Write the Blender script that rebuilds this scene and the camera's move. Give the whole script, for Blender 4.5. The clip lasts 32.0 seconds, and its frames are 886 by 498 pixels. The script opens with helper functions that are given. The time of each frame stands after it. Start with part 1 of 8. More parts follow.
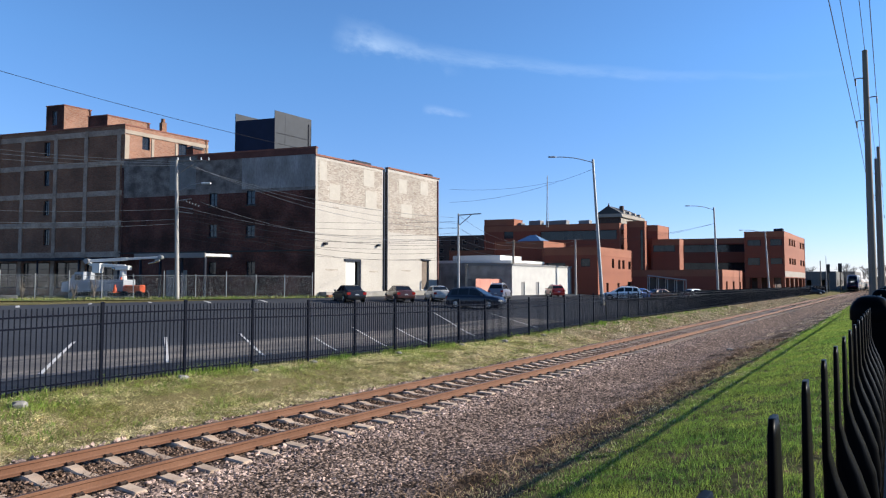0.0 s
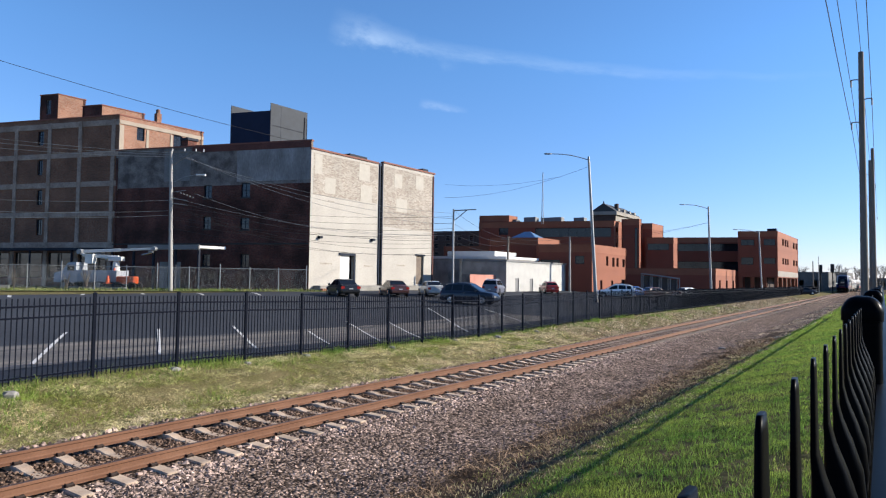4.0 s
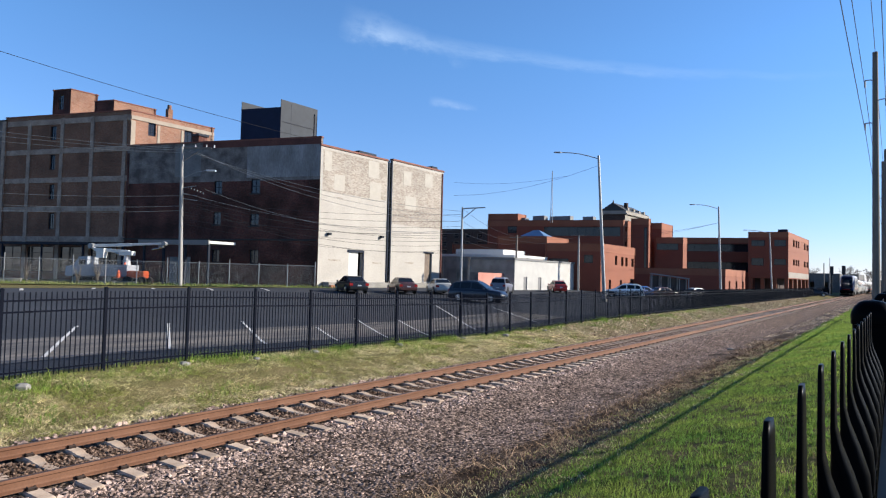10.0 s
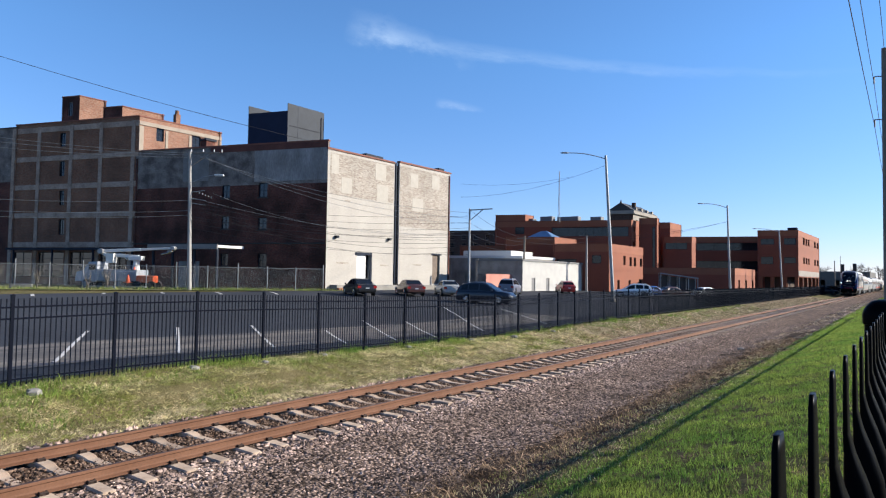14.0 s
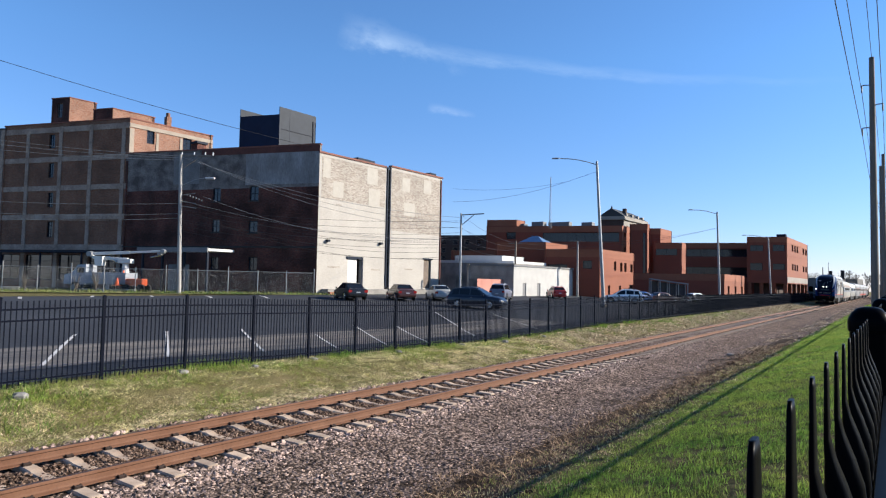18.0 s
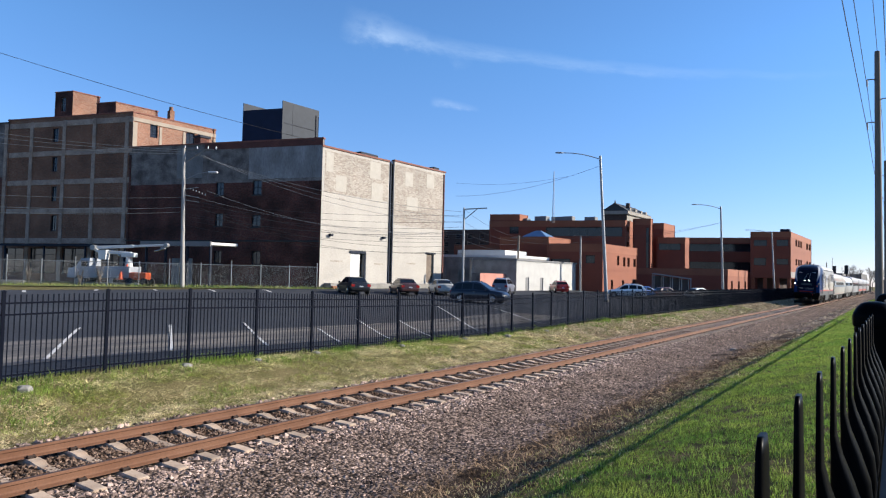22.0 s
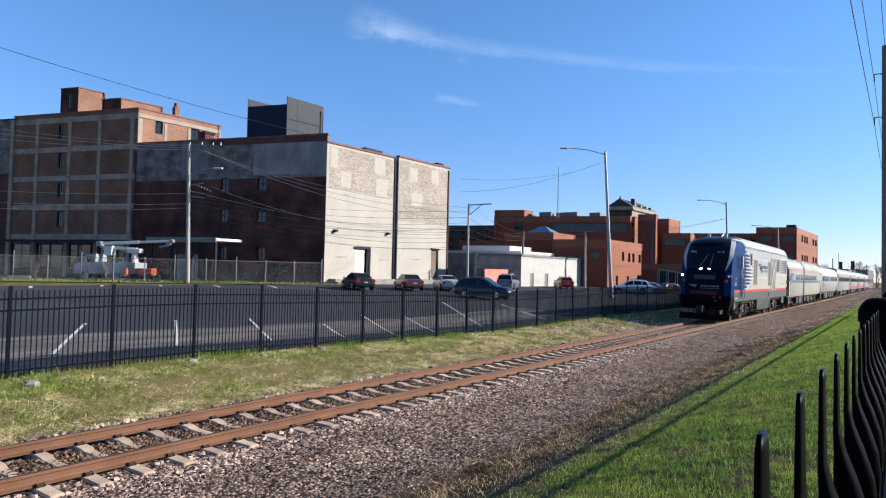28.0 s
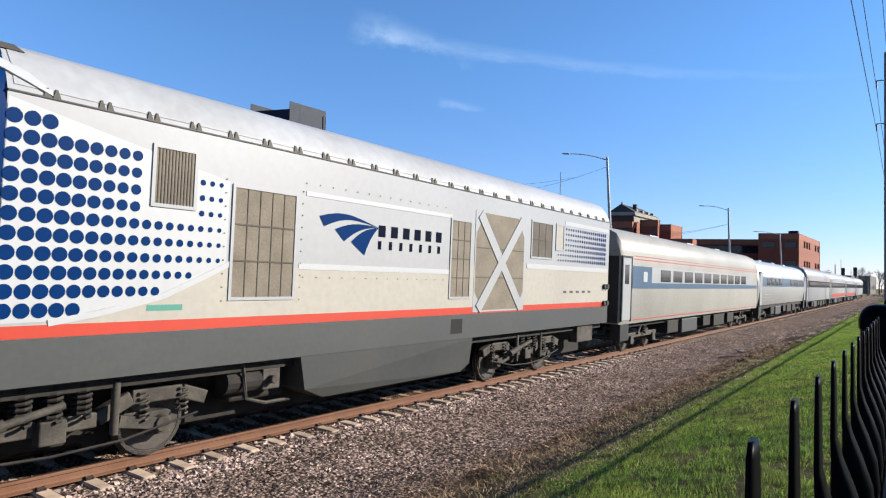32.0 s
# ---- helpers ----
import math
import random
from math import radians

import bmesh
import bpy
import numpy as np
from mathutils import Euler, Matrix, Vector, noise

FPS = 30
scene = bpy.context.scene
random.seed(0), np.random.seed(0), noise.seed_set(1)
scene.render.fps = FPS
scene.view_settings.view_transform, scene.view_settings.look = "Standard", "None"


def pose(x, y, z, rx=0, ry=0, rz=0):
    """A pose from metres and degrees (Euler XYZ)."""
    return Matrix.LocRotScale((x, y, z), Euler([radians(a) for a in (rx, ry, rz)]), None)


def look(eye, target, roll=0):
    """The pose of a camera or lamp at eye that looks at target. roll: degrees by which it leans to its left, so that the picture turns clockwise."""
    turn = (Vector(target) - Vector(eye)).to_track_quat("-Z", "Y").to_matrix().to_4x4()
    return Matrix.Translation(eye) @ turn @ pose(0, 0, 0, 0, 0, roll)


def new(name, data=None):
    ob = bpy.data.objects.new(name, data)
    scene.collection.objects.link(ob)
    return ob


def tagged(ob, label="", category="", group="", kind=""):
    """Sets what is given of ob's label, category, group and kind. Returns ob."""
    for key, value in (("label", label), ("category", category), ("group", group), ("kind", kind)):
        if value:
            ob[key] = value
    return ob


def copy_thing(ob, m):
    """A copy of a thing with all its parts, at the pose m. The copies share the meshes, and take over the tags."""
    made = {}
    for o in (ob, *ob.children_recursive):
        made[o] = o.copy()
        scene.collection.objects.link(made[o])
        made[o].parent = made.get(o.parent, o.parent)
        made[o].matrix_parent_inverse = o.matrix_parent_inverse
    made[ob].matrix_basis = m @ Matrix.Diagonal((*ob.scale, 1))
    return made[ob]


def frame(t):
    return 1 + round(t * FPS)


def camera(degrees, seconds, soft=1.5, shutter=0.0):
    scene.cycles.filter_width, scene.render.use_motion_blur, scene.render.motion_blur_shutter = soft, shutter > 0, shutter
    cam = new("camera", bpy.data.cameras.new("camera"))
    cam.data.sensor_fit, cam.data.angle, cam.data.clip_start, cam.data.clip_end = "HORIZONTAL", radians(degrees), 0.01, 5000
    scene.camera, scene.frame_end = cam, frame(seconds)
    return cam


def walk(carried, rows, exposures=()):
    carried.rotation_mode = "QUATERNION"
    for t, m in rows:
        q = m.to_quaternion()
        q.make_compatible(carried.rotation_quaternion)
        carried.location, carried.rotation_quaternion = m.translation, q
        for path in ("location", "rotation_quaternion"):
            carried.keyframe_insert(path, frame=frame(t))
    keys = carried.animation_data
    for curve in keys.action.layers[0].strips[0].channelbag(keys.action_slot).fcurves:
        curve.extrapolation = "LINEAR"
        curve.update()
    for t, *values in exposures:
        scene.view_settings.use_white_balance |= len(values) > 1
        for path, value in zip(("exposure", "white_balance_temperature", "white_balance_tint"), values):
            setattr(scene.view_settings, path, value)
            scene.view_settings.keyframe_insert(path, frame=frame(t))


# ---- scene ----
# ================= camera: held by hand over a fence, nearly still =================
cam = camera(69.0, 32.0, soft=1.2)
PATH = (
    (0, look((9.7462, -4.3931, 2.7738), (-18.712, 36.631, 5.451), -0.003)),
    (0.5, look((9.7468, -4.3954, 2.774), (-18.668, 36.655, 5.508), 0.217)),
    (1, look((9.7506, -4.401, 2.776), (-18.587, 36.697, 5.594), 0.519)),
    (1.5, look((9.7509, -4.4037, 2.774), (-18.505, 36.755, 5.522), 0.8)),
    (2, look((9.7496, -4.3931, 2.7727), (-18.493, 36.781, 5.432), 0.887)),
    (2.5, look((9.7489, -4.3902, 2.7733), (-18.388, 36.862, 5.346), 0.857)),
    (3, look((9.7467, -4.3836, 2.7719), (-18.353, 36.899, 5.259), 0.814)),
    (3.5, look((9.7466, -4.3858, 2.772), (-18.379, 36.883, 5.177), 0.767)),
    (5.5, look((9.7475, -4.3908, 2.7719), (-18.293, 36.951, 4.906), 0.854)),
    (6, look((9.7469, -4.3844, 2.7708), (-18.227, 37.003, 4.906), 0.91)),
    (6.5, look((9.7466, -4.3854, 2.7718), (-18.167, 37.042, 4.93), 0.992)),
    (7, look((9.7445, -4.384, 2.772), (-18.106, 37.082, 4.984), 1.168)),
    (7.5, look((9.7447, -4.3905, 2.7728), (-18.266, 36.971, 4.916), 1.335)),
    (8, look((9.7453, -4.3933, 2.7733), (-18.418, 36.868, 4.852), 1.312)),
    (8.5, look((9.7452, -4.3903, 2.7733), (-18.574, 36.767, 4.789), 1.308)),
    (9, look((9.7452, -4.3895, 2.7732), (-18.672, 36.701, 4.784), 1.292)),
    (9.5, look((9.7464, -4.3956, 2.7743), (-18.741, 36.646, 4.786), 1.323)),
    (10, look((9.7504, -4.4104, 2.7782), (-18.916, 36.501, 4.904), 1.357)),
    (10.5, look((9.7463, -4.3945, 2.7739), (-19.071, 36.407, 4.952), 1.222)),
    (11, look((9.7457, -4.3898, 2.7736), (-19.243, 36.29, 4.973), 1.216)),
    (11.5, look((9.7472, -4.3977, 2.7797), (-19.346, 36.205, 5.022), 1.149)),
    (12, look((9.7477, -4.3933, 2.7817), (-19.439, 36.142, 5.018), 1.032)),
    (12.5, look((9.7491, -4.3963, 2.7833), (-19.483, 36.108, 4.996), 0.885)),
    (13, look((9.7486, -4.39, 2.7828), (-19.496, 36.103, 5.035), 0.855)),
    (13.5, look((9.7488, -4.3955, 2.7816), (-19.496, 36.097, 5.042), 0.836)),
    (14, look((9.7497, -4.3984, 2.7834), (-19.401, 36.162, 5.034), 0.813)),
    (14.5, look((9.7501, -4.393, 2.7828), (-19.338, 36.21, 5.074), 0.803)),
    (16.5, look((9.7522, -4.3998, 2.7851), (-19.113, 36.352, 5.247), 0.933)),
    (17, look((9.7526, -4.3958, 2.7844), (-19.009, 36.425, 5.313), 1.058)),
    (17.5, look((9.7541, -4.3993, 2.7854), (-18.899, 36.495, 5.365), 1.118)),
    (18, look((9.7565, -4.402, 2.7852), (-18.842, 36.528, 5.403), 1.098)),
    (18.5, look((9.7546, -4.3973, 2.7846), (-18.809, 36.556, 5.422), 1.093)),
    (19, look((9.7556, -4.4068, 2.7864), (-18.874, 36.504, 5.362), 1.074)),
    (19.5, look((9.7548, -4.4004, 2.785), (-18.899, 36.498, 5.29), 1.132)),
    (20, look((9.7553, -4.401, 2.7859), (-18.931, 36.479, 5.217), 1.118)),
    (20.5, look((9.7542, -4.4, 2.7848), (-18.969, 36.457, 5.163), 1.133)),
    (21, look((9.7549, -4.4009, 2.7848), (-18.966, 36.461, 5.123), 1.141)),
    (21.5, look((9.7546, -4.3983, 2.785), (-18.991, 36.449, 5.051), 1.17)),
    (22, look((9.7526, -4.395, 2.7839), (-19.033, 36.43, 4.96), 1.204)),
    (22.5, look((9.753, -4.3975, 2.7839), (-19.058, 36.412, 4.904), 1.308)),
    (23, look((9.7536, -4.3924, 2.7847), (-19.037, 36.434, 4.865), 1.423)),
    (23.5, look((9.7546, -4.4, 2.786), (-18.995, 36.456, 4.861), 1.472)),
    (24, look((9.7553, -4.402, 2.7856), (-18.987, 36.459, 4.851), 1.531)),
    (24.5, look((9.7546, -4.4015, 2.7842), (-18.99, 36.459, 4.827), 1.534)),
    (25, look((9.7543, -4.3982, 2.7855), (-19.049, 36.422, 4.803), 1.484)),
    (25.5, look((9.755, -4.3979, 2.7855), (-19.095, 36.39, 4.788), 1.476)),
    (27.5, look((9.7543, -4.388, 2.7844), (-19.253, 36.293, 4.687), 1.272)),
    (28, look((9.7546, -4.3916, 2.7844), (-19.325, 36.241, 4.629), 1.204)),
    (28.5, look((9.756, -4.3936, 2.7869), (-19.395, 36.187, 4.629), 1.208)),
    (29, look((9.7567, -4.3979, 2.7879), (-19.389, 36.187, 4.636), 1.209)),
    (29.5, look((9.756, -4.3958, 2.7873), (-19.408, 36.173, 4.688), 1.274)),
    (30, look((9.759, -4.4108, 2.7882), (-19.46, 36.117, 4.714), 1.382)),
    (30.5, look((9.7563, -4.3949, 2.7853), (-19.457, 36.135, 4.77), 1.451)),
    (31, look((9.7562, -4.394, 2.7869), (-19.464, 36.128, 4.828), 1.497)),
    (31.5, look((9.7578, -4.3922, 2.7861), (-19.51, 36.091, 4.905), 1.376)),
    (32, look((9.7596, -4.3907, 2.7855), (-19.428, 36.145, 5.007), 1.399)),
)
walk(cam, PATH)

# ================= world, sun, exposure =================
SUN_AZ, SUN_EL = radians(50.5), radians(24.3)     # azimuth from +y towards +x
scene.view_settings.exposure = 1.06
world = bpy.data.worlds.new("world")
scene.world = world
world.use_nodes = True
wn, wl = world.node_tree.nodes, world.node_tree.links
wn.clear()
w_out = wn.new("ShaderNodeOutputWorld")
w_bg = wn.new("ShaderNodeBackground")
w_sky = wn.new("ShaderNodeTexSky")
w_sky.sky_type = "NISHITA"
w_sky.sun_disc = False
w_sky.sun_elevation, w_sky.sun_rotation = SUN_EL, SUN_AZ
w_sky.altitude, w_sky.air_density, w_sky.dust_density, w_sky.ozone_density = 200, 1.0, 0.0, 6.5
w_bg.inputs["Strength"].default_value = 0.0953
# thin cirrus: stretched noise, strongest along one high streak
w_tc = wn.new("ShaderNodeTexCoord")
w_map = wn.new("ShaderNodeMapping")
w_map.vector_type = "TEXTURE"
w_sep = wn.new("ShaderNodeSeparateXYZ")
wl.new(w_tc.outputs["Generated"], w_sep.inputs[0])


def w_math(op, a, b=None, c=None):
    nd = wn.new("ShaderNodeMath")
    nd.operation = op
    for i, v in enumerate((a, b, c)):
        if v is None:
            continue
        if isinstance(v, (int, float)):
            nd.inputs[i].default_value = v
        else:
            wl.new(v, nd.inputs[i])
    return nd.outputs[0]


w_az = w_math("ARCTAN2", w_sep.outputs["X"], w_sep.outputs["Y"])      # 0 along the track, negative to the left
w_el = w_math("ARCSINE", w_sep.outputs["Z"])
w_vec = wn.new("ShaderNodeCombineXYZ")
wl.new(w_az, w_vec.inputs[0])
wl.new(w_el, w_vec.inputs[1])


def streak(az0, el0, az1, el1, width, k, seed, wide=1.0):
    """A soft wisp between two bearings, broken up by noise."""
    ln = math.hypot(az1 - az0, el1 - el0)
    ux, uy = (az1 - az0) / ln, (el1 - el0) / ln
    da, de = w_math("SUBTRACT", w_az, az0), w_math("SUBTRACT", w_el, el0)
    along = w_math("DIVIDE", w_math("ADD", w_math("MULTIPLY", da, ux), w_math("MULTIPLY", de, uy)), ln)
    across = w_math("SUBTRACT", w_math("MULTIPLY", de, ux), w_math("MULTIPLY", da, uy))
    ns = wn.new("ShaderNodeTexNoise")
    ns.noise_dimensions = "3D"
    ns.inputs["Scale"].default_value, ns.inputs["Detail"].default_value, ns.inputs["Roughness"].default_value = 1.0, 7, 0.62
    cv = wn.new("ShaderNodeCombineXYZ")
    wl.new(w_math("MULTIPLY", along, 7.0 * wide), cv.inputs[0])
    wl.new(w_math("MULTIPLY", across, 34.0), cv.inputs[1])
    cv.inputs[2].default_value = seed
    wl.new(cv.outputs[0], ns.inputs["Vector"])
    bend = w_math("MULTIPLY", w_math("SUBTRACT", ns.outputs["Fac"], 0.5), width * 1.6)
    wd = w_math("MULTIPLY", w_math("SUBTRACT", 1.0, w_math("MULTIPLY", along, 0.55)), width)
    q = w_math("DIVIDE", w_math("ADD", across, bend), wd)
    body = w_math("MAXIMUM", w_math("SUBTRACT", 1.0, w_math("MULTIPLY", q, q)), 0.0)
    ends = w_math("MULTIPLY", w_math("SMOOTH_MIN", w_math("MAXIMUM", w_math("MULTIPLY", along, 4.0), 0.0), 1.0, 0.3), w_math("MINIMUM", w_math("MAXIMUM", w_math("MULTIPLY", w_math("SUBTRACT", 1.0, along), 1.6), 0.0), 1.0))
    tex = w_math("MAXIMUM", w_math("MULTIPLY", w_math("SUBTRACT", ns.outputs["Fac"], 0.3), 2.4), 0.0)
    return w_math("MULTIPLY", w_math("MULTIPLY", w_math("MULTIPLY", body, body), w_math("MULTIPLY", ends, tex)), k)


w_cl = w_math("ADD", w_math("ADD", streak(-0.79, 0.372, 0.02, 0.262, 0.017, 0.2, 2.0), streak(-0.78, 0.378, -0.57, 0.33, 0.034, 0.34, 12.0, 0.6)), w_math("ADD", streak(-0.64, 0.268, -0.56, 0.258, 0.01, 0.35, 5.0, 0.2), streak(-0.56, 0.445, -0.5, 0.42, 0.016, 0.3, 8.0, 0.2)))
w_mix = wn.new("ShaderNodeMix")
w_mix.data_type, w_mix.clamp_factor = "RGBA", True
w_mix.inputs[7].default_value = (5.2, 5.6, 6.4, 1)
wl.new(w_cl, w_mix.inputs[0])
wl.new(w_sky.outputs[0], w_mix.inputs[6])
w_tint = wn.new("ShaderNodeMix")
w_tint.data_type, w_tint.blend_type = "RGBA", "MULTIPLY"
w_tint.inputs[0].default_value = 1.0
w_low = wn.new("ShaderNodeMix")      # haze takes the green out of the sky near the horizon
w_low.data_type, w_low.clamp_factor = "RGBA", True
w_low.inputs[6].default_value, w_low.inputs[7].default_value = (0.86, 0.74, 0.87, 1), (0.88, 1.01, 1.075, 1)
wl.new(w_math("MULTIPLY", w_el, 3.0), w_low.inputs[0])
wl.new(w_low.outputs[2], w_tint.inputs[7])
wl.new(w_mix.outputs[2], w_tint.inputs[6])
wl.new(w_tint.outputs[2], w_bg.inputs[0])
wl.new(w_bg.outputs[0], w_out.inputs[0])
sun_data = bpy.data.lights.new("sun", "SUN")
sun_data.energy, sun_data.angle, sun_data.color = 5.0, radians(0.53), (1.0, 0.93, 0.82)
sun = new("sun", sun_data)
sun.matrix_world = look((80 * math.sin(SUN_AZ) * math.cos(SUN_EL), 80 * math.cos(SUN_AZ) * math.cos(SUN_EL), 80 * math.sin(SUN_EL)), (0, 0, 0))

# ================= helpers for meshes =================
class Mesh:
    """Collects vertices and faces, then makes one mesh."""

    def __init__(self):
        self.v, self.f, self.m = [], [], []

    def add(self, verts, faces, slot=0):
        n = len(self.v)
        self.v.extend(verts)
        self.f.extend([tuple(i + n for i in f) for f in faces])
        self.m.extend([slot] * len(faces))
        return self

    def box(self, x0, x1, y0, y1, z0, z1, slot=0):
        vs = [(x0, y0, z0), (x1, y0, z0), (x1, y1, z0), (x0, y1, z0), (x0, y0, z1), (x1, y0, z1), (x1, y1, z1), (x0, y1, z1)]
        return self.add(vs, [(0, 3, 2, 1), (4, 5, 6, 7), (0, 1, 5, 4), (1, 2, 6, 5), (2, 3, 7, 6), (3, 0, 4, 7)], slot)

    def boxm(self, m, sx, sy, sz, slot=0):
        """A box of that size, centred, at the pose m."""
        vs = [tuple(m @ Vector((x * sx / 2, y * sy / 2, z * sz / 2))) for z in (-1, 1) for x, y in ((-1, -1), (1, -1), (1, 1), (-1, 1))]
        return self.add(vs, [(0, 3, 2, 1), (4, 5, 6, 7), (0, 1, 5, 4), (1, 2, 6, 5), (2, 3, 7, 6), (3, 0, 4, 7)], slot)

    def beam(self, p, q, w, h=None, slot=0):
        """A square bar from p to q."""
        p, q = Vector(p), Vector(q)
        h = h or w
        d = q - p
        m = Matrix.Translation((p + q) / 2) @ d.to_track_quat("Z", "Y").to_matrix().to_4x4()
        return self.boxm(m, w, h, d.length, slot)

    def prism(self, poly, z0, z1, slot=0):
        """An upright prism over a polygon that runs counterclockwise."""
        n = len(poly)
        vs = [(x, y, z0) for x, y in poly] + [(x, y, z1) for x, y in poly]
        fs = [tuple(range(n - 1, -1, -1)), tuple(range(n, 2 * n))] + [(i, (i + 1) % n, n + (i + 1) % n, n + i) for i in range(n)]
        return self.add(vs, fs, slot)

    def tube(self, p, q, r0, r1=None, n=10, slot=0, caps=True):
        p, q = Vector(p), Vector(q)
        r1 = r0 if r1 is None else r1
        rot = (q - p).to_track_quat("Z", "Y").to_matrix()
        ring = [Vector((math.cos(2 * math.pi * i / n), math.sin(2 * math.pi * i / n), 0)) for i in range(n)]
        vs = [tuple(p + rot @ (c * r0)) for c in ring] + [tuple(q + rot @ (c * r1)) for c in ring]
        fs = [(i, (i + 1) % n, n + (i + 1) % n, n + i) for i in range(n)]
        if caps:
            fs += [tuple(range(n - 1, -1, -1)), tuple(range(n, 2 * n))]
        return self.add(vs, fs, slot)

    def path(self, pts, r, n=6, slot=0):
        """One bent tube through the points."""
        pts = [Vector(q) for q in pts]
        rings = []
        for i, q in enumerate(pts):
            d = (pts[min(i + 1, len(pts) - 1)] - pts[max(i - 1, 0)]).normalized()
            side = d.cross(Vector((0, 0, 1)) if abs(d.z) < 0.95 else Vector((1, 0, 0))).normalized()
            top = side.cross(d)
            rings.append([tuple(q + side * (r * math.cos(2 * math.pi * k / n)) + top * (r * math.sin(2 * math.pi * k / n))) for k in range(n)])
        return self.loft(rings, slot)

    def panel(self, ss, zs, solid, y0, y1, slot=0):
        """A plate in the x-z plane, of those cells of a grid that are solid, in one piece."""
        ids = {}

        def vid(i, k, back):
            if (i, k, back) not in ids:
                ids[(i, k, back)] = len(self.v)
                self.v.append((ss[i], y1 if back else y0, zs[k]))
            return ids[(i, k, back)]

        def face(*q):
            self.f.append(tuple(vid(*c) for c in q))
            self.m.append(slot)

        nx, nz = len(ss) - 1, len(zs) - 1
        full = lambda i, k: 0 <= i < nx and 0 <= k < nz and solid(i, k)
        for i in range(nx):
            for k in range(nz):
                if not full(i, k):
                    continue
                face((i, k, 0), (i + 1, k, 0), (i + 1, k + 1, 0), (i, k + 1, 0))
                face((i, k, 1), (i, k + 1, 1), (i + 1, k + 1, 1), (i + 1, k, 1))
                if not full(i - 1, k):
                    face((i, k, 0), (i, k + 1, 0), (i, k + 1, 1), (i, k, 1))
                if not full(i + 1, k):
                    face((i + 1, k, 0), (i + 1, k, 1), (i + 1, k + 1, 1), (i + 1, k + 1, 0))
                if not full(i, k - 1):
                    face((i, k, 0), (i, k, 1), (i + 1, k, 1), (i + 1, k, 0))
                if not full(i, k + 1):
                    face((i, k + 1, 0), (i + 1, k + 1, 0), (i + 1, k + 1, 1), (i, k + 1, 1))
        return self

    def loft(self, sections, slot=0, close=True, caps=True):
        """Joins rings of equally many points."""
        n = len(sections[0])
        vs = [tuple(p) for s in sections for p in s]
        fs = []
        for k in range(len(sections) - 1):
            for i in range(n if close else n - 1):
                j = (i + 1) % n
                fs.append((k * n + i, k * n + j, (k + 1) * n + j, (k + 1) * n + i))
        if caps:
            fs.append(tuple(range(n - 1, -1, -1)))
            fs.append(tuple(range((len(sections) - 1) * n, len(sections) * n)))
        return self.add(vs, fs, slot)

    def data(self, name, mats, smooth=False):
        me = bpy.data.meshes.new(name)
        me.from_pydata(self.v, [], self.f)
        for m in mats if isinstance(mats, (list, tuple)) else [mats]:
            me.materials.append(m)
        if any(self.m):
            me.polygons.foreach_set("material_index", self.m)
        if smooth:
            me.polygons.foreach_set("use_smooth", [True] * len(self.f))
        me.update()
        return me


def fix(me):
    """Turns the faces outwards."""
    bm = bmesh.new()
    bm.from_mesh(me)
    bmesh.ops.recalc_face_normals(bm, faces=bm.faces)
    bm.to_mesh(me)
    bm.free()
    return me


def part(name, b, material, parent=None, label="", smooth=False, bevel=0.0, outward=False, angle=35):
    """Links a Mesh as one object, under a thing or a part."""
    me = b if isinstance(b, bpy.types.Mesh) else b.data(name, material, False)
    if outward:
        fix(me)
    ob = new(name, me)
    if parent is not None:
        ob.parent = parent
    if label:
        ob["label"] = label
    if bevel:
        mod = ob.modifiers.new("bevel", "BEVEL")
        mod.width, mod.segments, mod.limit_method, mod.angle_limit = bevel, 2, "ANGLE", radians(angle)
    if smooth:
        me.polygons.foreach_set("use_smooth", [True] * len(me.polygons))
        me.set_sharp_from_angle(angle=radians(angle))
    return ob


def thing(name, x=0.0, y=0.0, z=0.0, rz=0.0, label="", category="", group="", kind=""):
    """An empty at the base of a thing, that parents its parts."""
    ob = new(name)
    ob.empty_display_size = 0.2
    ob.matrix_basis = pose(x, y, z, 0, 0, rz)
    return tagged(ob, label, category, group, kind)


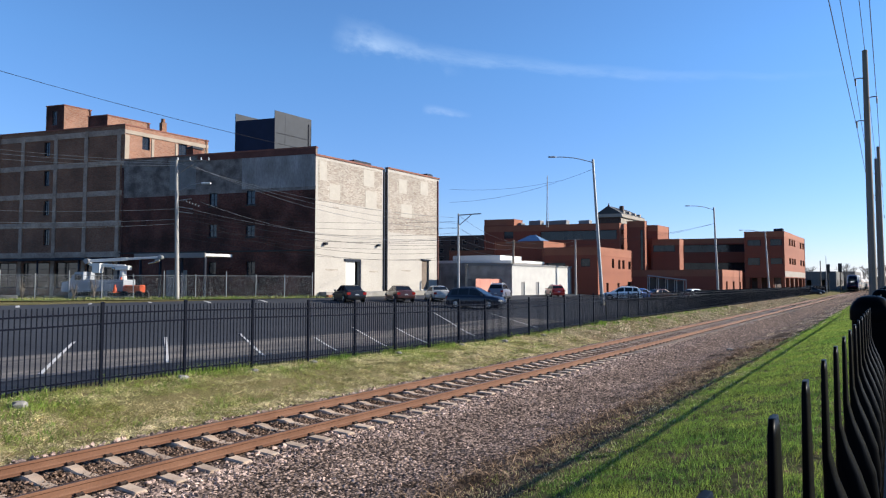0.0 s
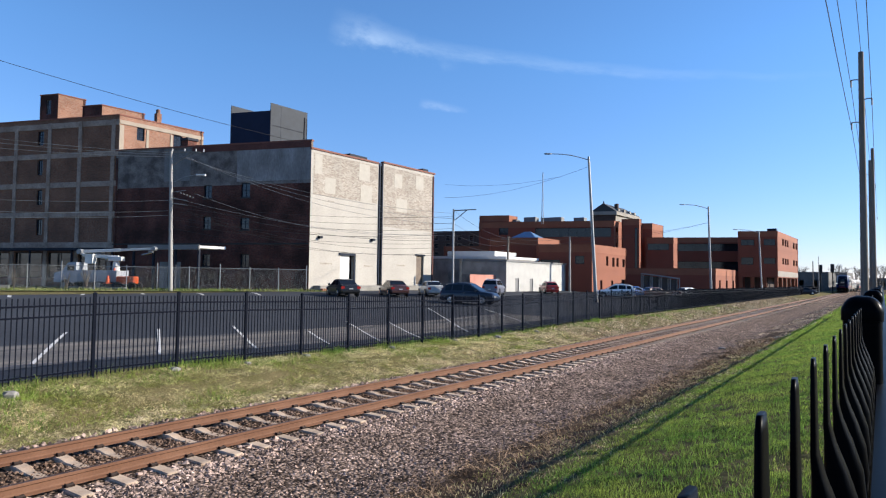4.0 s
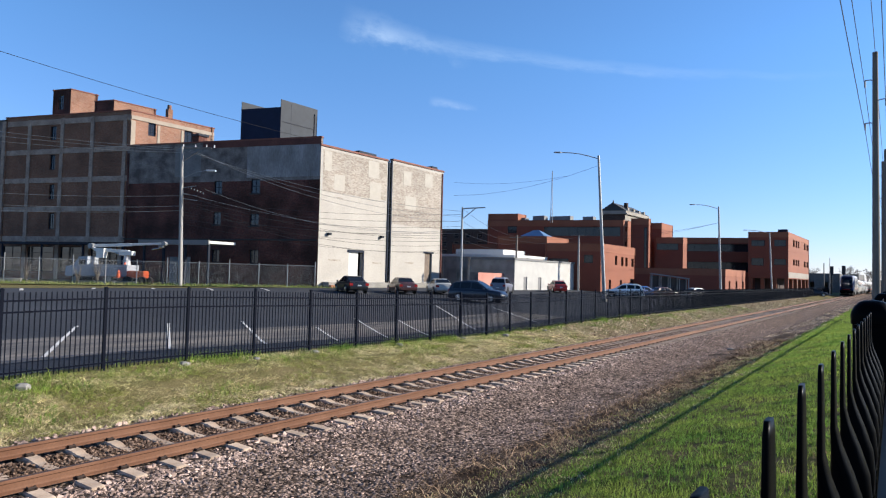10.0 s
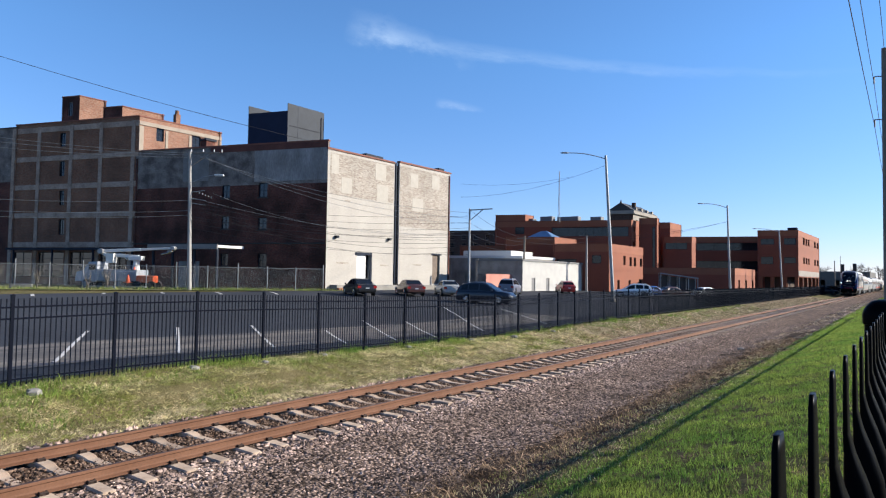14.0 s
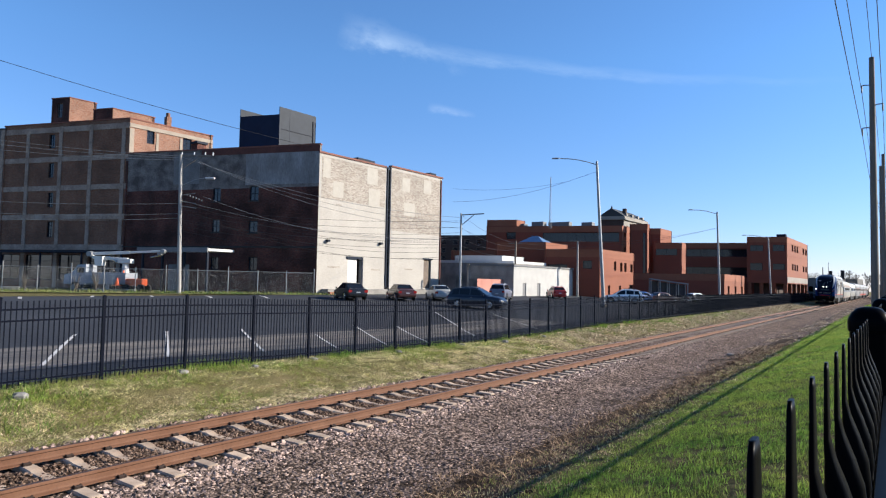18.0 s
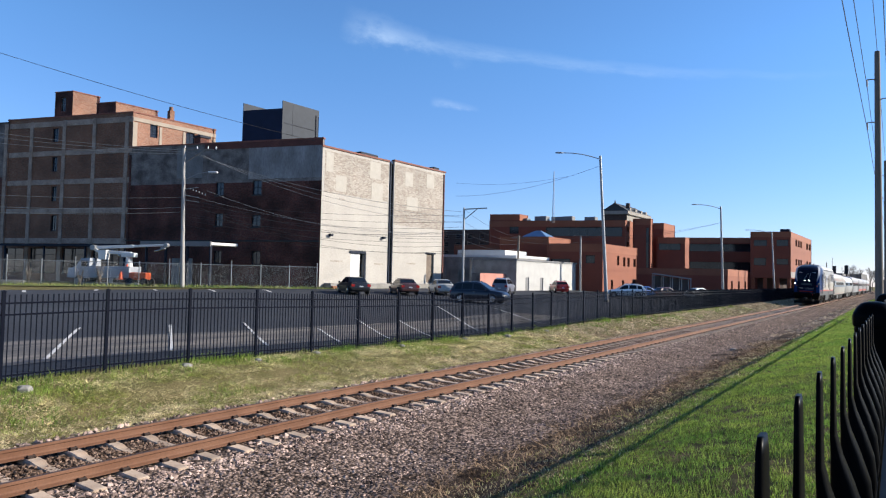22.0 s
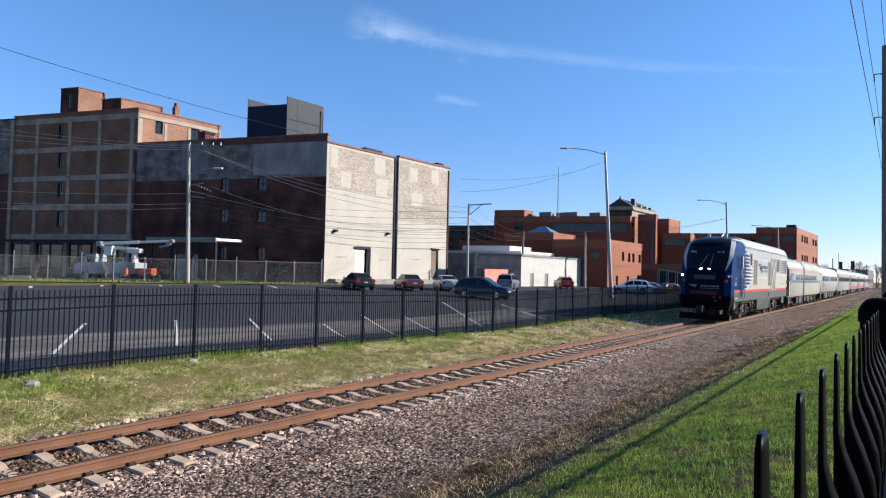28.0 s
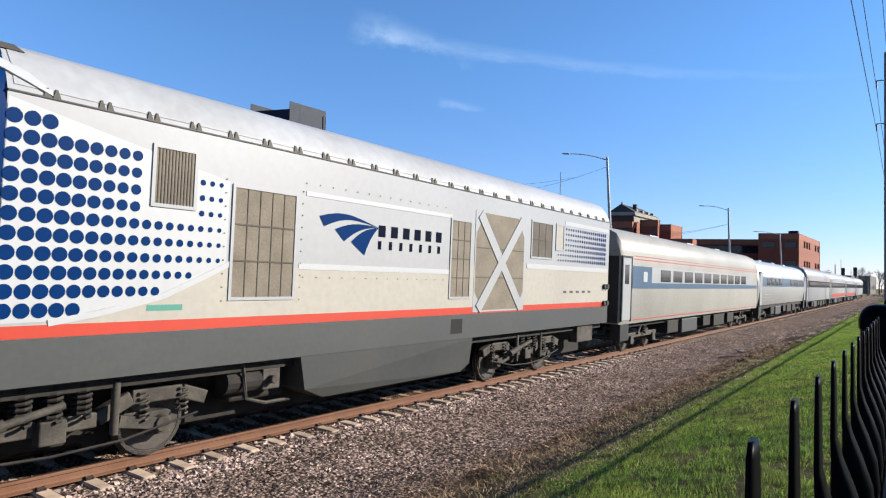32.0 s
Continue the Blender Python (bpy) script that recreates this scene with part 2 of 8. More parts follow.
# ================= materials =================
def mat(name, col, rough=0.7, metal=0.0, vary=0.25, scale=1.5, fine=30.0, bump=0.15, dist=0.01, col2=None, spec=0.4, island=0.0, obj=0.0, coat=0.0, lo=0.35, hi=0.65, stretch=(1, 1, 1), gen=False):
    """Two scales of noise in the colour (towards col2), a fine bump, and a change from piece to piece."""
    m = bpy.data.materials.new(name)
    m.use_nodes = True
    n, l = m.node_tree.nodes, m.node_tree.links
    bsdf = n["Principled BSDF"]
    bsdf.inputs["Roughness"].default_value = rough
    bsdf.inputs["Metallic"].default_value = metal
    bsdf.inputs["Specular IOR Level"].default_value = spec
    bsdf.inputs["Coat Weight"].default_value = coat
    tc = n.new("ShaderNodeTexCoord")
    mp = n.new("ShaderNodeMapping")
    mp.inputs["Scale"].default_value = stretch
    l.new(tc.outputs["Object"], mp.inputs[0])
    big = n.new("ShaderNodeTexNoise")
    big.inputs["Scale"].default_value, big.inputs["Detail"].default_value = scale, 5
    sm = n.new("ShaderNodeTexNoise")
    sm.inputs["Scale"].default_value, sm.inputs["Detail"].default_value = fine, 4
    l.new(mp.outputs[0], big.inputs["Vector"])
    l.new(mp.outputs[0], sm.inputs["Vector"])
    ramp = n.new("ShaderNodeMapRange")
    ramp.inputs[1].default_value, ramp.inputs[2].default_value = lo, hi
    l.new(big.outputs["Fac"], ramp.inputs[0])
    mix = n.new("ShaderNodeMix")
    mix.data_type = "RGBA"
    c2 = col2 if col2 else tuple(c * (1 - vary) for c in col)
    mix.inputs[6].default_value, mix.inputs[7].default_value = (*col, 1), (*c2, 1)
    l.new(ramp.outputs[0], mix.inputs[0])
    hsv = n.new("ShaderNodeHueSaturation")
    val = n.new("ShaderNodeMapRange")
    val.inputs[1].default_value, val.inputs[2].default_value = 0.3, 0.7
    val.inputs[3].default_value, val.inputs[4].default_value = 1 - vary * 0.6, 1 + vary * 0.6
    l.new(sm.outputs["Fac"], val.inputs[0])
    last = val.outputs[0]
    if island or obj:
        if island:
            g = n.new("ShaderNodeNewGeometry").outputs["Random Per Island"]
        else:
            g = n.new("ShaderNodeObjectInfo").outputs["Random"]
        k = island or obj
        r = n.new("ShaderNodeMapRange")
        r.inputs[3].default_value, r.inputs[4].default_value = 1 - k, 1 + k
        l.new(g, r.inputs[0])
        mu = n.new("ShaderNodeMath")
        mu.operation = "MULTIPLY"
        l.new(last, mu.inputs[0])
        l.new(r.outputs[0], mu.inputs[1])
        last = mu.outputs[0]
    l.new(last, hsv.inputs["Value"])
    l.new(mix.outputs[2], hsv.inputs["Color"])
    l.new(hsv.outputs[0], bsdf.inputs["Base Color"])
    if bump:
        bp = n.new("ShaderNodeBump")
        bp.inputs["Strength"].default_value, bp.inputs["Distance"].default_value = bump, dist
        l.new(sm.outputs["Fac"], bp.inputs["Height"])
        l.new(bp.outputs[0], bsdf.inputs["Normal"])
    return m


def glow(name, col, strength):
    m = bpy.data.materials.new(name)
    m.use_nodes = True
    b = m.node_tree.nodes["Principled BSDF"]
    b.inputs["Base Color"].default_value = (*col, 1)
    b.inputs["Emission Color"].default_value = (*col, 1)
    b.inputs["Emission Strength"].default_value = strength
    return m


def brick_mat(name, c1, c2, mortar, bw=0.22, bh=0.075, bump=0.3, vary=0.3, stain=None, axis="X"):
    """Courses of brick, on walls that run along the object's own x or y."""
    m = mat(name, c1, 0.85, vary=vary, scale=0.35, fine=6, bump=0, spec=0.25)
    n, l = m.node_tree.nodes, m.node_tree.links
    bsdf = n["Principled BSDF"]
    geo = n.new("ShaderNodeTexCoord")
    sep = n.new("ShaderNodeSeparateXYZ")
    l.new(geo.outputs["Object"], sep.inputs[0])
    com = n.new("ShaderNodeCombineXYZ")
    add = n.new("ShaderNodeMath")
    add.operation = "ADD"
    l.new(sep.outputs["X"], add.inputs[0])
    l.new(sep.outputs["Y"], add.inputs[1])
    l.new(add.outputs[0], com.inputs[0])
    l.new(sep.outputs["Z"], com.inputs[1])
    br = n.new("ShaderNodeTexBrick")
    br.inputs["Color1"].default_value, br.inputs["Color2"].default_value, br.inputs["Mortar"].default_value = (*c1, 1), (*c2, 1), (*mortar, 1)
    br.inputs["Scale"].default_value = 1.0
    br.inputs["Mortar Size"].default_value = 0.008
    br.inputs["Brick Width"].default_value, br.inputs["Row Height"].default_value = bw, bh
    l.new(com.outputs[0], br.inputs["Vector"])
    mixes = [x for x in n if x.bl_idname == "ShaderNodeMix"]
    hsv = [x for x in n if x.bl_idname == "ShaderNodeHueSaturation"][0]
    l.new(br.outputs["Color"], mixes[0].inputs[6])
    dark = n.new("ShaderNodeMix")
    dark.data_type, dark.blend_type = "RGBA", "MULTIPLY"
    dark.inputs[0].default_value = 1.0
    dark.inputs[7].default_value = (*(stain or (1 - vary, 1 - vary, 1 - vary)), 1)
    l.new(br.outputs["Color"], dark.inputs[6])
    l.new(dark.outputs[2], mixes[0].inputs[7])
    bp = n.new("ShaderNodeBump")
    bp.inputs["Strength"].default_value, bp.inputs["Distance"].default_value = bump, 0.01
    l.new(br.outputs["Fac"], bp.inputs["Height"])
    bp.invert = True
    l.new(bp.outputs[0], bsdf.inputs["Normal"])
    return m


M_GRASS = mat("grass_soil", (0.095, 0.088, 0.034), 0.95, vary=0.5, scale=0.9, fine=24, bump=0.8, dist=0.06, col2=(0.15, 0.12, 0.06), spec=0.03)
M_LAWN = mat("lawn_soil", (0.05, 0.055, 0.017), 0.95, vary=0.4, scale=1.3, fine=9, bump=0.6, dist=0.05, col2=(0.092, 0.07, 0.038), spec=0.05)
M_DIRT = mat("dirt", (0.075, 0.055, 0.042), 0.95, vary=0.5, scale=1.6, fine=18, bump=0.8, dist=0.04, col2=(0.03, 0.021, 0.015), spec=0.02)
M_BLADE = mat("grass_blade", (0.14, 0.245, 0.04), 0.7, vary=0.35, scale=0.9, fine=3, bump=0, col2=(0.24, 0.3, 0.06), island=0.65, spec=0.2)

def sheer(m, share):
    """Lets part of the light through, as thin leaves do."""
    n, l = m.node_tree.nodes, m.node_tree.links
    bs, out = n["Principled BSDF"], n["Material Output"]
    tr, mx = n.new("ShaderNodeBsdfTranslucent"), n.new("ShaderNodeMixShader")
    l.new(bs.inputs["Base Color"].links[0].from_socket, tr.inputs[0])
    mx.inputs[0].default_value = share
    l.new(bs.outputs[0], mx.inputs[1])
    l.new(tr.outputs[0], mx.inputs[2])
    l.new(mx.outputs[0], out.inputs[0])


sheer(M_BLADE, 0.45)

M_DRY = mat("dry_grass_blade", (0.66, 0.57, 0.32), 0.8, vary=0.35, scale=0.8, fine=3, bump=0, col2=(0.29, 0.3, 0.09), island=0.65, spec=0.1, lo=0.42, hi=0.6)
sheer(M_DRY, 0.3)
M_BEIGE = mat("bleached_grass_blade", (0.66, 0.53, 0.37), 0.85, vary=0.3, scale=1.1, fine=3, bump=0, col2=(0.36, 0.265, 0.17), island=0.65, spec=0.05)
M_STRAW = mat("flattened_straw", (0.34, 0.23, 0.145), 0.85, vary=0.35, scale=2.2, fine=3, bump=0, col2=(0.1, 0.066, 0.042), island=0.7, spec=0.05)
M_STONE = mat("ballast_stone", (0.3, 0.222, 0.186), 0.9, vary=0.35, scale=0.9, fine=25, bump=0.3, col2=(0.195, 0.136, 0.112), island=0.92, spec=0.15)
M_CRIB = mat("crib_stone", (0.15, 0.102, 0.076), 0.9, vary=0.35, scale=0.9, fine=25, bump=0.3, col2=(0.1, 0.064, 0.045), island=0.8, spec=0.1)
M_BED = mat("ballast_bed", (0.2, 0.143, 0.115), 0.95, vary=0.3, scale=0.9, fine=30, bump=0, col2=(0.13, 0.094, 0.075), spec=0.05)


def cobble(m, scale, dark, bump):
    """Lets a material fall into small stones, each with its own brightness, painted shade around it and rounded relief.
    """
    n, l = m.node_tree.nodes, m.node_tree.links
    bsdf = n["Principled BSDF"]
    vo = n.new("ShaderNodeTexVoronoi")
    vo.inputs["Scale"].default_value = scale
    l.new(n["Texture Coordinate"].outputs["Object"], vo.inputs["Vector"])
    bw = n.new("ShaderNodeRGBToBW")
    l.new(vo.outputs["Color"], bw.inputs[0])
    rg = n.new("ShaderNodeMapRange")
    rg.inputs[1].default_value, rg.inputs[2].default_value, rg.inputs[3].default_value, rg.inputs[4].default_value = 0.25, 0.75, dark, 1.9
    l.new(bw.outputs[0], rg.inputs[0])
    # colour darkens away from each stone's middle, as shade in the crevices
    gap_shade = n.new("ShaderNodeMapRange")
    gap_shade.inputs[1].default_value, gap_shade.inputs[2].default_value, gap_shade.inputs[3].default_value, gap_shade.inputs[4].default_value = 0.3, 0.7, 1.0, 0.3
    l.new(vo.outputs["Distance"], gap_shade.inputs[0])
    mu = n.new("ShaderNodeMath")
    mu.operation = "MULTIPLY"
    l.new(rg.outputs[0], mu.inputs[0])
    l.new(gap_shade.outputs[0], mu.inputs[1])
    hs = n.new("ShaderNodeHueSaturation")
    src = bsdf.inputs["Base Color"].links[0].from_socket
    l.new(src, hs.inputs["Color"])
    l.new(mu.outputs[0], hs.inputs["Value"])
    l.new(hs.outputs[0], bsdf.inputs["Base Color"])
    bp = n.new("ShaderNodeBump")
    bp.invert = True
    bp.inputs["Strength"].default_value, bp.inputs["Distance"].default_value = bump, 0.04
    l.new(vo.outputs["Distance"], bp.inputs["Height"])
    l.new(bp.outputs[0], bsdf.inputs["Normal"])
    return m


cobble(M_BED, 17.0, 0.3, 0.9)
M_CRIBBED = mat("rust_stained_stone_bed", (0.13, 0.078, 0.05), 0.95, vary=0.3, scale=0.9, fine=30, bump=0, col2=(0.085, 0.048, 0.03), spec=0.05)
cobble(M_CRIBBED, 19.0, 0.3, 0.9)
M_TIE = mat("tie_concrete", (0.42, 0.325, 0.245), 0.85, vary=0.3, scale=2.5, fine=40, bump=0.3, obj=0.2, col2=(0.3, 0.21, 0.145))
M_RUST = mat("rail_rust", (0.105, 0.044, 0.021), 0.8, vary=0.25, scale=2.0, fine=45, bump=0.25, dist=0.004, col2=(0.135, 0.062, 0.033))
M_RAILTOP = mat("rail_head_steel", (0.12, 0.072, 0.0496), 0.45, 0.6, vary=0.2, scale=3, fine=60, bump=0.05, stretch=(1, 0.05, 1))
M_CLIP = mat("rail_clip_iron", (0.0278, 0.0154, 0.0111), 0.8, 0.2, vary=0.3, scale=9, fine=60, bump=0.2)
M_FENCE = mat("black_fence_paint", (0.0035, 0.005, 0.011), 0.4, 0.0, vary=0.25, scale=3, fine=80, bump=0.03, dist=0.002, spec=0.06)
M_NEARF = mat("near_fence_paint", (0.001, 0.0012, 0.002), 0.35, vary=0.25, scale=3, fine=80, bump=0.03, dist=0.002, spec=0.025)
M_ASPHALT = mat("asphalt", (0.037, 0.04, 0.047), 0.88, vary=0.35, scale=0.12, fine=9, bump=0.35, dist=0.01, col2=(0.027, 0.029, 0.035), spec=0.15)
M_ASPHALT_OLD = mat("worn_asphalt", (0.14, 0.12, 0.102), 0.9, vary=0.5, scale=0.7, fine=6, bump=0.35, dist=0.01, col2=(0.045, 0.043, 0.045), stretch=(2.2, 0.25, 1))
M_LINE = mat("parking_paint", (0.443, 0.431, 0.419), 0.8, vary=0.3, scale=4, fine=30, bump=0.1, col2=(0.246, 0.234, 0.222), lo=0.5, hi=0.8)
M_CONC = mat("concrete", (0.222, 0.21, 0.191), 0.85, vary=0.25, scale=0.8, fine=18, bump=0.25, col2=(0.148, 0.138, 0.123))
M_GALV = mat("galvanised_steel", (0.258, 0.265, 0.271), 0.5, 0.6, vary=0.15, scale=3, fine=40, bump=0.05)
M_WOODPOLE = mat("weathered_pole_wood", (0.185, 0.16, 0.135), 0.9, vary=0.3, scale=6, fine=60, bump=0.3, stretch=(1, 1, 0.06), col2=(0.123, 0.102, 0.0832))
M_WIRE = mat("wire", (0.0154, 0.0154, 0.0169), 0.6, vary=0.1, bump=0)
M_GLASS = mat("dark_window_glass", (0.014, 0.016, 0.02), 0.1, vary=0.3, scale=0.6, fine=3, bump=0.0, spec=0.45)
M_WHITE = mat("white_paint", (0.528, 0.524, 0.508), 0.6, vary=0.08, scale=1.2, fine=20, bump=0.05)
M_RUBBER = mat("rubber", (0.0139, 0.0139, 0.0146), 0.85, vary=0.2, scale=8, fine=60, bump=0.1)
M_CHROME = mat("bright_metal", (0.462, 0.462, 0.477), 0.22, 1.0, vary=0.1, scale=4, bump=0)
M_BLACK = mat("black_plastic", (0.0108, 0.0108, 0.0123), 0.55, vary=0.2, scale=5, fine=40, bump=0.05)

# ================= the lie of the land: rails run along y, x = 0 between them, z = 0 at the rails' feet =================
def swell(y):
    """The bank under the far fence rises and falls a little along the line."""
    return 0.33 + 0.15 * math.exp(-((y - 4.0) / 6.0) ** 2) - 0.11 * math.exp(-((y - 22.0) / 6.0) ** 2)


def land(x, y):
    s = swell(y)
    pts = ((-400, 1.4), (-32, 1.38), (-16, s + 0.3), (-8, s + 0.04), (-4.75, s), (-3.5, s * 0.62), (-2.5, -0.02), (-2.0, -0.07), (-1.6, -0.1), (1.15, -0.08), (1.5, -0.1), (2.2, -0.2), (3.0, -0.32), (4.0, -0.27),
           (5.3, -0.1), (6.4, 0.12), (8.8, 0.62), (10.5, 0.75), (16, 0.8), (400, 0.9))
    for (xa, za), (xb, zb) in zip(pts, pts[1:]):
        if x <= xb:
            k = max(0.0, (x - xa) / (xb - xa))
            return za + (zb - za) * k
    return pts[-1][1]


def lumps(x, y, a):
    return a * (noise.noise(Vector((x * 0.9, y * 0.9, 0.3))) + 0.5 * noise.noise(Vector((x * 2.7, y * 2.7, 4.1))))


def sheet(name, xs, ys, material, raise_by=0.0, rough=0.0, label="", category="", kind="structure", ragged=0.0):
    b = Mesh()
    vs = []
    for y in ys:
        for i, x in enumerate(xs):
            if ragged and i in (0, len(xs) - 1):
                x += ragged * (noise.noise(Vector((y * 1.3, x, 2.0))) + 0.6 * noise.noise(Vector((y * 3.7, x, 5.0))))
            vs.append((x, y, land(x, y) + raise_by + (lumps(x, y, rough) if rough else 0.0)))
    n = len(xs)
    fs = [(j * n + i, j * n + i + 1, (j + 1) * n + i + 1, (j + 1) * n + i) for j in range(len(ys) - 1) for i in range(n - 1)]
    b.add(vs, fs)
    ob = part(name, b, material)
    ob.data.polygons.foreach_set("use_smooth", [True] * len(fs))
    return tagged(ob, label, category, kind=kind)


def steps(a, b, d):
    n = max(1, round((b - a) / d))
    return [a + (b - a) * i / n for i in range(n + 1)]


FAR_Y = [140, 200, 300, 500, 900, 1500]
sheet("ground", [-1500, -400, -150, -80, -40, -32, -22, -16, -10, -8, -6, -5, -4.75, -4.1, -3.5, -3.0, -2.5, -2.0, -1.6, 1.6, 2.2, 2.6, 3.0, 3.5, 4.0, 4.6, 5.3, 5.8, 6.4, 7.5, 8.8, 10.5, 16, 40, 150, 1500],
      [-1500, -300, -60, -20] + steps(-12, 60, 2.0) + steps(65, 135, 5) + FAR_Y, M_GRASS, -0.03, 0.0, "rough earth with thin grass on both sides of the railway", "ground")
# railway bed of crushed stone, dirt strip, lawn and dry bank
sheet("ballast_bed", [-1.95, -1.6, -0.5, 0.5, 1.15, 1.45, 1.8, 2.2, 2.6, 3.0, 3.5, 3.9, 4.2], steps(-12, 60, 0.4) + steps(62, 420, 8), M_BED, 0.012, 0.012, "brown and grey crushed stone bed under the rails", "railway bed", ragged=0.3)
sheet("crib_bed", [-0.68, -0.3, 0.3, 0.68], steps(-12, 60, 0.4) + steps(62, 420, 8), M_CRIBBED, 0.03, 0.02, "rust-brown stones packed between the rails", "railway bed")
sheet("dirt_strip", [3.3, 3.6, 3.8, 4.0, 4.2, 4.4, 4.6, 4.8, 5.0, 5.2, 5.4, 5.6, 5.8], steps(-12, 30, 0.2) + steps(30.6, 48, 0.6), M_DIRT, 0.006, 0.03, "bare brown dirt strip between stones and lawn", "dirt")
sheet("far_ballast_shoulder", [3.9, 4.3, 4.7, 5.0, 5.4], steps(40, 60, 0.5) + steps(62, 420, 8), M_BED, 0.02, 0.02, "crushed stone shoulder farther along the line", "railway bed", ragged=0.4)
sheet("lawn", [5.3] + steps(5.8, 10.5, 0.4) + [12, 16], steps(-12, 60, 0.3) + steps(62, 420, 8), M_LAWN, 0.008, 0.03, "bright green spring lawn beside the railway", "lawn", ragged=0.28)
sheet("grass_bank", [-5.3, -4.75, -4.1, -3.5, -3.0, -2.5, -2.2, -1.9, -1.62], steps(-12, 60, 0.6) + steps(62, 190, 5), M_GRASS, 0.02, 0.03, "patchy half-dry grass bank below the black fence", "grass", ragged=0.2)


def parking(x):
    return land(x, 60)


lot = Mesh()
LX = [-36, -32, -26, -20, -16, -11.4, -8, -5.4]
LY = [-40, -25] + steps(-15, 40, 1) + [45, 50, 60, 75, 95, 124]
lot.add([(x, y, land(x, y) + 0.02) for y in LY for x in LX], [(j * 8 + i, j * 8 + i + 1, (j + 1) * 8 + i + 1, (j + 1) * 8 + i) for j in range(len(LY) - 1) for i in range(7)])
tagged(part("parking_lot", lot, M_ASPHALT), "dark asphalt car park behind a black fence", "car park", kind="structure")
sheet("worn_asphalt_strip", [-11.3, -9.6, -8.0, -7.1], steps(-15, 34, 1), M_ASPHALT_OLD, 0.03, 0, "greyer worn strip of asphalt with faded bay lines", "asphalt", ragged=0.35)

# ================= rails and ties =================
TIE = 0.595
# each rail: foot, web and head, one long bar
SECTION = [(-0.075, 0.0), (0.075, 0.0), (0.075, 0.012), (0.018, 0.028), (0.012, 0.05), (0.012, 0.115), (0.036, 0.128), (0.036, 0.16), (0.03, 0.166), (-0.03, 0.166), (-0.036, 0.16), (-0.036, 0.128), (-0.012, 0.115),
           (-0.012, 0.05), (-0.018, 0.028), (-0.075, 0.012)]
track = thing("railway_track", label="single railway track of rusty rails on pale concrete ties", category="railway track", kind="structure")
CANT = 1.17      # degrees by which the track leans
track.matrix_basis = pose(0, 0, 0, 0, CANT, 0)
for rx in (-0.755, 0.755):
    b = Mesh()
    b.loft([[(rx + u, y, v - 0.01) for u, v in SECTION] for y in (-14, 20, 60, 420)])
    part("rail", b, [M_RUST], track, "rust-brown steel rail")
    b = Mesh().box(rx - 0.024, rx + 0.024, -14, 420, 0.1562, 0.1575)
    part("rail_head", b, M_RAILTOP, track, "worn running surface of the rail")


def tie_mesh():
    b = Mesh()
    prof = []
    for y, z, w in ((-1.28, -0.022, 0.095), (-1.25, -0.014, 0.1), (-0.9, -0.013, 0.105), (-0.5, -0.014, 0.105), (-0.35, -0.045, 0.09), (0.35, -0.045, 0.09), (0.5, -0.014, 0.105), (0.9, -0.013, 0.105), (1.25, -0.014, 0.1), (1.28, -0.022, 0.095)):
        prof.append([(y, -w - 0.02, -0.26), (y, w + 0.02, -0.26), (y, w, z - 0.02), (y, w - 0.02, z), (y, -w + 0.02, z), (y, -w, z - 0.02)])
    return fix(b.loft(prof).data("tie", M_TIE))


TIE_MESH = tie_mesh()
clip_b = Mesh()
for side in (-1, 1):
    clip_b.box(side * 0.085 - 0.03, side * 0.085 + 0.03, -0.06, 0.06, -0.04, 0.012)
    clip_b.tube((side * 0.1, -0.05, 0.012), (side * 0.1, 0.05, 0.012), 0.018, n=6)
    clip_b.tube((side * 0.06, -0.045, 0.02), (side * 0.125, -0.045, 0.0), 0.014, n=6)
    clip_b.tube((side * 0.06, 0.045, 0.02), (side * 0.125, 0.045, 0.0), 0.014, n=6)
CLIP_MESH = clip_b.data("rail_clip", M_CLIP)
rnd = random.Random(5)
far_ties, far_clips = Mesh(), Mesh()
for i in range(-18, 640):
    y = i * TIE
    if i < 130:
        o = new("tie", TIE_MESH)
        o.parent = track
        o.matrix_basis = pose(rnd.uniform(-0.02, 0.02), y + rnd.uniform(-0.015, 0.015), rnd.uniform(-0.006, 0.006), 0, 0, rnd.uniform(-0.6, 0.6))
        for rx in (-0.755, 0.755):
            o = new("rail_clip", CLIP_MESH)
            o.parent = track
            o.matrix_basis = pose(rx, y, 0.002)
    else:
        far_ties.box(-1.28, 1.28, y - 0.09, y + 0.09, -0.24, -0.03)
        for rx in (-0.755, 0.755):
            far_clips.box(rx - 0.12, rx + 0.12, y - 0.06, y + 0.06, -0.05, 0.012)
tagged(part("far_ties", far_ties, M_TIE, track), kind="stuff")
tagged(part("far_rail_clips", far_clips, M_CLIP, track), kind="stuff")


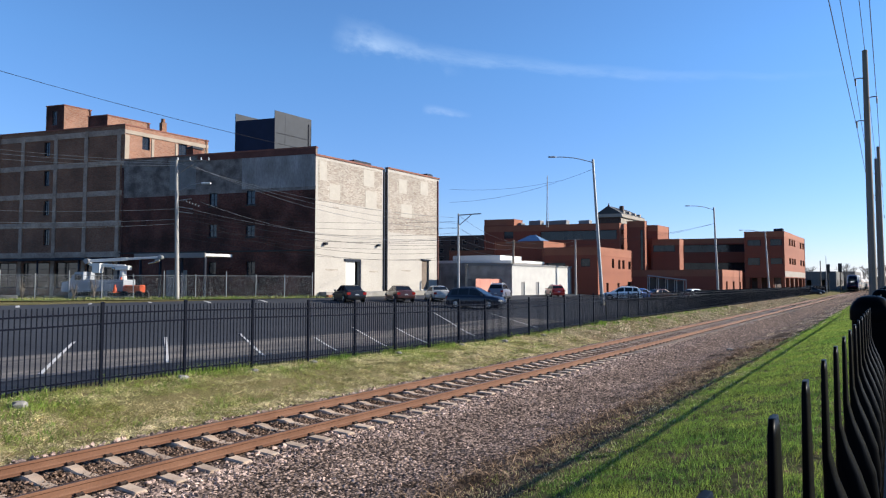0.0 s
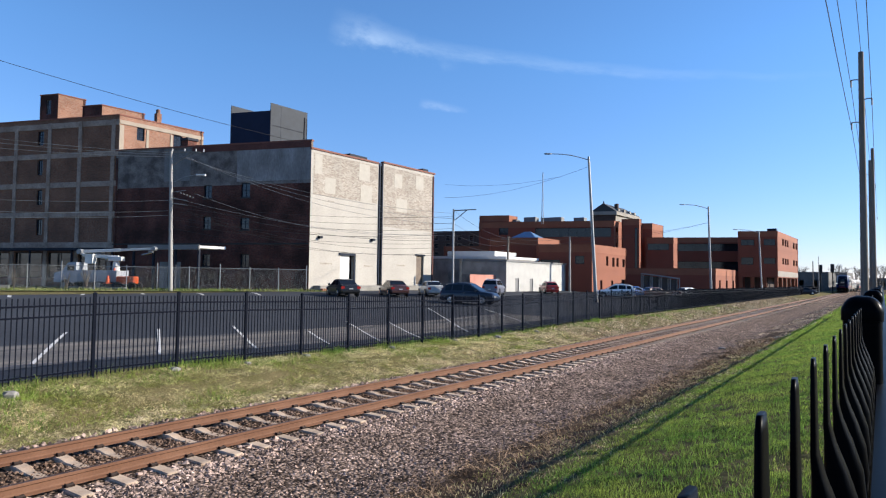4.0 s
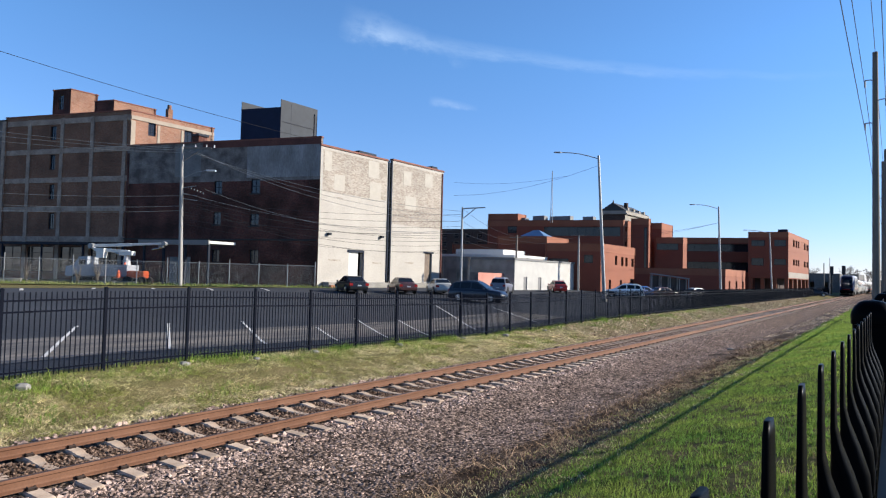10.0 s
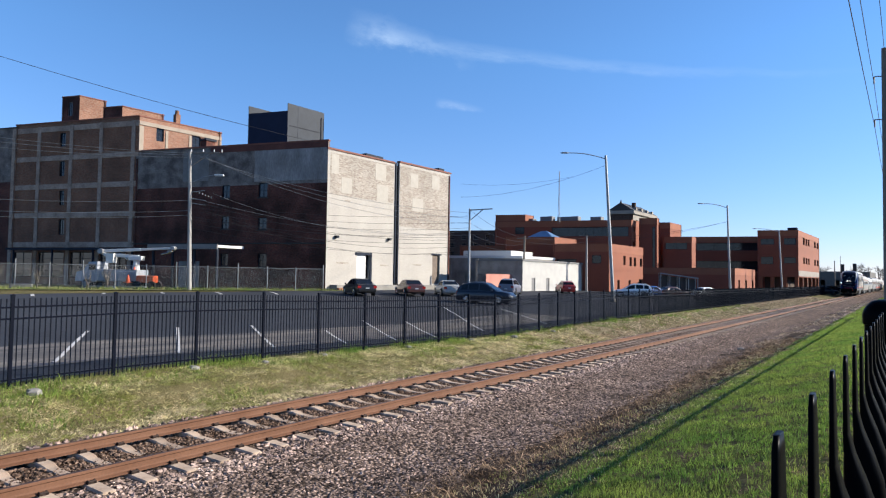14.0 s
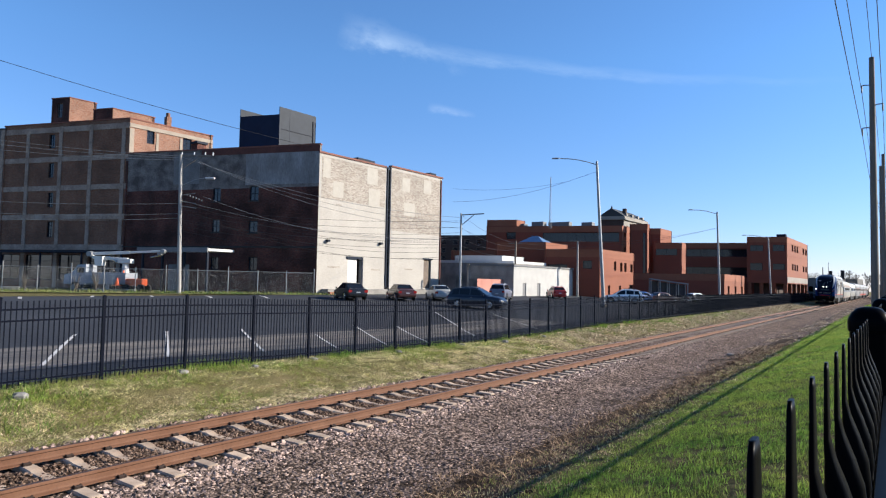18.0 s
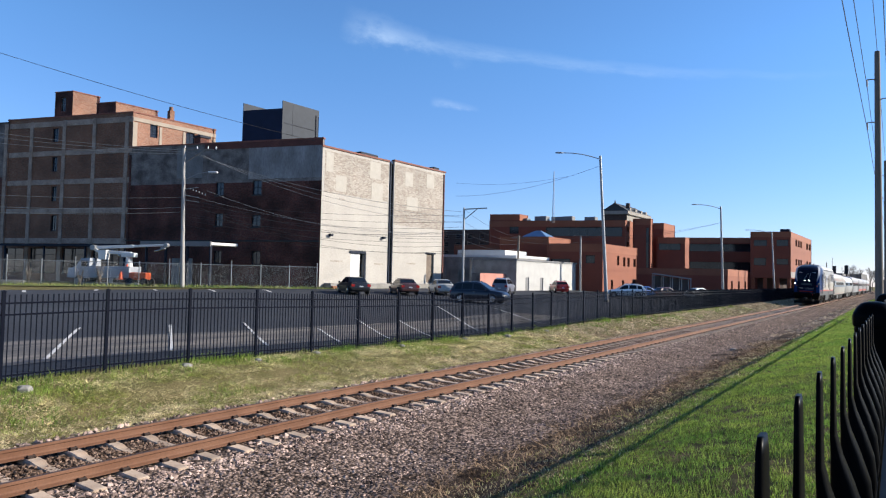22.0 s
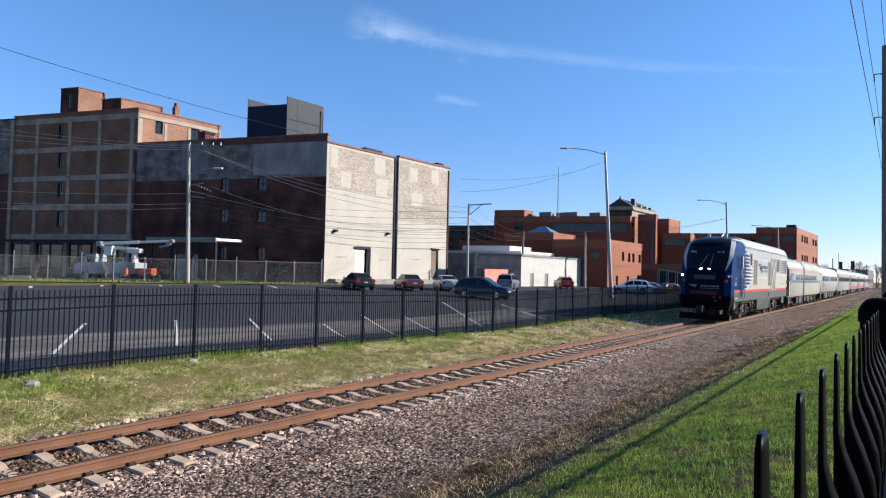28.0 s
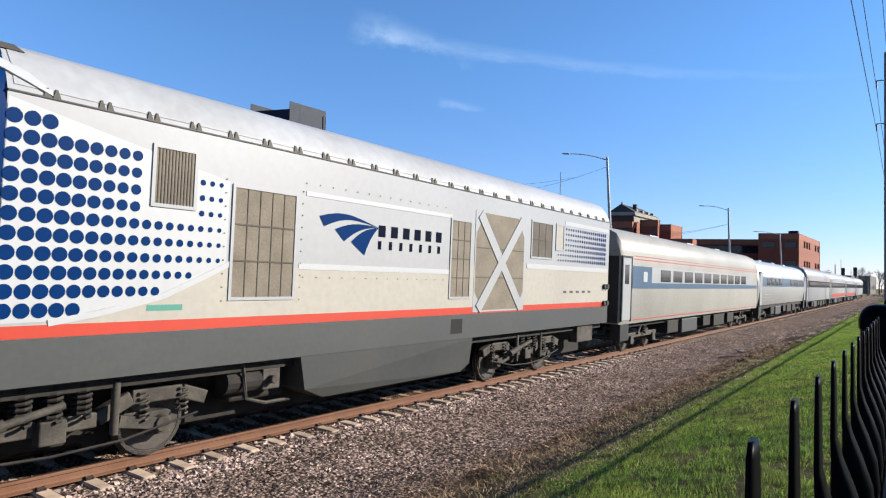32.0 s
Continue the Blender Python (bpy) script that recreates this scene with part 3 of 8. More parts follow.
def scatter_stones(name, count, area, height, size, material, label, seed):
    """Many small broken stones in one mesh."""
    r = np.random.RandomState(seed)
    base = np.array([(1, 0, 0), (-1, 0, 0), (0, 1, 0), (0, -1, 0), (0, 0, 1), (0, 0, -1), (0.6, 0.6, 0.55), (-0.6, -0.55, 0.6)])
    tri = np.array([(4, 6, 2), (4, 0, 6), (0, 2, 6), (4, 2, 1), (4, 1, 7), (1, 3, 7), (4, 7, 3), (4, 3, 0)])
    x = r.uniform(area[0], area[1], count)
    y = area[2] + (area[3] - area[2]) * r.uniform(0, 1, count) ** 1.5
    keep = ~((np.abs(np.mod(y + TIE / 2, TIE) - TIE / 2) < np.where(np.abs(x) < 1.0, 0.09, 0.125)) & (np.abs(x) < 1.27) & (np.abs(x) > 0.25)) & ~(np.abs(np.abs(x) - 0.755) < 0.1)
    if "crib" not in name:
        keep &= np.abs(x) > 0.85
    x, y = x[keep], y[keep]
    n = len(x)
    z = np.array([land(a, c) + lumps(a, c, 0.012) for a, c in zip(x, y)]) + height
    z = np.maximum(z, np.where(np.abs(x) < 0.7, -0.062, -0.07) - np.maximum(np.abs(x) - 1.15, 0) * 0.3) - 0.02 * np.clip(x, -2, 2)
    s = r.uniform(size[0], size[1], n)[:, None, None] * r.uniform(0.65, 1.25, (n, 1, 3)) * r.uniform(0.75, 1.2, (n, 8, 1))
    a, c = r.uniform(0, 2 * np.pi, n), r.uniform(-0.9, 0.9, n)
    p = base[None] * s
    ca, sa = np.cos(a)[:, None], np.sin(a)[:, None]
    p = np.stack([p[..., 0] * ca - p[..., 1] * sa, p[..., 0] * sa + p[..., 1] * ca, p[..., 2]], -1)
    cc, sc = np.cos(c)[:, None], np.sin(c)[:, None]
    p = np.stack([p[..., 0], p[..., 1] * cc - p[..., 2] * sc, p[..., 1] * sc + p[..., 2] * cc], -1)
    p += np.stack([x, y, z], -1)[:, None, :]
    f = (tri[None] + (np.arange(n) * 8)[:, None, None]).reshape(-1, 3)
    me = bpy.data.meshes.new(name)
    me.from_pydata(p.reshape(-1, 3).tolist(), [], f.tolist())
    me.materials.append(material)
    return tagged(new(name, me), label, "stones", kind="stuff")


def scatter_blades(name, count, area, height, material, label, seed, dens=None, power=1.6, width=0.006, raise_by=0.0, flat=1.0):
    """Blades of grass, each one bent strip, in one mesh."""
    r = np.random.RandomState(seed)
    x = r.uniform(area[0], area[1], count)
    y = area[2] + (area[3] - area[2]) * r.uniform(0, 1, count) ** power
    if dens:
        keep = np.array([dens(a, c) > u for a, c, u in zip(x, y, r.uniform(0, 1, count))])
        x, y = x[keep], y[keep]
    n = len(x)
    z = np.array([land(a, c) + lumps(a, c, 0.03) for a, c in zip(x, y)]) + raise_by
    near = np.clip((y + 6) / 25, 0.6, 3.0)
    h = r.uniform(height[0], height[1], n)
    w = width * near * r.uniform(0.7, 1.5, n)
    a = r.uniform(0, 2 * np.pi, n)
    lean = r.uniform(0.2, 0.9, n) * h
    if flat < 1:
        lean, h = h, h * flat * r.uniform(0.1, 1.0, n)
    b = r.uniform(0, 2 * np.pi, n)
    dx, dy = np.cos(a) * w, np.sin(a) * w
    lx, ly = np.cos(b) * lean, np.sin(b) * lean
    p = np.zeros((n, 5, 3))
    p[:, 0] = np.stack([x - dx, y - dy, z], -1)
    p[:, 1] = np.stack([x + dx, y + dy, z], -1)
    p[:, 2] = np.stack([x + dx * 0.8 + lx * 0.35, y + dy * 0.8 + ly * 0.35, z + h * 0.6], -1)
    p[:, 3] = np.stack([x - dx * 0.8 + lx * 0.35, y - dy * 0.8 + ly * 0.35, z + h * 0.6], -1)
    p[:, 4] = np.stack([x + lx, y + ly, z + h], -1)
    o = np.arange(n) * 5
    f = [(i, i + 1, i + 2, i + 3) for i in o.tolist()] + [(i + 3, i + 2, i + 4) for i in o.tolist()]
    me = bpy.data.meshes.new(name)
    me.from_pydata(p.reshape(-1, 3).tolist(), [], f)
    me.materials.append(material)
    return tagged(new(name, me), label, "grass", kind="stuff")


# ================= far fence: black steel pickets, posts every 2.07 m =================
FX, FP = -4.75, 2.07
far_fence = thing("picket_fence", label="long black steel picket fence along the car park", category="fence")
post_b = Mesh().box(-0.031, 0.031, -0.031, 0.031, -0.3, 1.86)
post_b.box(-0.037, 0.037, -0.037, 0.037, 1.86, 1.875).add([(-0.031, -0.031, 1.875), (0.031, -0.031, 1.875), (0.031, 0.031, 1.875), (-0.031, 0.031, 1.875), (0, 0, 1.9)], [(0, 1, 4), (1, 2, 4), (2, 3, 4), (3, 0, 4)])
POST_MESH = post_b.data("post", M_FENCE)
rail_b = Mesh().box(-0.018, 0.018, 0.031, FP - 0.031, -0.019, 0.019)
RAIL_MESH = rail_b.data("fence_rail", M_FENCE)
pk = Mesh().box(-0.0095, 0.0095, -0.0095, 0.0095, 0.06, 1.8)
PICKET_MESH = pk.data("picket", M_FENCE)
N_PICK = 19
far_pick, far_rails = Mesh(), Mesh()
for i in range(-7, 96):
    y0 = 3.15 + FP * (i - 1)
    z0, z1 = land(FX, y0), land(FX, y0 + FP)
    o = new("post", POST_MESH)
    o.parent = far_fence
    o.matrix_basis = pose(FX, y0, z0)
    tilt = math.degrees(math.atan2(z1 - z0, FP))
    for h in (0.19, 1.4, 1.63):
        if i < 40:
            o = new("fence_rail", RAIL_MESH)
            o.parent = far_fence
            o.matrix_basis = pose(FX, y0, z0 + h, tilt)
        else:
            far_rails.box(FX - 0.018, FX + 0.018, y0 + 0.031, y0 + FP - 0.031, z0 + h - 0.019, z0 + h + 0.019)
    for k in range(N_PICK):
        y = y0 + FP * (k + 1) / (N_PICK + 1)
        z = z0 + (z1 - z0) * (k + 1) / (N_PICK + 1)
        if -1 <= i < 15:
            o = new("picket", PICKET_MESH)
            o.parent = far_fence
            o.matrix_basis = pose(FX, y, z)
        else:
            far_pick.box(FX - 0.0095, FX + 0.0095, y - 0.0095, y + 0.0095, z + 0.06, z + 1.8)
tagged(part("far_picket", far_pick, M_FENCE, far_fence), kind="stuff")
tagged(part("far_fence_rails", far_rails, M_FENCE, far_fence), kind="stuff")

# ================= near fence, under the camera: flat pales that bend outwards at the top =================
NX, NP = 9.745, 0.15
near_fence = thing("palisade_fence", NX, 0, 0, label="near black steel palisade fence with bent flat pales", category="fence")
pale = Mesh()
# each row: offset, height, half width, half depth; the pale is flattened towards its tip
prof = [(-0.03, 0.5, 0.009, 0.008), (-0.03, 2.3, 0.009, 0.008), (-0.034, 2.44, 0.014, 0.013), (-0.035, 2.5, 0.021, 0.018), (-0.037, 2.54, 0.02, 0.0165), (-0.042, 2.574, 0.018, 0.011), (-0.047, 2.602, 0.017, 0.0055), (-0.05, 2.624, 0.0165, 0.003),
        (-0.05, 2.66, 0.0155, 0.0025), (-0.05, 2.698, 0.012, 0.0022), (-0.05, 2.706, 0.008, 0.0018)]
RING = [(math.copysign(abs(math.cos(a)) ** 0.55, math.cos(a)), math.copysign(abs(math.sin(a)) ** 0.55, math.sin(a))) for a in [2 * math.pi * (i + 0.5) / 12 for i in range(12)]]
pale.loft([[(xo + t * c, w * q, zz) for c, q in RING] for xo, zz, w, t in prof])
PALE_MESH = fix(pale.data("pale", M_NEARF, True))
NEAR_Y0 = -4.393 + 0.369
for k in range(-40, 150):
    y = NEAR_Y0 + NP * k
    if -5 <= k <= -2 or abs((y + 2.05 + 1.35) % 2.7 - 1.35) < 0.1:
        continue
    o = new("pale", PALE_MESH)
    o.parent = near_fence
    o.matrix_basis = pose(0, y, 0)
np_b = Mesh()
np_b.loft([[(h * c, h * q, z) for c, q in RING] for h, z in ((0.051, 0.5), (0.051, 2.662), (0.055, 2.663), (0.056, 2.69), (0.054, 2.702), (0.046, 2.718), (0.034, 2.731), (0.022, 2.736), (0.008, 2.738))])
NPOST_MESH = fix(np_b.data("post", M_NEARF))
NPOST_MESH.polygons.foreach_set("use_smooth", [True] * len(NPOST_MESH.polygons))
NPOST_MESH.set_sharp_from_angle(angle=radians(50))
for k in range(-3, 26):
    o = new("post", NPOST_MESH)
    o.parent = near_fence
    o.matrix_basis = pose(-0.05, -2.05 + 2.7 * k, 0)
for z in (0.95, 2.17, 2.46):
    part("fence_rail", Mesh().box(-0.016, 0.034, -12, 60, z - 0.02, z + 0.02), M_NEARF, near_fence)
scatter_stones("ballast_stones", 46000, (-1.75, 4.1, -11, 48), 0.012, (0.025, 0.062), M_STONE, "loose crushed stones of the railway bed, brown, grey and pale", 3)
scatter_stones("shoulder_stones", 76000, (1.2, 4.2, -1, 32), 0.014, (0.022, 0.05), M_STONE, "crushed stones on the shoulder of the railway bed", 6)
scatter_stones("crib_stones", 22000, (-0.66, 0.66, -8, 34), 0.006, (0.016, 0.034), M_CRIB, "small brown crushed stones packed between the ties", 8)
scatter_stones("dirt_pebbles", 6000, (3.4, 5.9, -6, 26), 0.02, (0.008, 0.024), M_STONE, "scattered pebbles on the dirt strip", 4)

def lawn_density(x, y):
    return min(1.0, max(0.0, (y + 3.3) * 1.1 + noise.noise(Vector((x * 1.4, y * 1.4, 91))))) * min(1.0, max(0.0, (x - 5.4 + 0.5 * noise.noise(Vector((y * 0.8, 2.0, 0)))) * 1.2)) * (0.7 + 0.6 * noise.noise(Vector((x * 0.8, y * 0.8, 7))) + 1.2 * noise.noise(Vector((x * 3.1, y * 3.1, 17))) + 0.9 * noise.noise(Vector((x * 8.0, y * 8.0, 27))))


def bank_density(x, y):
    return 0.62 + 0.6 * noise.noise(Vector((x * 1.1, y * 0.7, 3))) + 1.3 * noise.noise(Vector((x * 3.2, y * 2.6, 33)))


def green_density(x, y):
    patch = 1.6 * noise.noise(Vector((x * 0.7, y * 0.5, 9))) + 0.7 * max(0.0, min(1.0, (-3.6 - x) * 1.6)) + 0.45 * max(0.0, min(1.0, (5 - y) * 0.3))
    return max(0.0, patch - 0.05) * (1.0 if y < 9 else max(0.3, 1.0 - (y - 9) * 0.05)) * (0.6 + 0.9 * noise.noise(Vector((x * 5.0, y * 4.0, 51))))


scatter_blades("lawn_grass", 380000, (5.2, 9.9, -3.6, 46), (0.03, 0.1), M_BLADE, "bright green spring grass blades", 11, lawn_density, 2.1, 0.0042)
scatter_blades("dry_bank_grass", 280000, (-5.0, -1.62, -4, 26), (0.07, 0.2), M_DRY, "straw-coloured dry grass lying on the bank", 12, bank_density, 1.35, 0.0085, 0.005, 0.5)
scatter_blades("bleached_bank_grass", 120000, (-3.6, -1.62, -4, 30), (0.05, 0.16), M_BEIGE, "bleached flat grass beside the rails", 26, lambda x, y: (x + 3.5 + 1.4 * noise.noise(Vector((x * 0.5, y * 0.45, 71)))) * (0.7 if y < 12 else 0.9) * bank_density(x, y), 1.35, 0.008, 0.012, 0.45)
scatter_blades("far_dry_bank_grass", 60000, (-5.0, -1.6, 22, 130), (0.08, 0.24), M_BEIGE, "bleached dry grass farther along the bank", 24, bank_density, 1.6, 0.01, 0.005, 0.6)
scatter_blades("green_bank_grass", 130000, (-5.2, -2.4, -6, 70), (0.05, 0.15), M_BLADE, "green tufts among the dry grass", 13, green_density, 1.6, 0.0065)
scatter_blades("fence_foot_grass", 16000, (-5.15, -4.4, -4, 40), (0.1, 0.3), M_BLADE, "taller green grass growing through the foot of the fence", 25, lambda x, y: 0.12 + 1.5 * noise.noise(Vector((x * 0.9, y * 0.8, 61))), 1.5, 0.007)
scatter_blades("dry_lawn_edge", 14000, (4.6, 6.4, -3, 30), (0.02, 0.06), M_DRY, "dry straw along the edge of the lawn", 14, None, 1.5, 0.006)


def straw_density(x, y):
    return max(0.0, 1.0 - abs(x - 4.75) / 1.15) * (0.75 + 0.9 * noise.noise(Vector((x * 0.9, y * 0.6, 21))))


scatter_blades("flattened_straw", 84000, (3.5, 5.9, -8, 34), (0.05, 0.2), M_STRAW, "matted grey-brown straw lying on the dirt strip", 17, straw_density, 1.7, 0.009, 0.012, 0.55)
scatter_blades("straw_tufts", 9000, (3.4, 5.2, -3, 34), (0.05, 0.14), M_STRAW, "pale tufts of dead grass on the dirt strip", 18, lambda x, y: max(0.0, 1.3 * noise.noise(Vector((x * 1.3, y * 0.8, 31)))), 1.6, 0.007, 0.012, 0.6)
scatter_blades("far_flattened_straw", 9000, (3.6, 5.9, 30, 120), (0.06, 0.2), M_BEIGE, "matted pale straw farther along the shoulder", 23, lambda x, y: 0.4 + 1.4 * noise.noise(Vector((x * 0.8, y * 0.3, 81))), 1.3, 0.009, 0.02, 0.6)
scatter_blades("far_lawn_grass", 26000, (5.4, 10.5, 30, 150), (0.05, 0.12), M_BLADE, "green grass farther along the line", 19, None, 1.3, 0.008)
scatter_blades("dry_lawn_patches", 90000, (5.6, 9.6, -3.4, 80), (0.03, 0.09), M_STRAW, "dead straw in thin patches of the lawn", 20, lambda x, y: max(0.0, 1.9 * noise.noise(Vector((x * 1.5, y * 1.1, 41))) + 0.1), 2.2, 0.006, 0.01, 0.5)
scatter_blades("lawn_grass_behind", 30000, (5.6, 14.0, -12, 40), (0.03, 0.09), M_BLADE, "green grass of the wider lawn", 22, lambda x, y: 1.0 if (x > 9.9 or y < -3.4) else 0.0, 1.2, 0.006)
# ================= buildings: one face along the railway (V), the other along the skewed streets (U) =================
UX, UY = -0.951, -0.309
VX, VY = 0.03, 0.9995
KU, KV = 1.015, 1.045     # metres to a plan unit along the streets and along the railway
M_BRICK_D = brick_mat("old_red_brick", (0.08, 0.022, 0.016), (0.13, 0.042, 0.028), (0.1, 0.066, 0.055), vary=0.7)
# lighter, tanner brick for railway walls: the sun on them is in the colour
M_BRICK_SUN = brick_mat("sunlit_red_brick", (0.19, 0.08, 0.048), (0.29, 0.15, 0.1), (0.27, 0.2, 0.16), vary=0.25)
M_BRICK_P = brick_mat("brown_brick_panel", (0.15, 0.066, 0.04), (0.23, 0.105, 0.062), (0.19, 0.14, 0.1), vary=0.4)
M_WPAINT = brick_mat("white_painted_brick", (0.352, 0.328, 0.292), (0.392, 0.364, 0.324), (0.36, 0.332, 0.296), vary=0.13, bump=0.15)
M_PEEL = brick_mat("peeling_painted_brick", (0.37, 0.335, 0.29), (0.235, 0.19, 0.155), (0.33, 0.3, 0.26), bw=0.3, bh=0.11, vary=0.2, bump=0.3)
M_PATCH = mat("fresh_paint_patch", (0.352, 0.324, 0.28), 0.8, vary=0.1, scale=1.5, fine=14, bump=0.1)
M_GREYP = mat("grey_wall_render", (0.19, 0.168, 0.152), 0.9, vary=0.45, scale=0.9, fine=8, bump=0.2, col2=(0.07, 0.058, 0.053))
M_COL = mat("pale_concrete_frame", (0.34, 0.265, 0.21), 0.9, vary=0.35, scale=0.6, fine=6, bump=0.2, col2=(0.21, 0.155, 0.12))
M_CREAM = mat("cream_concrete_frame", (0.3, 0.25, 0.2), 0.85, vary=0.2, scale=0.8, fine=12, bump=0.1)
M_COPE = mat("clay_coping", (0.185, 0.0678, 0.0462), 0.8, vary=0.3, scale=2, fine=12, bump=0.2)
M_TAR = mat("tar_roof", (0.0385, 0.037, 0.0362), 0.95, vary=0.3, scale=0.4, fine=10, bump=0.2)
M_BLKSHEET = mat("black_sheet_metal", (0.012, 0.017, 0.03), 0.55, 0.0, vary=0.2, scale=0.8, fine=9, bump=0.05, spec=0.1)
M_GREYSHEET = mat("grey_sheet_metal", (0.154, 0.154, 0.154), 0.6, 0.1, vary=0.15, scale=0.8, fine=9, bump=0.05)
M_SLATESHEET = mat("slate_sheet_metal", (0.027, 0.034, 0.046), 0.6, 0.0, vary=0.2, scale=0.8, fine=9, bump=0.05, spec=0.15)
M_WASH = mat("whitewash", (0.4, 0.39, 0.368), 0.85, vary=0.12, scale=0.8, fine=9, bump=0.1)
M_NAVYSHEET = mat("blue_black_sheet_metal", (0.012, 0.02, 0.045), 0.6, 0.0, vary=0.2, scale=0.8, fine=9, bump=0.05, spec=0.1)
M_TERRA = mat("terracotta_panel", (0.195, 0.047, 0.024), 0.8, vary=0.18, scale=0.25, fine=5, bump=0.15, col2=(0.165, 0.04, 0.02))
M_TERRAB = mat("brown_parapet_panel", (0.25, 0.086, 0.043), 0.8, vary=0.15, scale=0.3, fine=5, bump=0.15, col2=(0.21, 0.068, 0.033))
M_TERRA2 = mat("pale_terracotta_panel", (0.205, 0.06, 0.027), 0.8, vary=0.12, scale=0.25, fine=5, bump=0.15)
M_DARKBR = brick_mat("far_dark_brick", (0.0504, 0.0296, 0.0249), (0.0539, 0.0323, 0.0277), (0.077, 0.0655, 0.0577), vary=0.2)
M_STONEW = mat("pale_stone", (0.258, 0.234, 0.203), 0.85, vary=0.2, scale=0.4, fine=5, bump=0.1)
M_SLATE = mat("dark_slate", (0.0347, 0.0385, 0.0423), 0.75, vary=0.25, scale=0.6, fine=8, bump=0.2)
M_BLUEROOF = mat("blue_metal_roof", (0.0924, 0.169, 0.277), 0.45, 0.1, vary=0.15, scale=1, fine=9, bump=0.05)
M_DARKIN = mat("dark_interior", (0.0092, 0.0085, 0.0085), 0.9, vary=0.3, scale=1, bump=0)


class Block:
    """A building over a skewed footprint; its near corner stands at (x, y), a metres along the street, b along the railway."""

    def __init__(self, name, x, y, a, b, z0, z1, label, category="building", group=""):
        self.x, self.y, self.a, self.b, self.z0, self.z1 = x, y, a, b, z0, z1
        self.ob = thing(name, x, y, -0.14, 0, label, category, group)

    def pt(self, s, t):
        """s along the street, t along the railway, from the near corner (in the thing's own space)."""
        return (UX * KU * s + VX * KV * t, UY * KU * s + VY * KV * t)

    def face(self, side):
        if side == "L":      # street face: runs from its far end towards the near corner, inward is +y
            ox, oy = self.pt(self.a, 0)
            return Matrix(((-UX * KU, UY, 0, ox), (-UY * KU, -UX, 0, oy), (0, 0, 1, 0), (0, 0, 0, 1)))
        if side == "R":      # railway face
            return Matrix(((VX * KV, -VY, 0, 0), (VY * KV, VX, 0, 0), (0, 0, 1, 0), (0, 0, 0, 1)))
        if side == "B":      # back of the railway face
            ox, oy = self.pt(self.a, self.b)
            return Matrix(((-VX * KV, VY, 0, ox), (-VY * KV, -VX, 0, oy), (0, 0, 1, 0), (0, 0, 0, 1)))
        ox, oy = self.pt(0, self.b)
        return Matrix(((UX * KU, -UY, 0, ox), (UY * KU, UX, 0, oy), (0, 0, 1, 0), (0, 0, 0, 1)))

    def length(self, side):
        return self.a if side in "LF" else self.b

    def wall(self, side, material, holes=(), thick=0.35, z0=None, z1=None, s0=0.0, s1=None, out=0.0, name="wall", label=""):
        """A wall with real openings: holes are (s0, s1, z0, z1)."""
        z0 = self.z0 if z0 is None else z0
        z1 = self.z1 if z1 is None else z1
        s1 = self.length(side) if s1 is None else s1
        ss = sorted({s0, s1, *[v for h in holes for v in h[:2] if s0 < v < s1]})
        zs = sorted({z0, z1, *[v for h in holes for v in h[2:] if z0 < v < z1]})

        def solid(i, k):
            u, w = (ss[i] + ss[i + 1]) / 2, (zs[k] + zs[k + 1]) / 2
            return not any(h[0] < u < h[1] and h[2] < w < h[3] for h in holes)

        b = Mesh().panel(ss, zs, solid, -out, thick)
        ob = part(name, b, material, self.ob, label)
        ob.matrix_basis = self.face(side)
        return ob

    def on(self, side, b, name, material, label="", parent=None, **kw):
        ob = part(name, b, material, self.ob, label, **kw)
        ob.matrix_basis = self.face(side)
        return ob

    def window(self, side, s0, s1, z0, z1, frame_mat, deep=0.18, bars=(1, 1), glass=None, label=""):
        """Frame, bars and pane set back in an opening."""
        w = 0.06
        xs, zs = [s0, s0 + w], [z0, z0 + w]
        for i in range(1, bars[0] + 1):
            x = s0 + (s1 - s0) * i / (bars[0] + 1)
            xs += [x - 0.02, x + 0.02]
        for i in range(1, bars[1] + 1):
            z = z0 + (z1 - z0) * i / (bars[1] + 1)
            zs += [z - 0.02, z + 0.02]
        xs += [s1 - w, s1]
        zs += [z1 - w, z1]
        f = Mesh().panel(xs, zs, lambda i, k: i % 2 == 0 or k % 2 == 0, deep - 0.03, deep + 0.05)
        ob = part("window", f, frame_mat, self.ob, label)
        ob.matrix_basis = self.face(side)
        p = part("pane", Mesh().box(s0 + 0.02, s1 - 0.02, deep + 0.01, deep + 0.02, z0 + 0.02, z1 - 0.02), glass or M_GLASS, ob)
        d = part("room_dark", Mesh().box(s0 - 0.1, s1 + 0.1, deep + 0.3, deep + 0.32, z0 - 0.1, z1 + 0.1), M_DARKIN, ob)
        return ob

    def roof(self, material, z=None, inset=0.3):
        z = self.z1 - 0.6 if z is None else z
        poly = [self.pt(*p) for p in ((inset, inset), (inset, self.b - inset), (self.a - inset, self.b - inset), (self.a - inset, inset))]
        return part("roof", Mesh().prism(poly, z - 0.25, z), material, self.ob)

    def coping(self, sides, material, over=0.06, h=0.14, z=None, thick=0.35):
        for side in sides:
            zz = (self.z1 if z is None else z) + 0.004
            self.on(side, Mesh().box(-over, self.length(side) + over, -over, thick + over, zz, zz + h), "coping", material)


GZ = 1.3
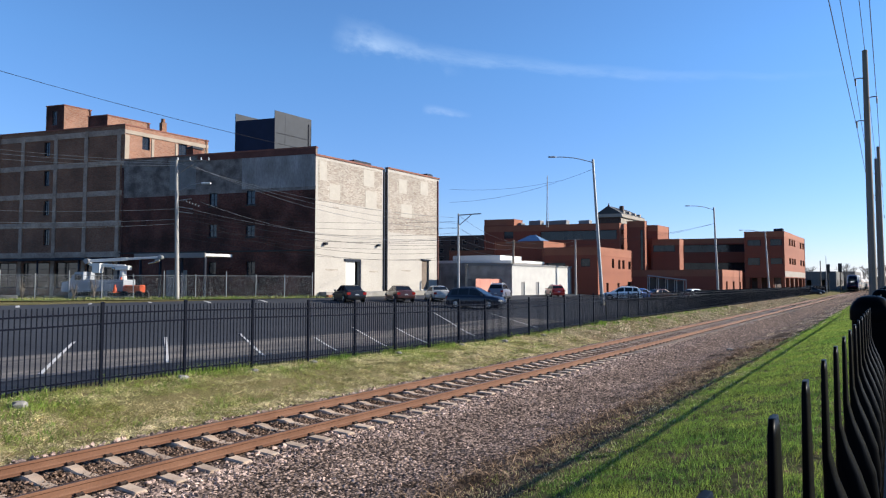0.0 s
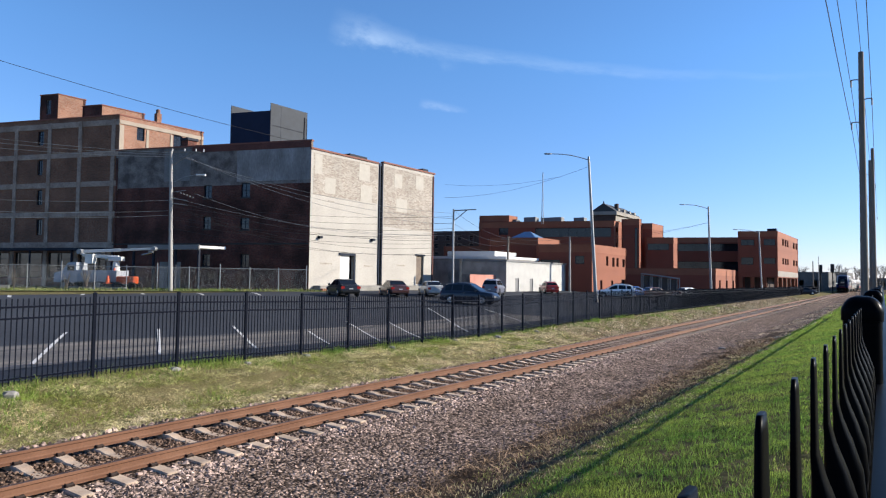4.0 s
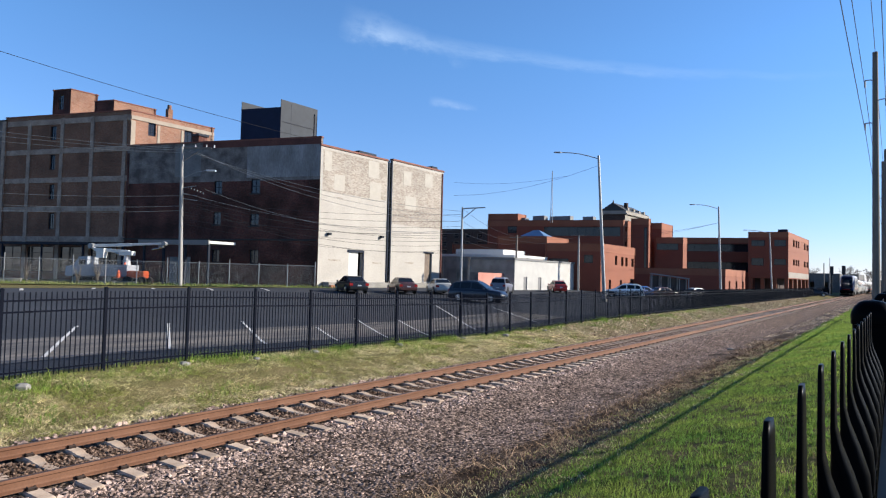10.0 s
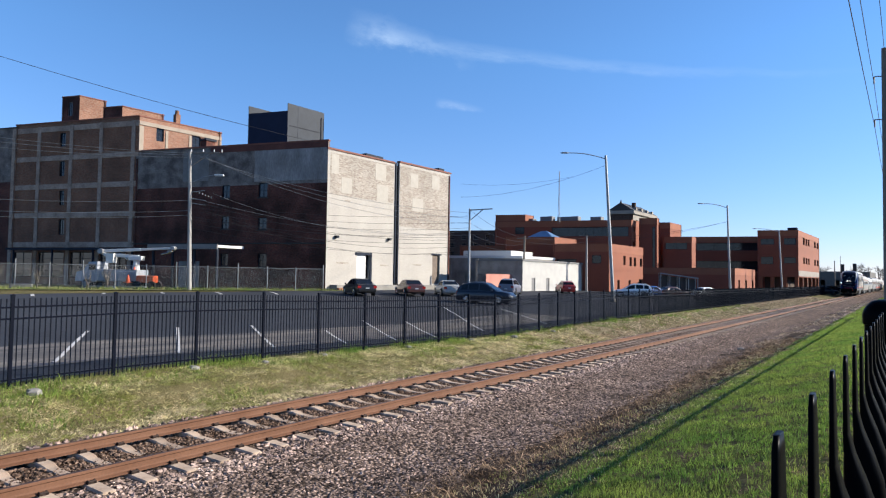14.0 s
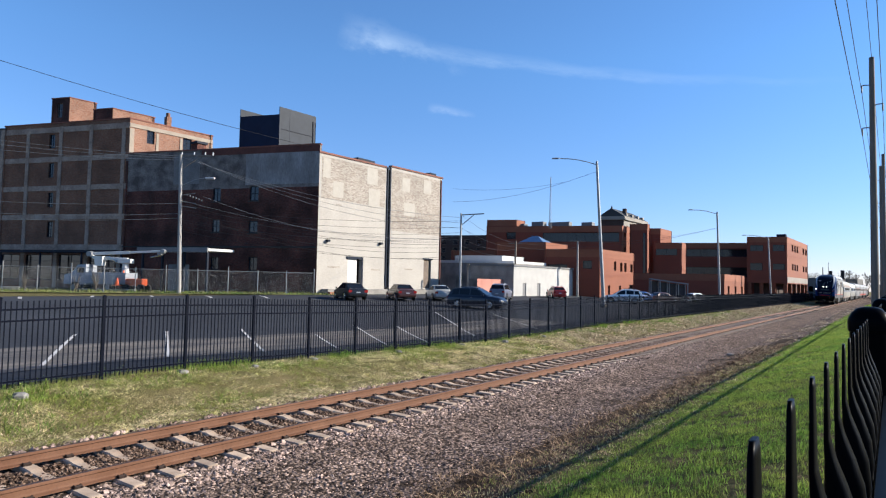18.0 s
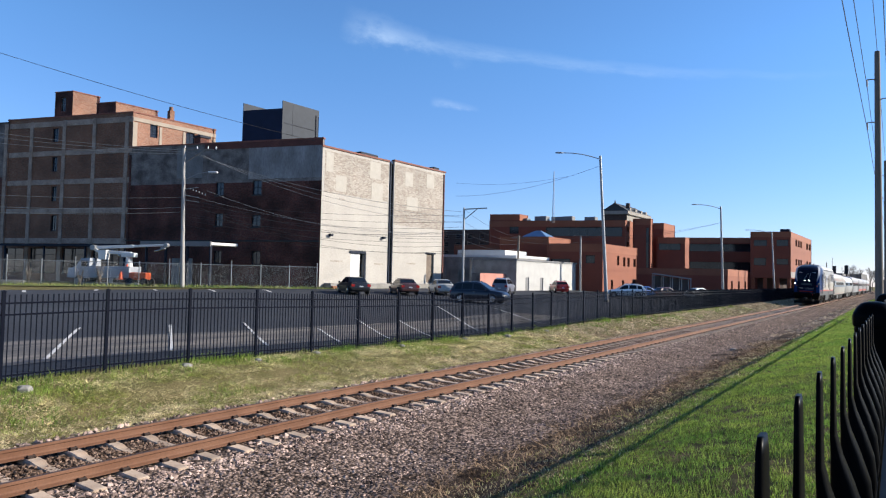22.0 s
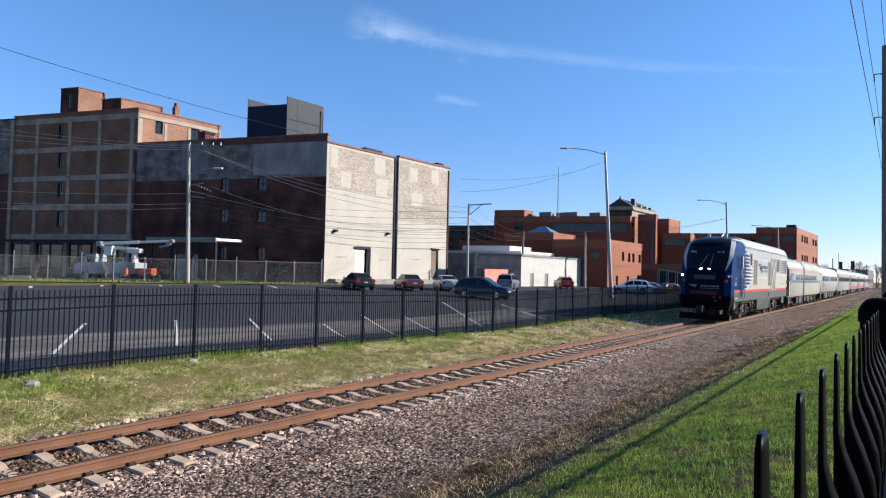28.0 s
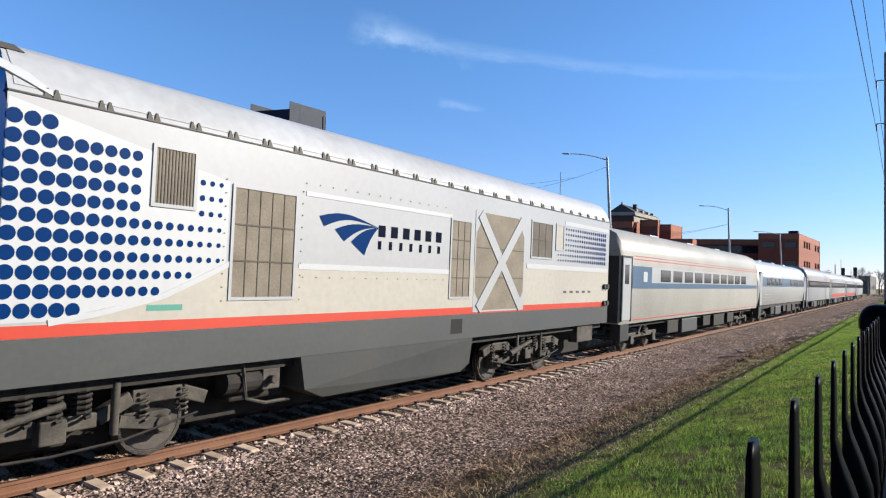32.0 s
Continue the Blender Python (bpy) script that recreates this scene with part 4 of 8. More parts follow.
# ---- warehouse: dark brick street side, whitewashed railway side ----
wh = Block("warehouse", -39.29, 42.96, 24.6, 20.5, GZ - 0.3, 16.3, "four-storey brick warehouse, whitewashed on its railway side")
L_WIN = [(16.4, 17.5, 11.4, 12.95), (16.4, 17.5, 7.9, 9.2), (11.8, 12.8, 11.4, 12.85), (11.8, 12.8, 8.0, 9.4), (16.5, 17.6, 3.8, 5.3), (11.8, 12.8, 3.9, 5.3)]
wh.wall("L", M_BRICK_D, L_WIN, z1=12.75, label="soot-dark red brick wall")
wh.wall("L", M_GREYP, [h for h in L_WIN], z0=12.75, z1=17.15, label="flaking grey-painted upper wall")
wh.on("L", Mesh().box(15.85, 24.6, -0.02, 0, 13.1, 16.48), "paint_patch", mat("grey_patch", (0.26, 0.255, 0.25), 0.9, vary=0.3, scale=0.7, fine=7, bump=0.15, col2=(0.16, 0.15, 0.146), stretch=(1, 1, 0.35)), "lighter grey paint band")
wh.on("L", Mesh().box(0.1, 6.5, -0.015, 0, 12.9, 17.0), "paint_patch", M_GREYP)
wh.on("L", Mesh().box(6.6, 10.0, -0.012, 0, 13.4, 16.9), "paint_patch", mat("grey_patch_worn", (0.169, 0.166, 0.162), 0.9, vary=0.3, scale=0.7, fine=9, bump=0.15))
wh.on("L", Mesh().box(10.2, 24.6, -0.03, 0, 16.5, 17.15), "parapet_band", mat("dark_red_parapet_brick", (0.115, 0.042, 0.033), 0.9, vary=0.3, scale=0.8, fine=8, bump=0.2), "dark red brick parapet band")
wh.on("L", Mesh().box(-0.05, 24.66, -0.06, 0.41, 17.154, 17.3), "coping", M_COPE)
# tar-dark strip: a pipe, with the thick shadow line put into its colour
wh.on("L", Mesh().box(0, 24.5, -0.1, 0, 6.3, 6.46), "pipe_and_shadow", M_TAR, "dark strip along the wall for a pipe and its shadow line")
for h in L_WIN:
    wh.window("L", *h, M_BLKSHEET, bars=(1, 1))
    wh.on("L", Mesh().box(h[0] - 0.1, h[1] + 0.1, -0.06, 0.1, h[2] - 0.14, h[2] - 0.004), "sill", M_TAR)
for s0, s1 in ((6.45, 7.5), (8.35, 9.15)):
    wh.on("L", Mesh().box(s0, s1, -0.06, 0, 1.3, 4.4), "door", M_CONC, "pale grey steel door", bevel=0.02)
R_DOOR = [(4.3, 6.3, 2.1, 5.6), (17.1, 18.55, 2.2, 5.8)]
wh.wall("R", M_WPAINT, R_DOOR, z1=16.3, s1=10.1, label="whitewashed brick wall")
wh.wall("R", M_WPAINT, R_DOOR, z1=16.55, s0=10.85, label="whitewashed brick wall")
wh.wall("R", M_DARKIN, z1=16.2, s0=10.1, s1=10.85, out=-0.25, label="dark slot between the two wall bays")
for s0, s1, z0, z1, out, m in ((0.35, 9.9, 11.6, 16.0, 0.012, M_PEEL), (11.0, 20.3, 9.0, 16.2, 0.012, M_PEEL), (1.9, 3.4, 11.9, 13.6, 0.022, M_PATCH), (6.9, 8.6, 14.0, 15.9, 0.022, M_PATCH), (7.2, 9.0, 11.4, 13.5, 0.022, M_PATCH),
                             (13.2, 15.2, 11.0, 12.6, 0.022, M_PATCH), (12.8, 14.2, 13.9, 15.6, 0.022, M_PATCH), (16.8, 18.3, 14.2, 15.9, 0.022, M_PATCH), (0.5, 1.5, 13.8, 15.9, 0.02, M_PATCH)):
    wh.on("R", Mesh().box(s0, s1, -out, 0, z0, z1), "paint_patch", m)
wh.on("R", Mesh().box(-0.06, 10.05, -0.1, 0.45, 16.304, 16.5), "coping", M_COPE, "red clay coping")
wh.on("R", Mesh().box(10.85, 20.6, -0.1, 0.45, 16.554, 16.75), "coping", M_COPE, "red clay coping")
wh.on("R", Mesh().box(10.12, 10.3, -0.12, 0.0, 2.2, 16.4), "drainpipe", M_BLKSHEET, "dark rain pipe")
wh.on("R", Mesh().box(10.62, 10.8, -0.1, 0.0, 2.2, 16.5), "drainpipe", M_BLKSHEET, "dark rain pipe")
wh.on("R", Mesh().box(0.6, 20.5, -1.1, -0.01, 1.0, 2.05), "loading_dock", M_CONC, "low concrete loading dock", bevel=0.03)
wh.on("R", Mesh().box(0.6, 3.6, -1.45, -1.1, 1.0, 1.75), "dock_step", mat("rust_brick_step", (0.277, 0.116, 0.0616), 0.9, vary=0.3, scale=3, fine=20))
# doors: one white roller door half covers a black opening, one brown
wh.on("R", Mesh().box(4.3, 5.75, 0.1, 0.16, 2.1, 5.35), "door", M_WHITE, "white sliding door, part open")
wh.on("R", Mesh().box(5.7, 6.3, 0.5, 0.55, 2.1, 5.6), "door_gap", M_DARKIN)
wh.on("R", Mesh().box(4.1, 6.5, -0.12, 0.0, 5.35, 5.62), "door_hood", M_BLKSHEET)
wh.on("R", Mesh().box(6.3, 6.55, -0.08, 0.0, 2.1, 5.4), "door_jamb", M_BLKSHEET)
wh.on("R", Mesh().box(17.1, 18.2, 0.1, 0.16, 2.2, 5.7), "door", mat("brown_door", (0.154, 0.116, 0.0886), 0.8, vary=0.3, scale=2, fine=14), "weathered brown loading door")
wh.on("R", Mesh().box(18.15, 18.55, 0.3, 0.35, 2.2, 5.8), "door_gap", M_DARKIN)
wh.on("R", Mesh().box(16.9, 18.8, -0.1, 0.0, 5.8, 5.98), "door_hood", M_BLKSHEET)
for s in (1.1, 9.0):
    wh.on("R", Mesh().box(s, s + 0.35, -0.35, 0, 7.0 if s < 5 else 7.2, 7.25 if s < 5 else 7.45), "wall_lamp", M_BLKSHEET, "small black wall lamp")
for s0, s1, z0, z1 in ((1.4, 3.1, 4.3, 4.34), (7.9, 9.3, 4.2, 4.24), (13.4, 15.0, 4.4, 4.44), (2.4, 3.2, 11.0, 11.04)):
    wh.on("R", Mesh().box(s0, s1, -0.01, 0, z0, z1 + 0.12), "faded_sign_band", M_PEEL)
wh.wall("B", M_BRICK_D)
wh.wall("F", M_BRICK_D)
wh.roof(M_TAR, 15.4)
for s, t, w, d, z in ((2.6, 9.2, 1.8, 3.0, 17.2), (0.9, 19.3, 1.2, 1.2, 17.1)):
    p = wh.pt(s, t)
    part("roof_vent", Mesh().box(p[0] - w / 2, p[0] + w / 2, p[1] - d / 2, p[1] + d / 2, 15.4, z), M_BLKSHEET, wh.ob, bevel=0.03)
ct = Mesh().box(-0.55, 0.55, -0.55, 0.55, 15.4, 18.2)
p = wh.pt(16.6, 1.6)
o = part("chimney", ct, M_BRICK_D, wh.ob, "short dark brick chimney")
o.location = (p[0], p[1], 0)
part("cap", Mesh().box(p[0] - 0.7, p[0] + 0.7, p[1] - 0.7, p[1] + 0.7, 18.2, 18.45), M_BLKSHEET, wh.ob)

# lift housing on the warehouse roof, clad in black and grey sheets
bb = Block("roof_plant_room", -57.3, 52.8, 6.05, 6.15, 15.4, 25.2, "tall sheet-clad plant room on the warehouse roof, black and grey", "roof structure")
bb.wall("L", M_NAVYSHEET, z1=25.05, thick=0.1, label="blue-black sheet cladding")
bb.wall("R", M_SLATESHEET, z1=26.1, thick=0.1, label="slate grey sheet cladding")
bb.wall("B", M_SLATESHEET, z1=26.1, thick=0.1)
bb.wall("F", M_BLKSHEET, thick=0.1)
bb.roof(M_TAR, 23.4, 0.12)
for z in (20.7, 23.1):
    bb.on("R", Mesh().box(0.3, 5.8, -0.05, 0, z, z + 0.08), "cladding_rib", M_BLKSHEET)
bb.on("R", Mesh().box(5.6, 5.76, -0.1, 0, 15.6, 25.3), "ladder_rail", M_BLKSHEET)
bb.on("R", Mesh().box(1.65, 1.7, -0.012, 0, 17, 25.9), "cladding_seam", M_BLKSHEET)
bb.on("L", Mesh().box(0.65, 1.7, -0.05, 0, 18.0, 19.9), "vent_frame", M_GREYSHEET)
bb.on("L", Mesh().box(0.8, 1.55, -0.06, -0.045, 18.2, 19.7), "vent", M_DARKIN)

# ---- tall factory with a concrete frame ----
fb = Block("factory_building", -62.74, 35.36, 18.9, 10.4, GZ - 0.3, 21.3, "six-storey brick factory with an exposed concrete frame")
F_WIN = [(7.1, 8.0, 18.3, 20.0), (7.2, 8.0, 14.7, 16.5), (7.3, 8.1, 11.1, 12.9), (7.4, 8.3, 7.5, 9.4)] + [(s, e, 2.4, 5.4) for s, e in ((0.4, 3.4), (4.4, 8.4), (9.4, 12.9), (13.9, 17.6))]
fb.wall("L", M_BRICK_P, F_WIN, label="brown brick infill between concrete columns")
for h in F_WIN:
    fb.window("L", *h, M_BLKSHEET, bars=(1, 3))
for s in (-0.45, 3.65, 8.7, 13.2, 17.9):
    fb.on("L", Mesh().box(s, s + 0.5, -0.09, 0, 1.0, 20.9), "column", M_COL, "pale concrete column")
for z in (20.2, 16.6, 13.1, 9.6, 6.0):
    fb.on("L", Mesh().box(-0.4, 18.9, -0.06, 0, z, z + (0.62 if z < 20 else 0.65)), "floor_band", M_COL, "pale concrete floor band")
FR_WIN = [(2.0, 2.9, 18.8, 20.4), (6.45, 7.6, 18.8, 20.3)]
fb.wall("R", M_BRICK_SUN, FR_WIN, label="brick wall in a lighter tan tone that imitates sunlight")
for h in FR_WIN:
    fb.window("R", *h, M_BLKSHEET, bars=(1, 2))
for s0, s1 in ((0.0, 0.5), (3.1, 3.4), (6.05, 6.35), (10.0, 10.4)):
    fb.on("R", Mesh().box(s0, s1, -0.07, 0, 12.0, 20.2), "column", M_CREAM, "cream concrete column")
fb.on("R", Mesh().box(0, 10.4, -0.085, 0, 20.35, 20.8), "floor_band", M_CREAM, "cream concrete band")
fb.on("R", Mesh().box(0, 10.4, -0.085, 0, 16.8, 17.4), "floor_band", M_CREAM)
fb.wall("B", M_BRICK_P)
fb.wall("F", M_BRICK_P)
fb.roof(M_TAR, 20.7)
fb.coping("LRBF", M_COPE)
pa = Block("stair_penthouse", -73.83, 33.67, 2.8, 3.1, 20.7, 25.0, "brick stair penthouse with a small window on the factory roof", "roof structure")
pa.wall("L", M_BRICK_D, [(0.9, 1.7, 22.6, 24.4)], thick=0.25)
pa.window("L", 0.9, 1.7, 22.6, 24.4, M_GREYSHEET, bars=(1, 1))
# railway side takes the brick with sunlight mixed into its colour
pa.wall("R", M_BRICK_SUN, thick=0.25)
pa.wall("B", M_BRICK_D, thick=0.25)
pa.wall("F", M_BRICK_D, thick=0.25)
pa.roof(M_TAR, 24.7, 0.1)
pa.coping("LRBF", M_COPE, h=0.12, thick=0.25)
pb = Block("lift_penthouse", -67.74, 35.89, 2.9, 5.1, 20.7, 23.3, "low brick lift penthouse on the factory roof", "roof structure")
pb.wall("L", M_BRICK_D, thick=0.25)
pb.wall("R", M_BRICK_SUN, thick=0.25)
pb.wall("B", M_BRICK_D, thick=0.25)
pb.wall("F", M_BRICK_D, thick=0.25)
pb.roof(M_TAR, 23.0, 0.1)
pb.coping("LRBF", M_COPE, h=0.12, thick=0.25)
cy_ob = part("chimney", Mesh().box(-0.3, 0.3, -0.3, 0.3, 20.7, 22.7).tube((0, 0, 22.7), (0, 0, 23.2), 0.26, 0.24, 10), M_BRICK_P, fb.ob, "short brick chimney")
p = fb.pt(0.9, 5.2)
cy_ob.location = (p[0], p[1], 0)
# lower dark wing beyond the factory
wg = Block("factory_wing", -80.9, 29.4, 22.0, 12.0, GZ - 0.3, 21.0, "plain dark rendered factory wing")
wg.wall("L", M_GREYP, z0=14.2, label="grey render")
wg.wall("L", M_BRICK_D, z1=14.2)
wg.wall("R", M_GREYP)
wg.wall("B", M_GREYP)
wg.wall("F", M_GREYP)
wg.roof(M_TAR)
wg.coping("LR", M_TAR)

# ---- terracotta-coloured office complex ----
def office(name, x, y, a, b, z1, label, wins_l=(), wins_r=(), m=None, z0=0.4, roof=True, cope=True, deep=0.25, band=1.1):
    k = Block(name, x, y, a, b, z0, z1, label, group="terracotta office complex")
    k.wall("L", m or M_TERRA, [w[:4] for w in wins_l], thick=0.3)
    k.wall("R", m or M_TERRA2, [w[:4] for w in wins_r], thick=0.3)
    k.wall("B", m or M_TERRA, thick=0.3)
    k.wall("F", m or M_TERRA, thick=0.3)
    for side, ws in (("L", wins_l), ("R", wins_r)):
        for w in ws:
            n = max(1, round((w[1] - w[0]) / 1.6)) - 1
            k.window(side, *w[:4], M_BLKSHEET, deep=deep, bars=(n, 0))
    for side in "LR":
        k.on(side, Mesh().box(0, k.length(side), -0.03, 0, z1 - band, z1), "parapet_band", M_TERRAB, "lighter brown parapet band")
    if roof:
        k.roof(M_TAR, z1 - 0.5)
    if cope:
        k.coping("LRBF", M_TERRA2, over=0.03, h=0.1, thick=0.3)
    return k


R_L = [(0.6, 3.2, 11.1, 12.4), (5.0, 7.3, 11.1, 12.5), (0.6, 3.0, 6.9, 8.5), (5.0, 7.3, 7.1, 8.4)]
R_R = [(6.0, 8.2, 11.4, 12.9), (9.4, 11.6, 11.4, 12.9), (12.6, 14.6, 11.4, 12.9), (21.5, 24.0, 11.4, 12.9), (25.6, 28.2, 11.4, 12.9), (6.0, 8.2, 7.2, 8.6), (9.4, 11.6, 7.2, 8.6), (12.6, 14.6, 7.2, 8.6), (21.5, 24, 7.2, 8.6), (25.6, 28.2, 7.2, 8.6)]
rb = office("office_end_block", -8.79, 150.82, 7.7, 29.1, 14.1, "three-storey terracotta office block on open columns", R_L, R_R, z0=4.4)
rb.on("R", Mesh().box(0, 29.1, -0.05, 0, 4.4, 5.6), "stone_band", M_STONEW, "pale stone band")
part("soffit", Mesh().prism([rb.pt(*p) for p in ((0, 0), (0, 29), (7.6, 29), (7.6, 0))], 4.2, 4.4), M_TERRA, rb.ob)
part("ground_floor_core", Mesh().prism([rb.pt(*p) for p in ((2.5, 3), (2.5, 27), (7.0, 27), (7.0, 3))], 0.3, 4.2), M_DARKBR, rb.ob)
for s, t in ((0.4, 0.4), (0.4, 6), (0.4, 12), (0.4, 18), (0.4, 24), (0.4, 28.6), (2.6, 0.4), (5.0, 0.4), (7.3, 0.4)):
    p = rb.pt(s, t)
    part("column", Mesh().box(p[0] - 0.35, p[0] + 0.35, p[1] - 0.35, p[1] + 0.35, 0.3, 4.2), M_TERRA2, rb.ob, bevel=0.02)
part("roof_unit", Mesh().box(-2.4, -0.6, 3, 5, 14.0, 15.0), M_BLKSHEET, rb.ob)
office("office_link_block", -16.43, 161.52, 16.2, 14, 13.6, "terracotta office wing with long dark window bands", [(1.0, 15.4, 10.4, 12.2), (1.0, 15.6, 5.6, 7.9)], m=M_TERRA, deep=0.6)
office("office_bay_block", -23.6, 123.8, 5.2, 2.8, 11.45, "terracotta bay with a sunlit end wall", [(0.5, 4.4, 9.1, 10.4)])
office("stair_tower", -28.57, 118.43, 3.2, 1.2, 14.8, "narrow terracotta stair tower", [(2.4, 2.9, 3.5, 13.2)])
sm = office("upper_stair_block", -27.83, 124.27, 2.1, 6.8, 14.4, "small terracotta roof block")
up = office("office_main_block", -32.54, 115.67, 26.1, 6.0, 14.4, "long four-storey terracotta office block", [(11.2, 25.6, 11.4, 13.2), (4.0, 5.9, 11.9, 13.4), (11.2, 25.6, 7.6, 9.4)], [(1.0, 2.0, 12.4, 13.8), (0.8, 1.8, 9.1, 10.4)], deep=0.5)
office("office_head_block", -52.23, 110.01, 6.0, 3.3, 15.8, "terracotta roof block at the end of the office wing")
ra = office("office_low_block", -34.8, 87.42, 7.8, 7.4, 9.5, "two-storey terracotta block with a stepped roof", deep=0.5)
ra.on("L", Mesh().box(0, 7.8, -0.05, 0, 5.6, 6.8), "shadow_band", M_TERRA, "recessed window band")
office("office_corner_block", -25.38, 85.96, 8.0, 13.4, 8.2, "two-storey terracotta corner block with small windows", [(5.6, 6.9, 5.4, 6.6), (0.5, 3.4, 5.2, 6.0)],
            [(5.2, 6.05, 5.3, 6.7), (7.6, 8.5, 5.2, 6.6), (9.3, 10.2, 5.2, 6.6), (11.8, 12.8, 5.2, 6.5), (3.0, 3.8, 1.4, 3.0), (7.2, 8.0, 1.4, 3.0), (11.4, 13.0, 1.2, 3.2)])
office("office_side_wing", -45.14, 90.92, 8.4, 6.0, 8.5, "low terracotta side wing")
office("gate_block", -14.66, 117.4, 16.2, 15.4, 5.3, "single-storey terracotta block beside the car park", [], [(2.4, 3.6, 1.2, 3.3), (7.4, 8.8, 1.2, 3.3), (12.6, 13.9, 1.2, 3.3)])
# blue pyramid skylight
p = (-38.2, 90.5)
sk = Mesh().add([(p[0] - 2.6, p[1] - 2, 9.4), (p[0] + 2.6, p[1] - 2, 9.4), (p[0] + 2.6, p[1] + 2, 9.4), (p[0] - 2.6, p[1] + 2, 9.4), (p[0] - 0.5, p[1], 10.7), (p[0] + 0.5, p[1], 10.7)],
                [(0, 1, 5, 4), (1, 2, 5), (2, 3, 4, 5), (3, 0, 4), (3, 2, 1, 0)])
tagged(part("skylight", sk, M_BLUEROOF), "low blue hipped skylight roof", "skylight")
# rooftop machines and mast on the main block
for i, (s, t, w, h) in enumerate(((12.2, 3, 4.5, 1.0), (17.6, 3, 2.2, 0.9), (8.0, 3, 2.6, 1.1), (4.5, 3, 2.0, 0.7))):
    q = up.pt(26.1 - s - 1, t)
    part("roof_unit", Mesh().box(q[0] - w / 2, q[0] + w / 2, q[1] - 0.8, q[1] + 0.8, 13.9, 14.5 + h), M_GREYSHEET, up.ob, bevel=0.04)
mast = Mesh()
for dx, dy in ((-0.2, -0.2), (0.2, -0.2), (0, 0.25)):
    mast.tube((dx, dy, 13.8), (dx * 0.2, dy * 0.2, 24.0), 0.05, 0.04, 5)
for k in range(10):
    z = 14 + k
    s = 1 - 0.08 * k
    mast.tube((-0.2 * s, -0.2 * s, z), (0.2 * s, -0.2 * s, z + 0.9), 0.025, n=4).tube((0.2 * s, -0.2 * s, z), (0, 0.25 * s, z + 0.9), 0.025, n=4)
o = tagged(part("radio_mast", mast, M_GALV), "thin lattice radio mast on the office roof", "mast")
o.location = (-45.2, 110.9, 0)
# ---- far buildings ----
br = Block("apartment_building", -69.09, 127.66, 14.0, 12, 0.5, 14.5, "far dark brick apartment building with small windows")
BW = [(s, s + 1.1, z, z + 1.2) for z in (12.3, 10.3, 8.3) for s in (2.2, 5.1, 8.0, 10.9)]
br.wall("L", M_DARKBR, BW)
for h in BW:
    br.window("L", *h, M_STONEW, bars=(0, 1))
br.wall("R", M_DARKBR)
br.wall("B", M_DARKBR)
br.wall("F", M_DARKBR)
br.roof(M_TAR)
tw = Block("old_hotel_tower", -54.04, 178.12, 6.4, 18.1, 0.5, 22.5, "far stone tower block with a dark mansard roof")
tw.wall("L", M_DARKBR, [(1.0, 5.4, 19.4, 20.4)])
tw.window("L", 1.0, 5.4, 19.4, 20.4, M_STONEW, bars=(3, 0))
tw.wall("R", M_STONEW, [(s, s + 1.4, 18.6, 20.6) for s in (2, 6, 10, 14)])
for s in (2, 6, 10, 14):
    tw.window("R", s, s + 1.4, 18.6, 20.6, M_STONEW)
tw.wall("B", M_DARKBR)
tw.wall("F", M_DARKBR)
P4 = [tw.pt(*c) for c in ((-0.4, -0.4), (-0.4, 18.5), (6.8, 18.5), (6.8, -0.4))]
part("cornice", Mesh().prism(P4, 22.5, 23.2), M_STONEW, tw.ob)
ra_, rb_ = tw.pt(3.4, -0.3), tw.pt(3.4, 16.0)
gable = [(P4[0][0], P4[0][1], 23.2), (P4[3][0], P4[3][1], 23.2), (ra_[0], ra_[1], 25.6), (P4[1][0], P4[1][1], 23.2), (P4[2][0], P4[2][1], 23.2), (rb_[0], rb_[1], 25.6)]
part("gable_roof", Mesh().add(gable, [(0, 2, 1), (0, 3, 5, 2), (1, 2, 5, 4), (3, 4, 5), (0, 1, 4, 3)]), M_SLATE, tw.ob, "dark slate gable roof", outward=True)
for s, t in ((0.6, 3), (0.6, 7.5), (0.6, 12), (0.6, 16)):
    c = tw.pt(s, t)
    part("dormer", Mesh().box(c[0] - 0.5, c[0] + 0.5, c[1] - 0.6, c[1] + 0.6, 23.2, 24.3), M_STONEW, tw.ob)
c = tw.pt(3.4, 0.2)
part("finial", Mesh().tube((c[0], c[1], 25.4), (c[0], c[1], 26.4), 0.35, 0.08, 8), M_SLATE, tw.ob)
c = tw.pt(1.4, 4.5)
part("chimney", Mesh().box(c[0] - 0.5, c[0] + 0.5, c[1] - 0.5, c[1] + 0.5, 23.2, 25.9), M_DARKBR, tw.ob)
tw.coping("LR", M_STONEW, over=0.5, h=0.3, z=22.2)
# ---- low sheds in front ----
M_BLOCK = mat("grey_block_wall", (0.304, 0.28, 0.248), 0.9, vary=0.3, scale=0.7, fine=9, bump=0.2, col2=(0.192, 0.168, 0.148))
gs = Block("grey_garage", -32.59, 72.95, 10.2, 9.0, 1.0, 5.75, "low grey block garage with a flat white roof edge")
gs.wall("L", M_BLOCK, [(2.2, 6.2, 1.2, 4.0)])
gs.on("L", Mesh().box(2.2, 6.2, 0.12, 0.18, 1.2, 4.0), "garage_door", M_CONC, "grey sectional garage door")
gs.wall("R", M_BLOCK)
gs.wall("B", M_BLOCK)
gs.wall("F", M_BLOCK)
gs.roof(M_WHITE, 5.5, 0.36)
gs.coping("LR", M_WHITE, over=0.08, h=0.35)
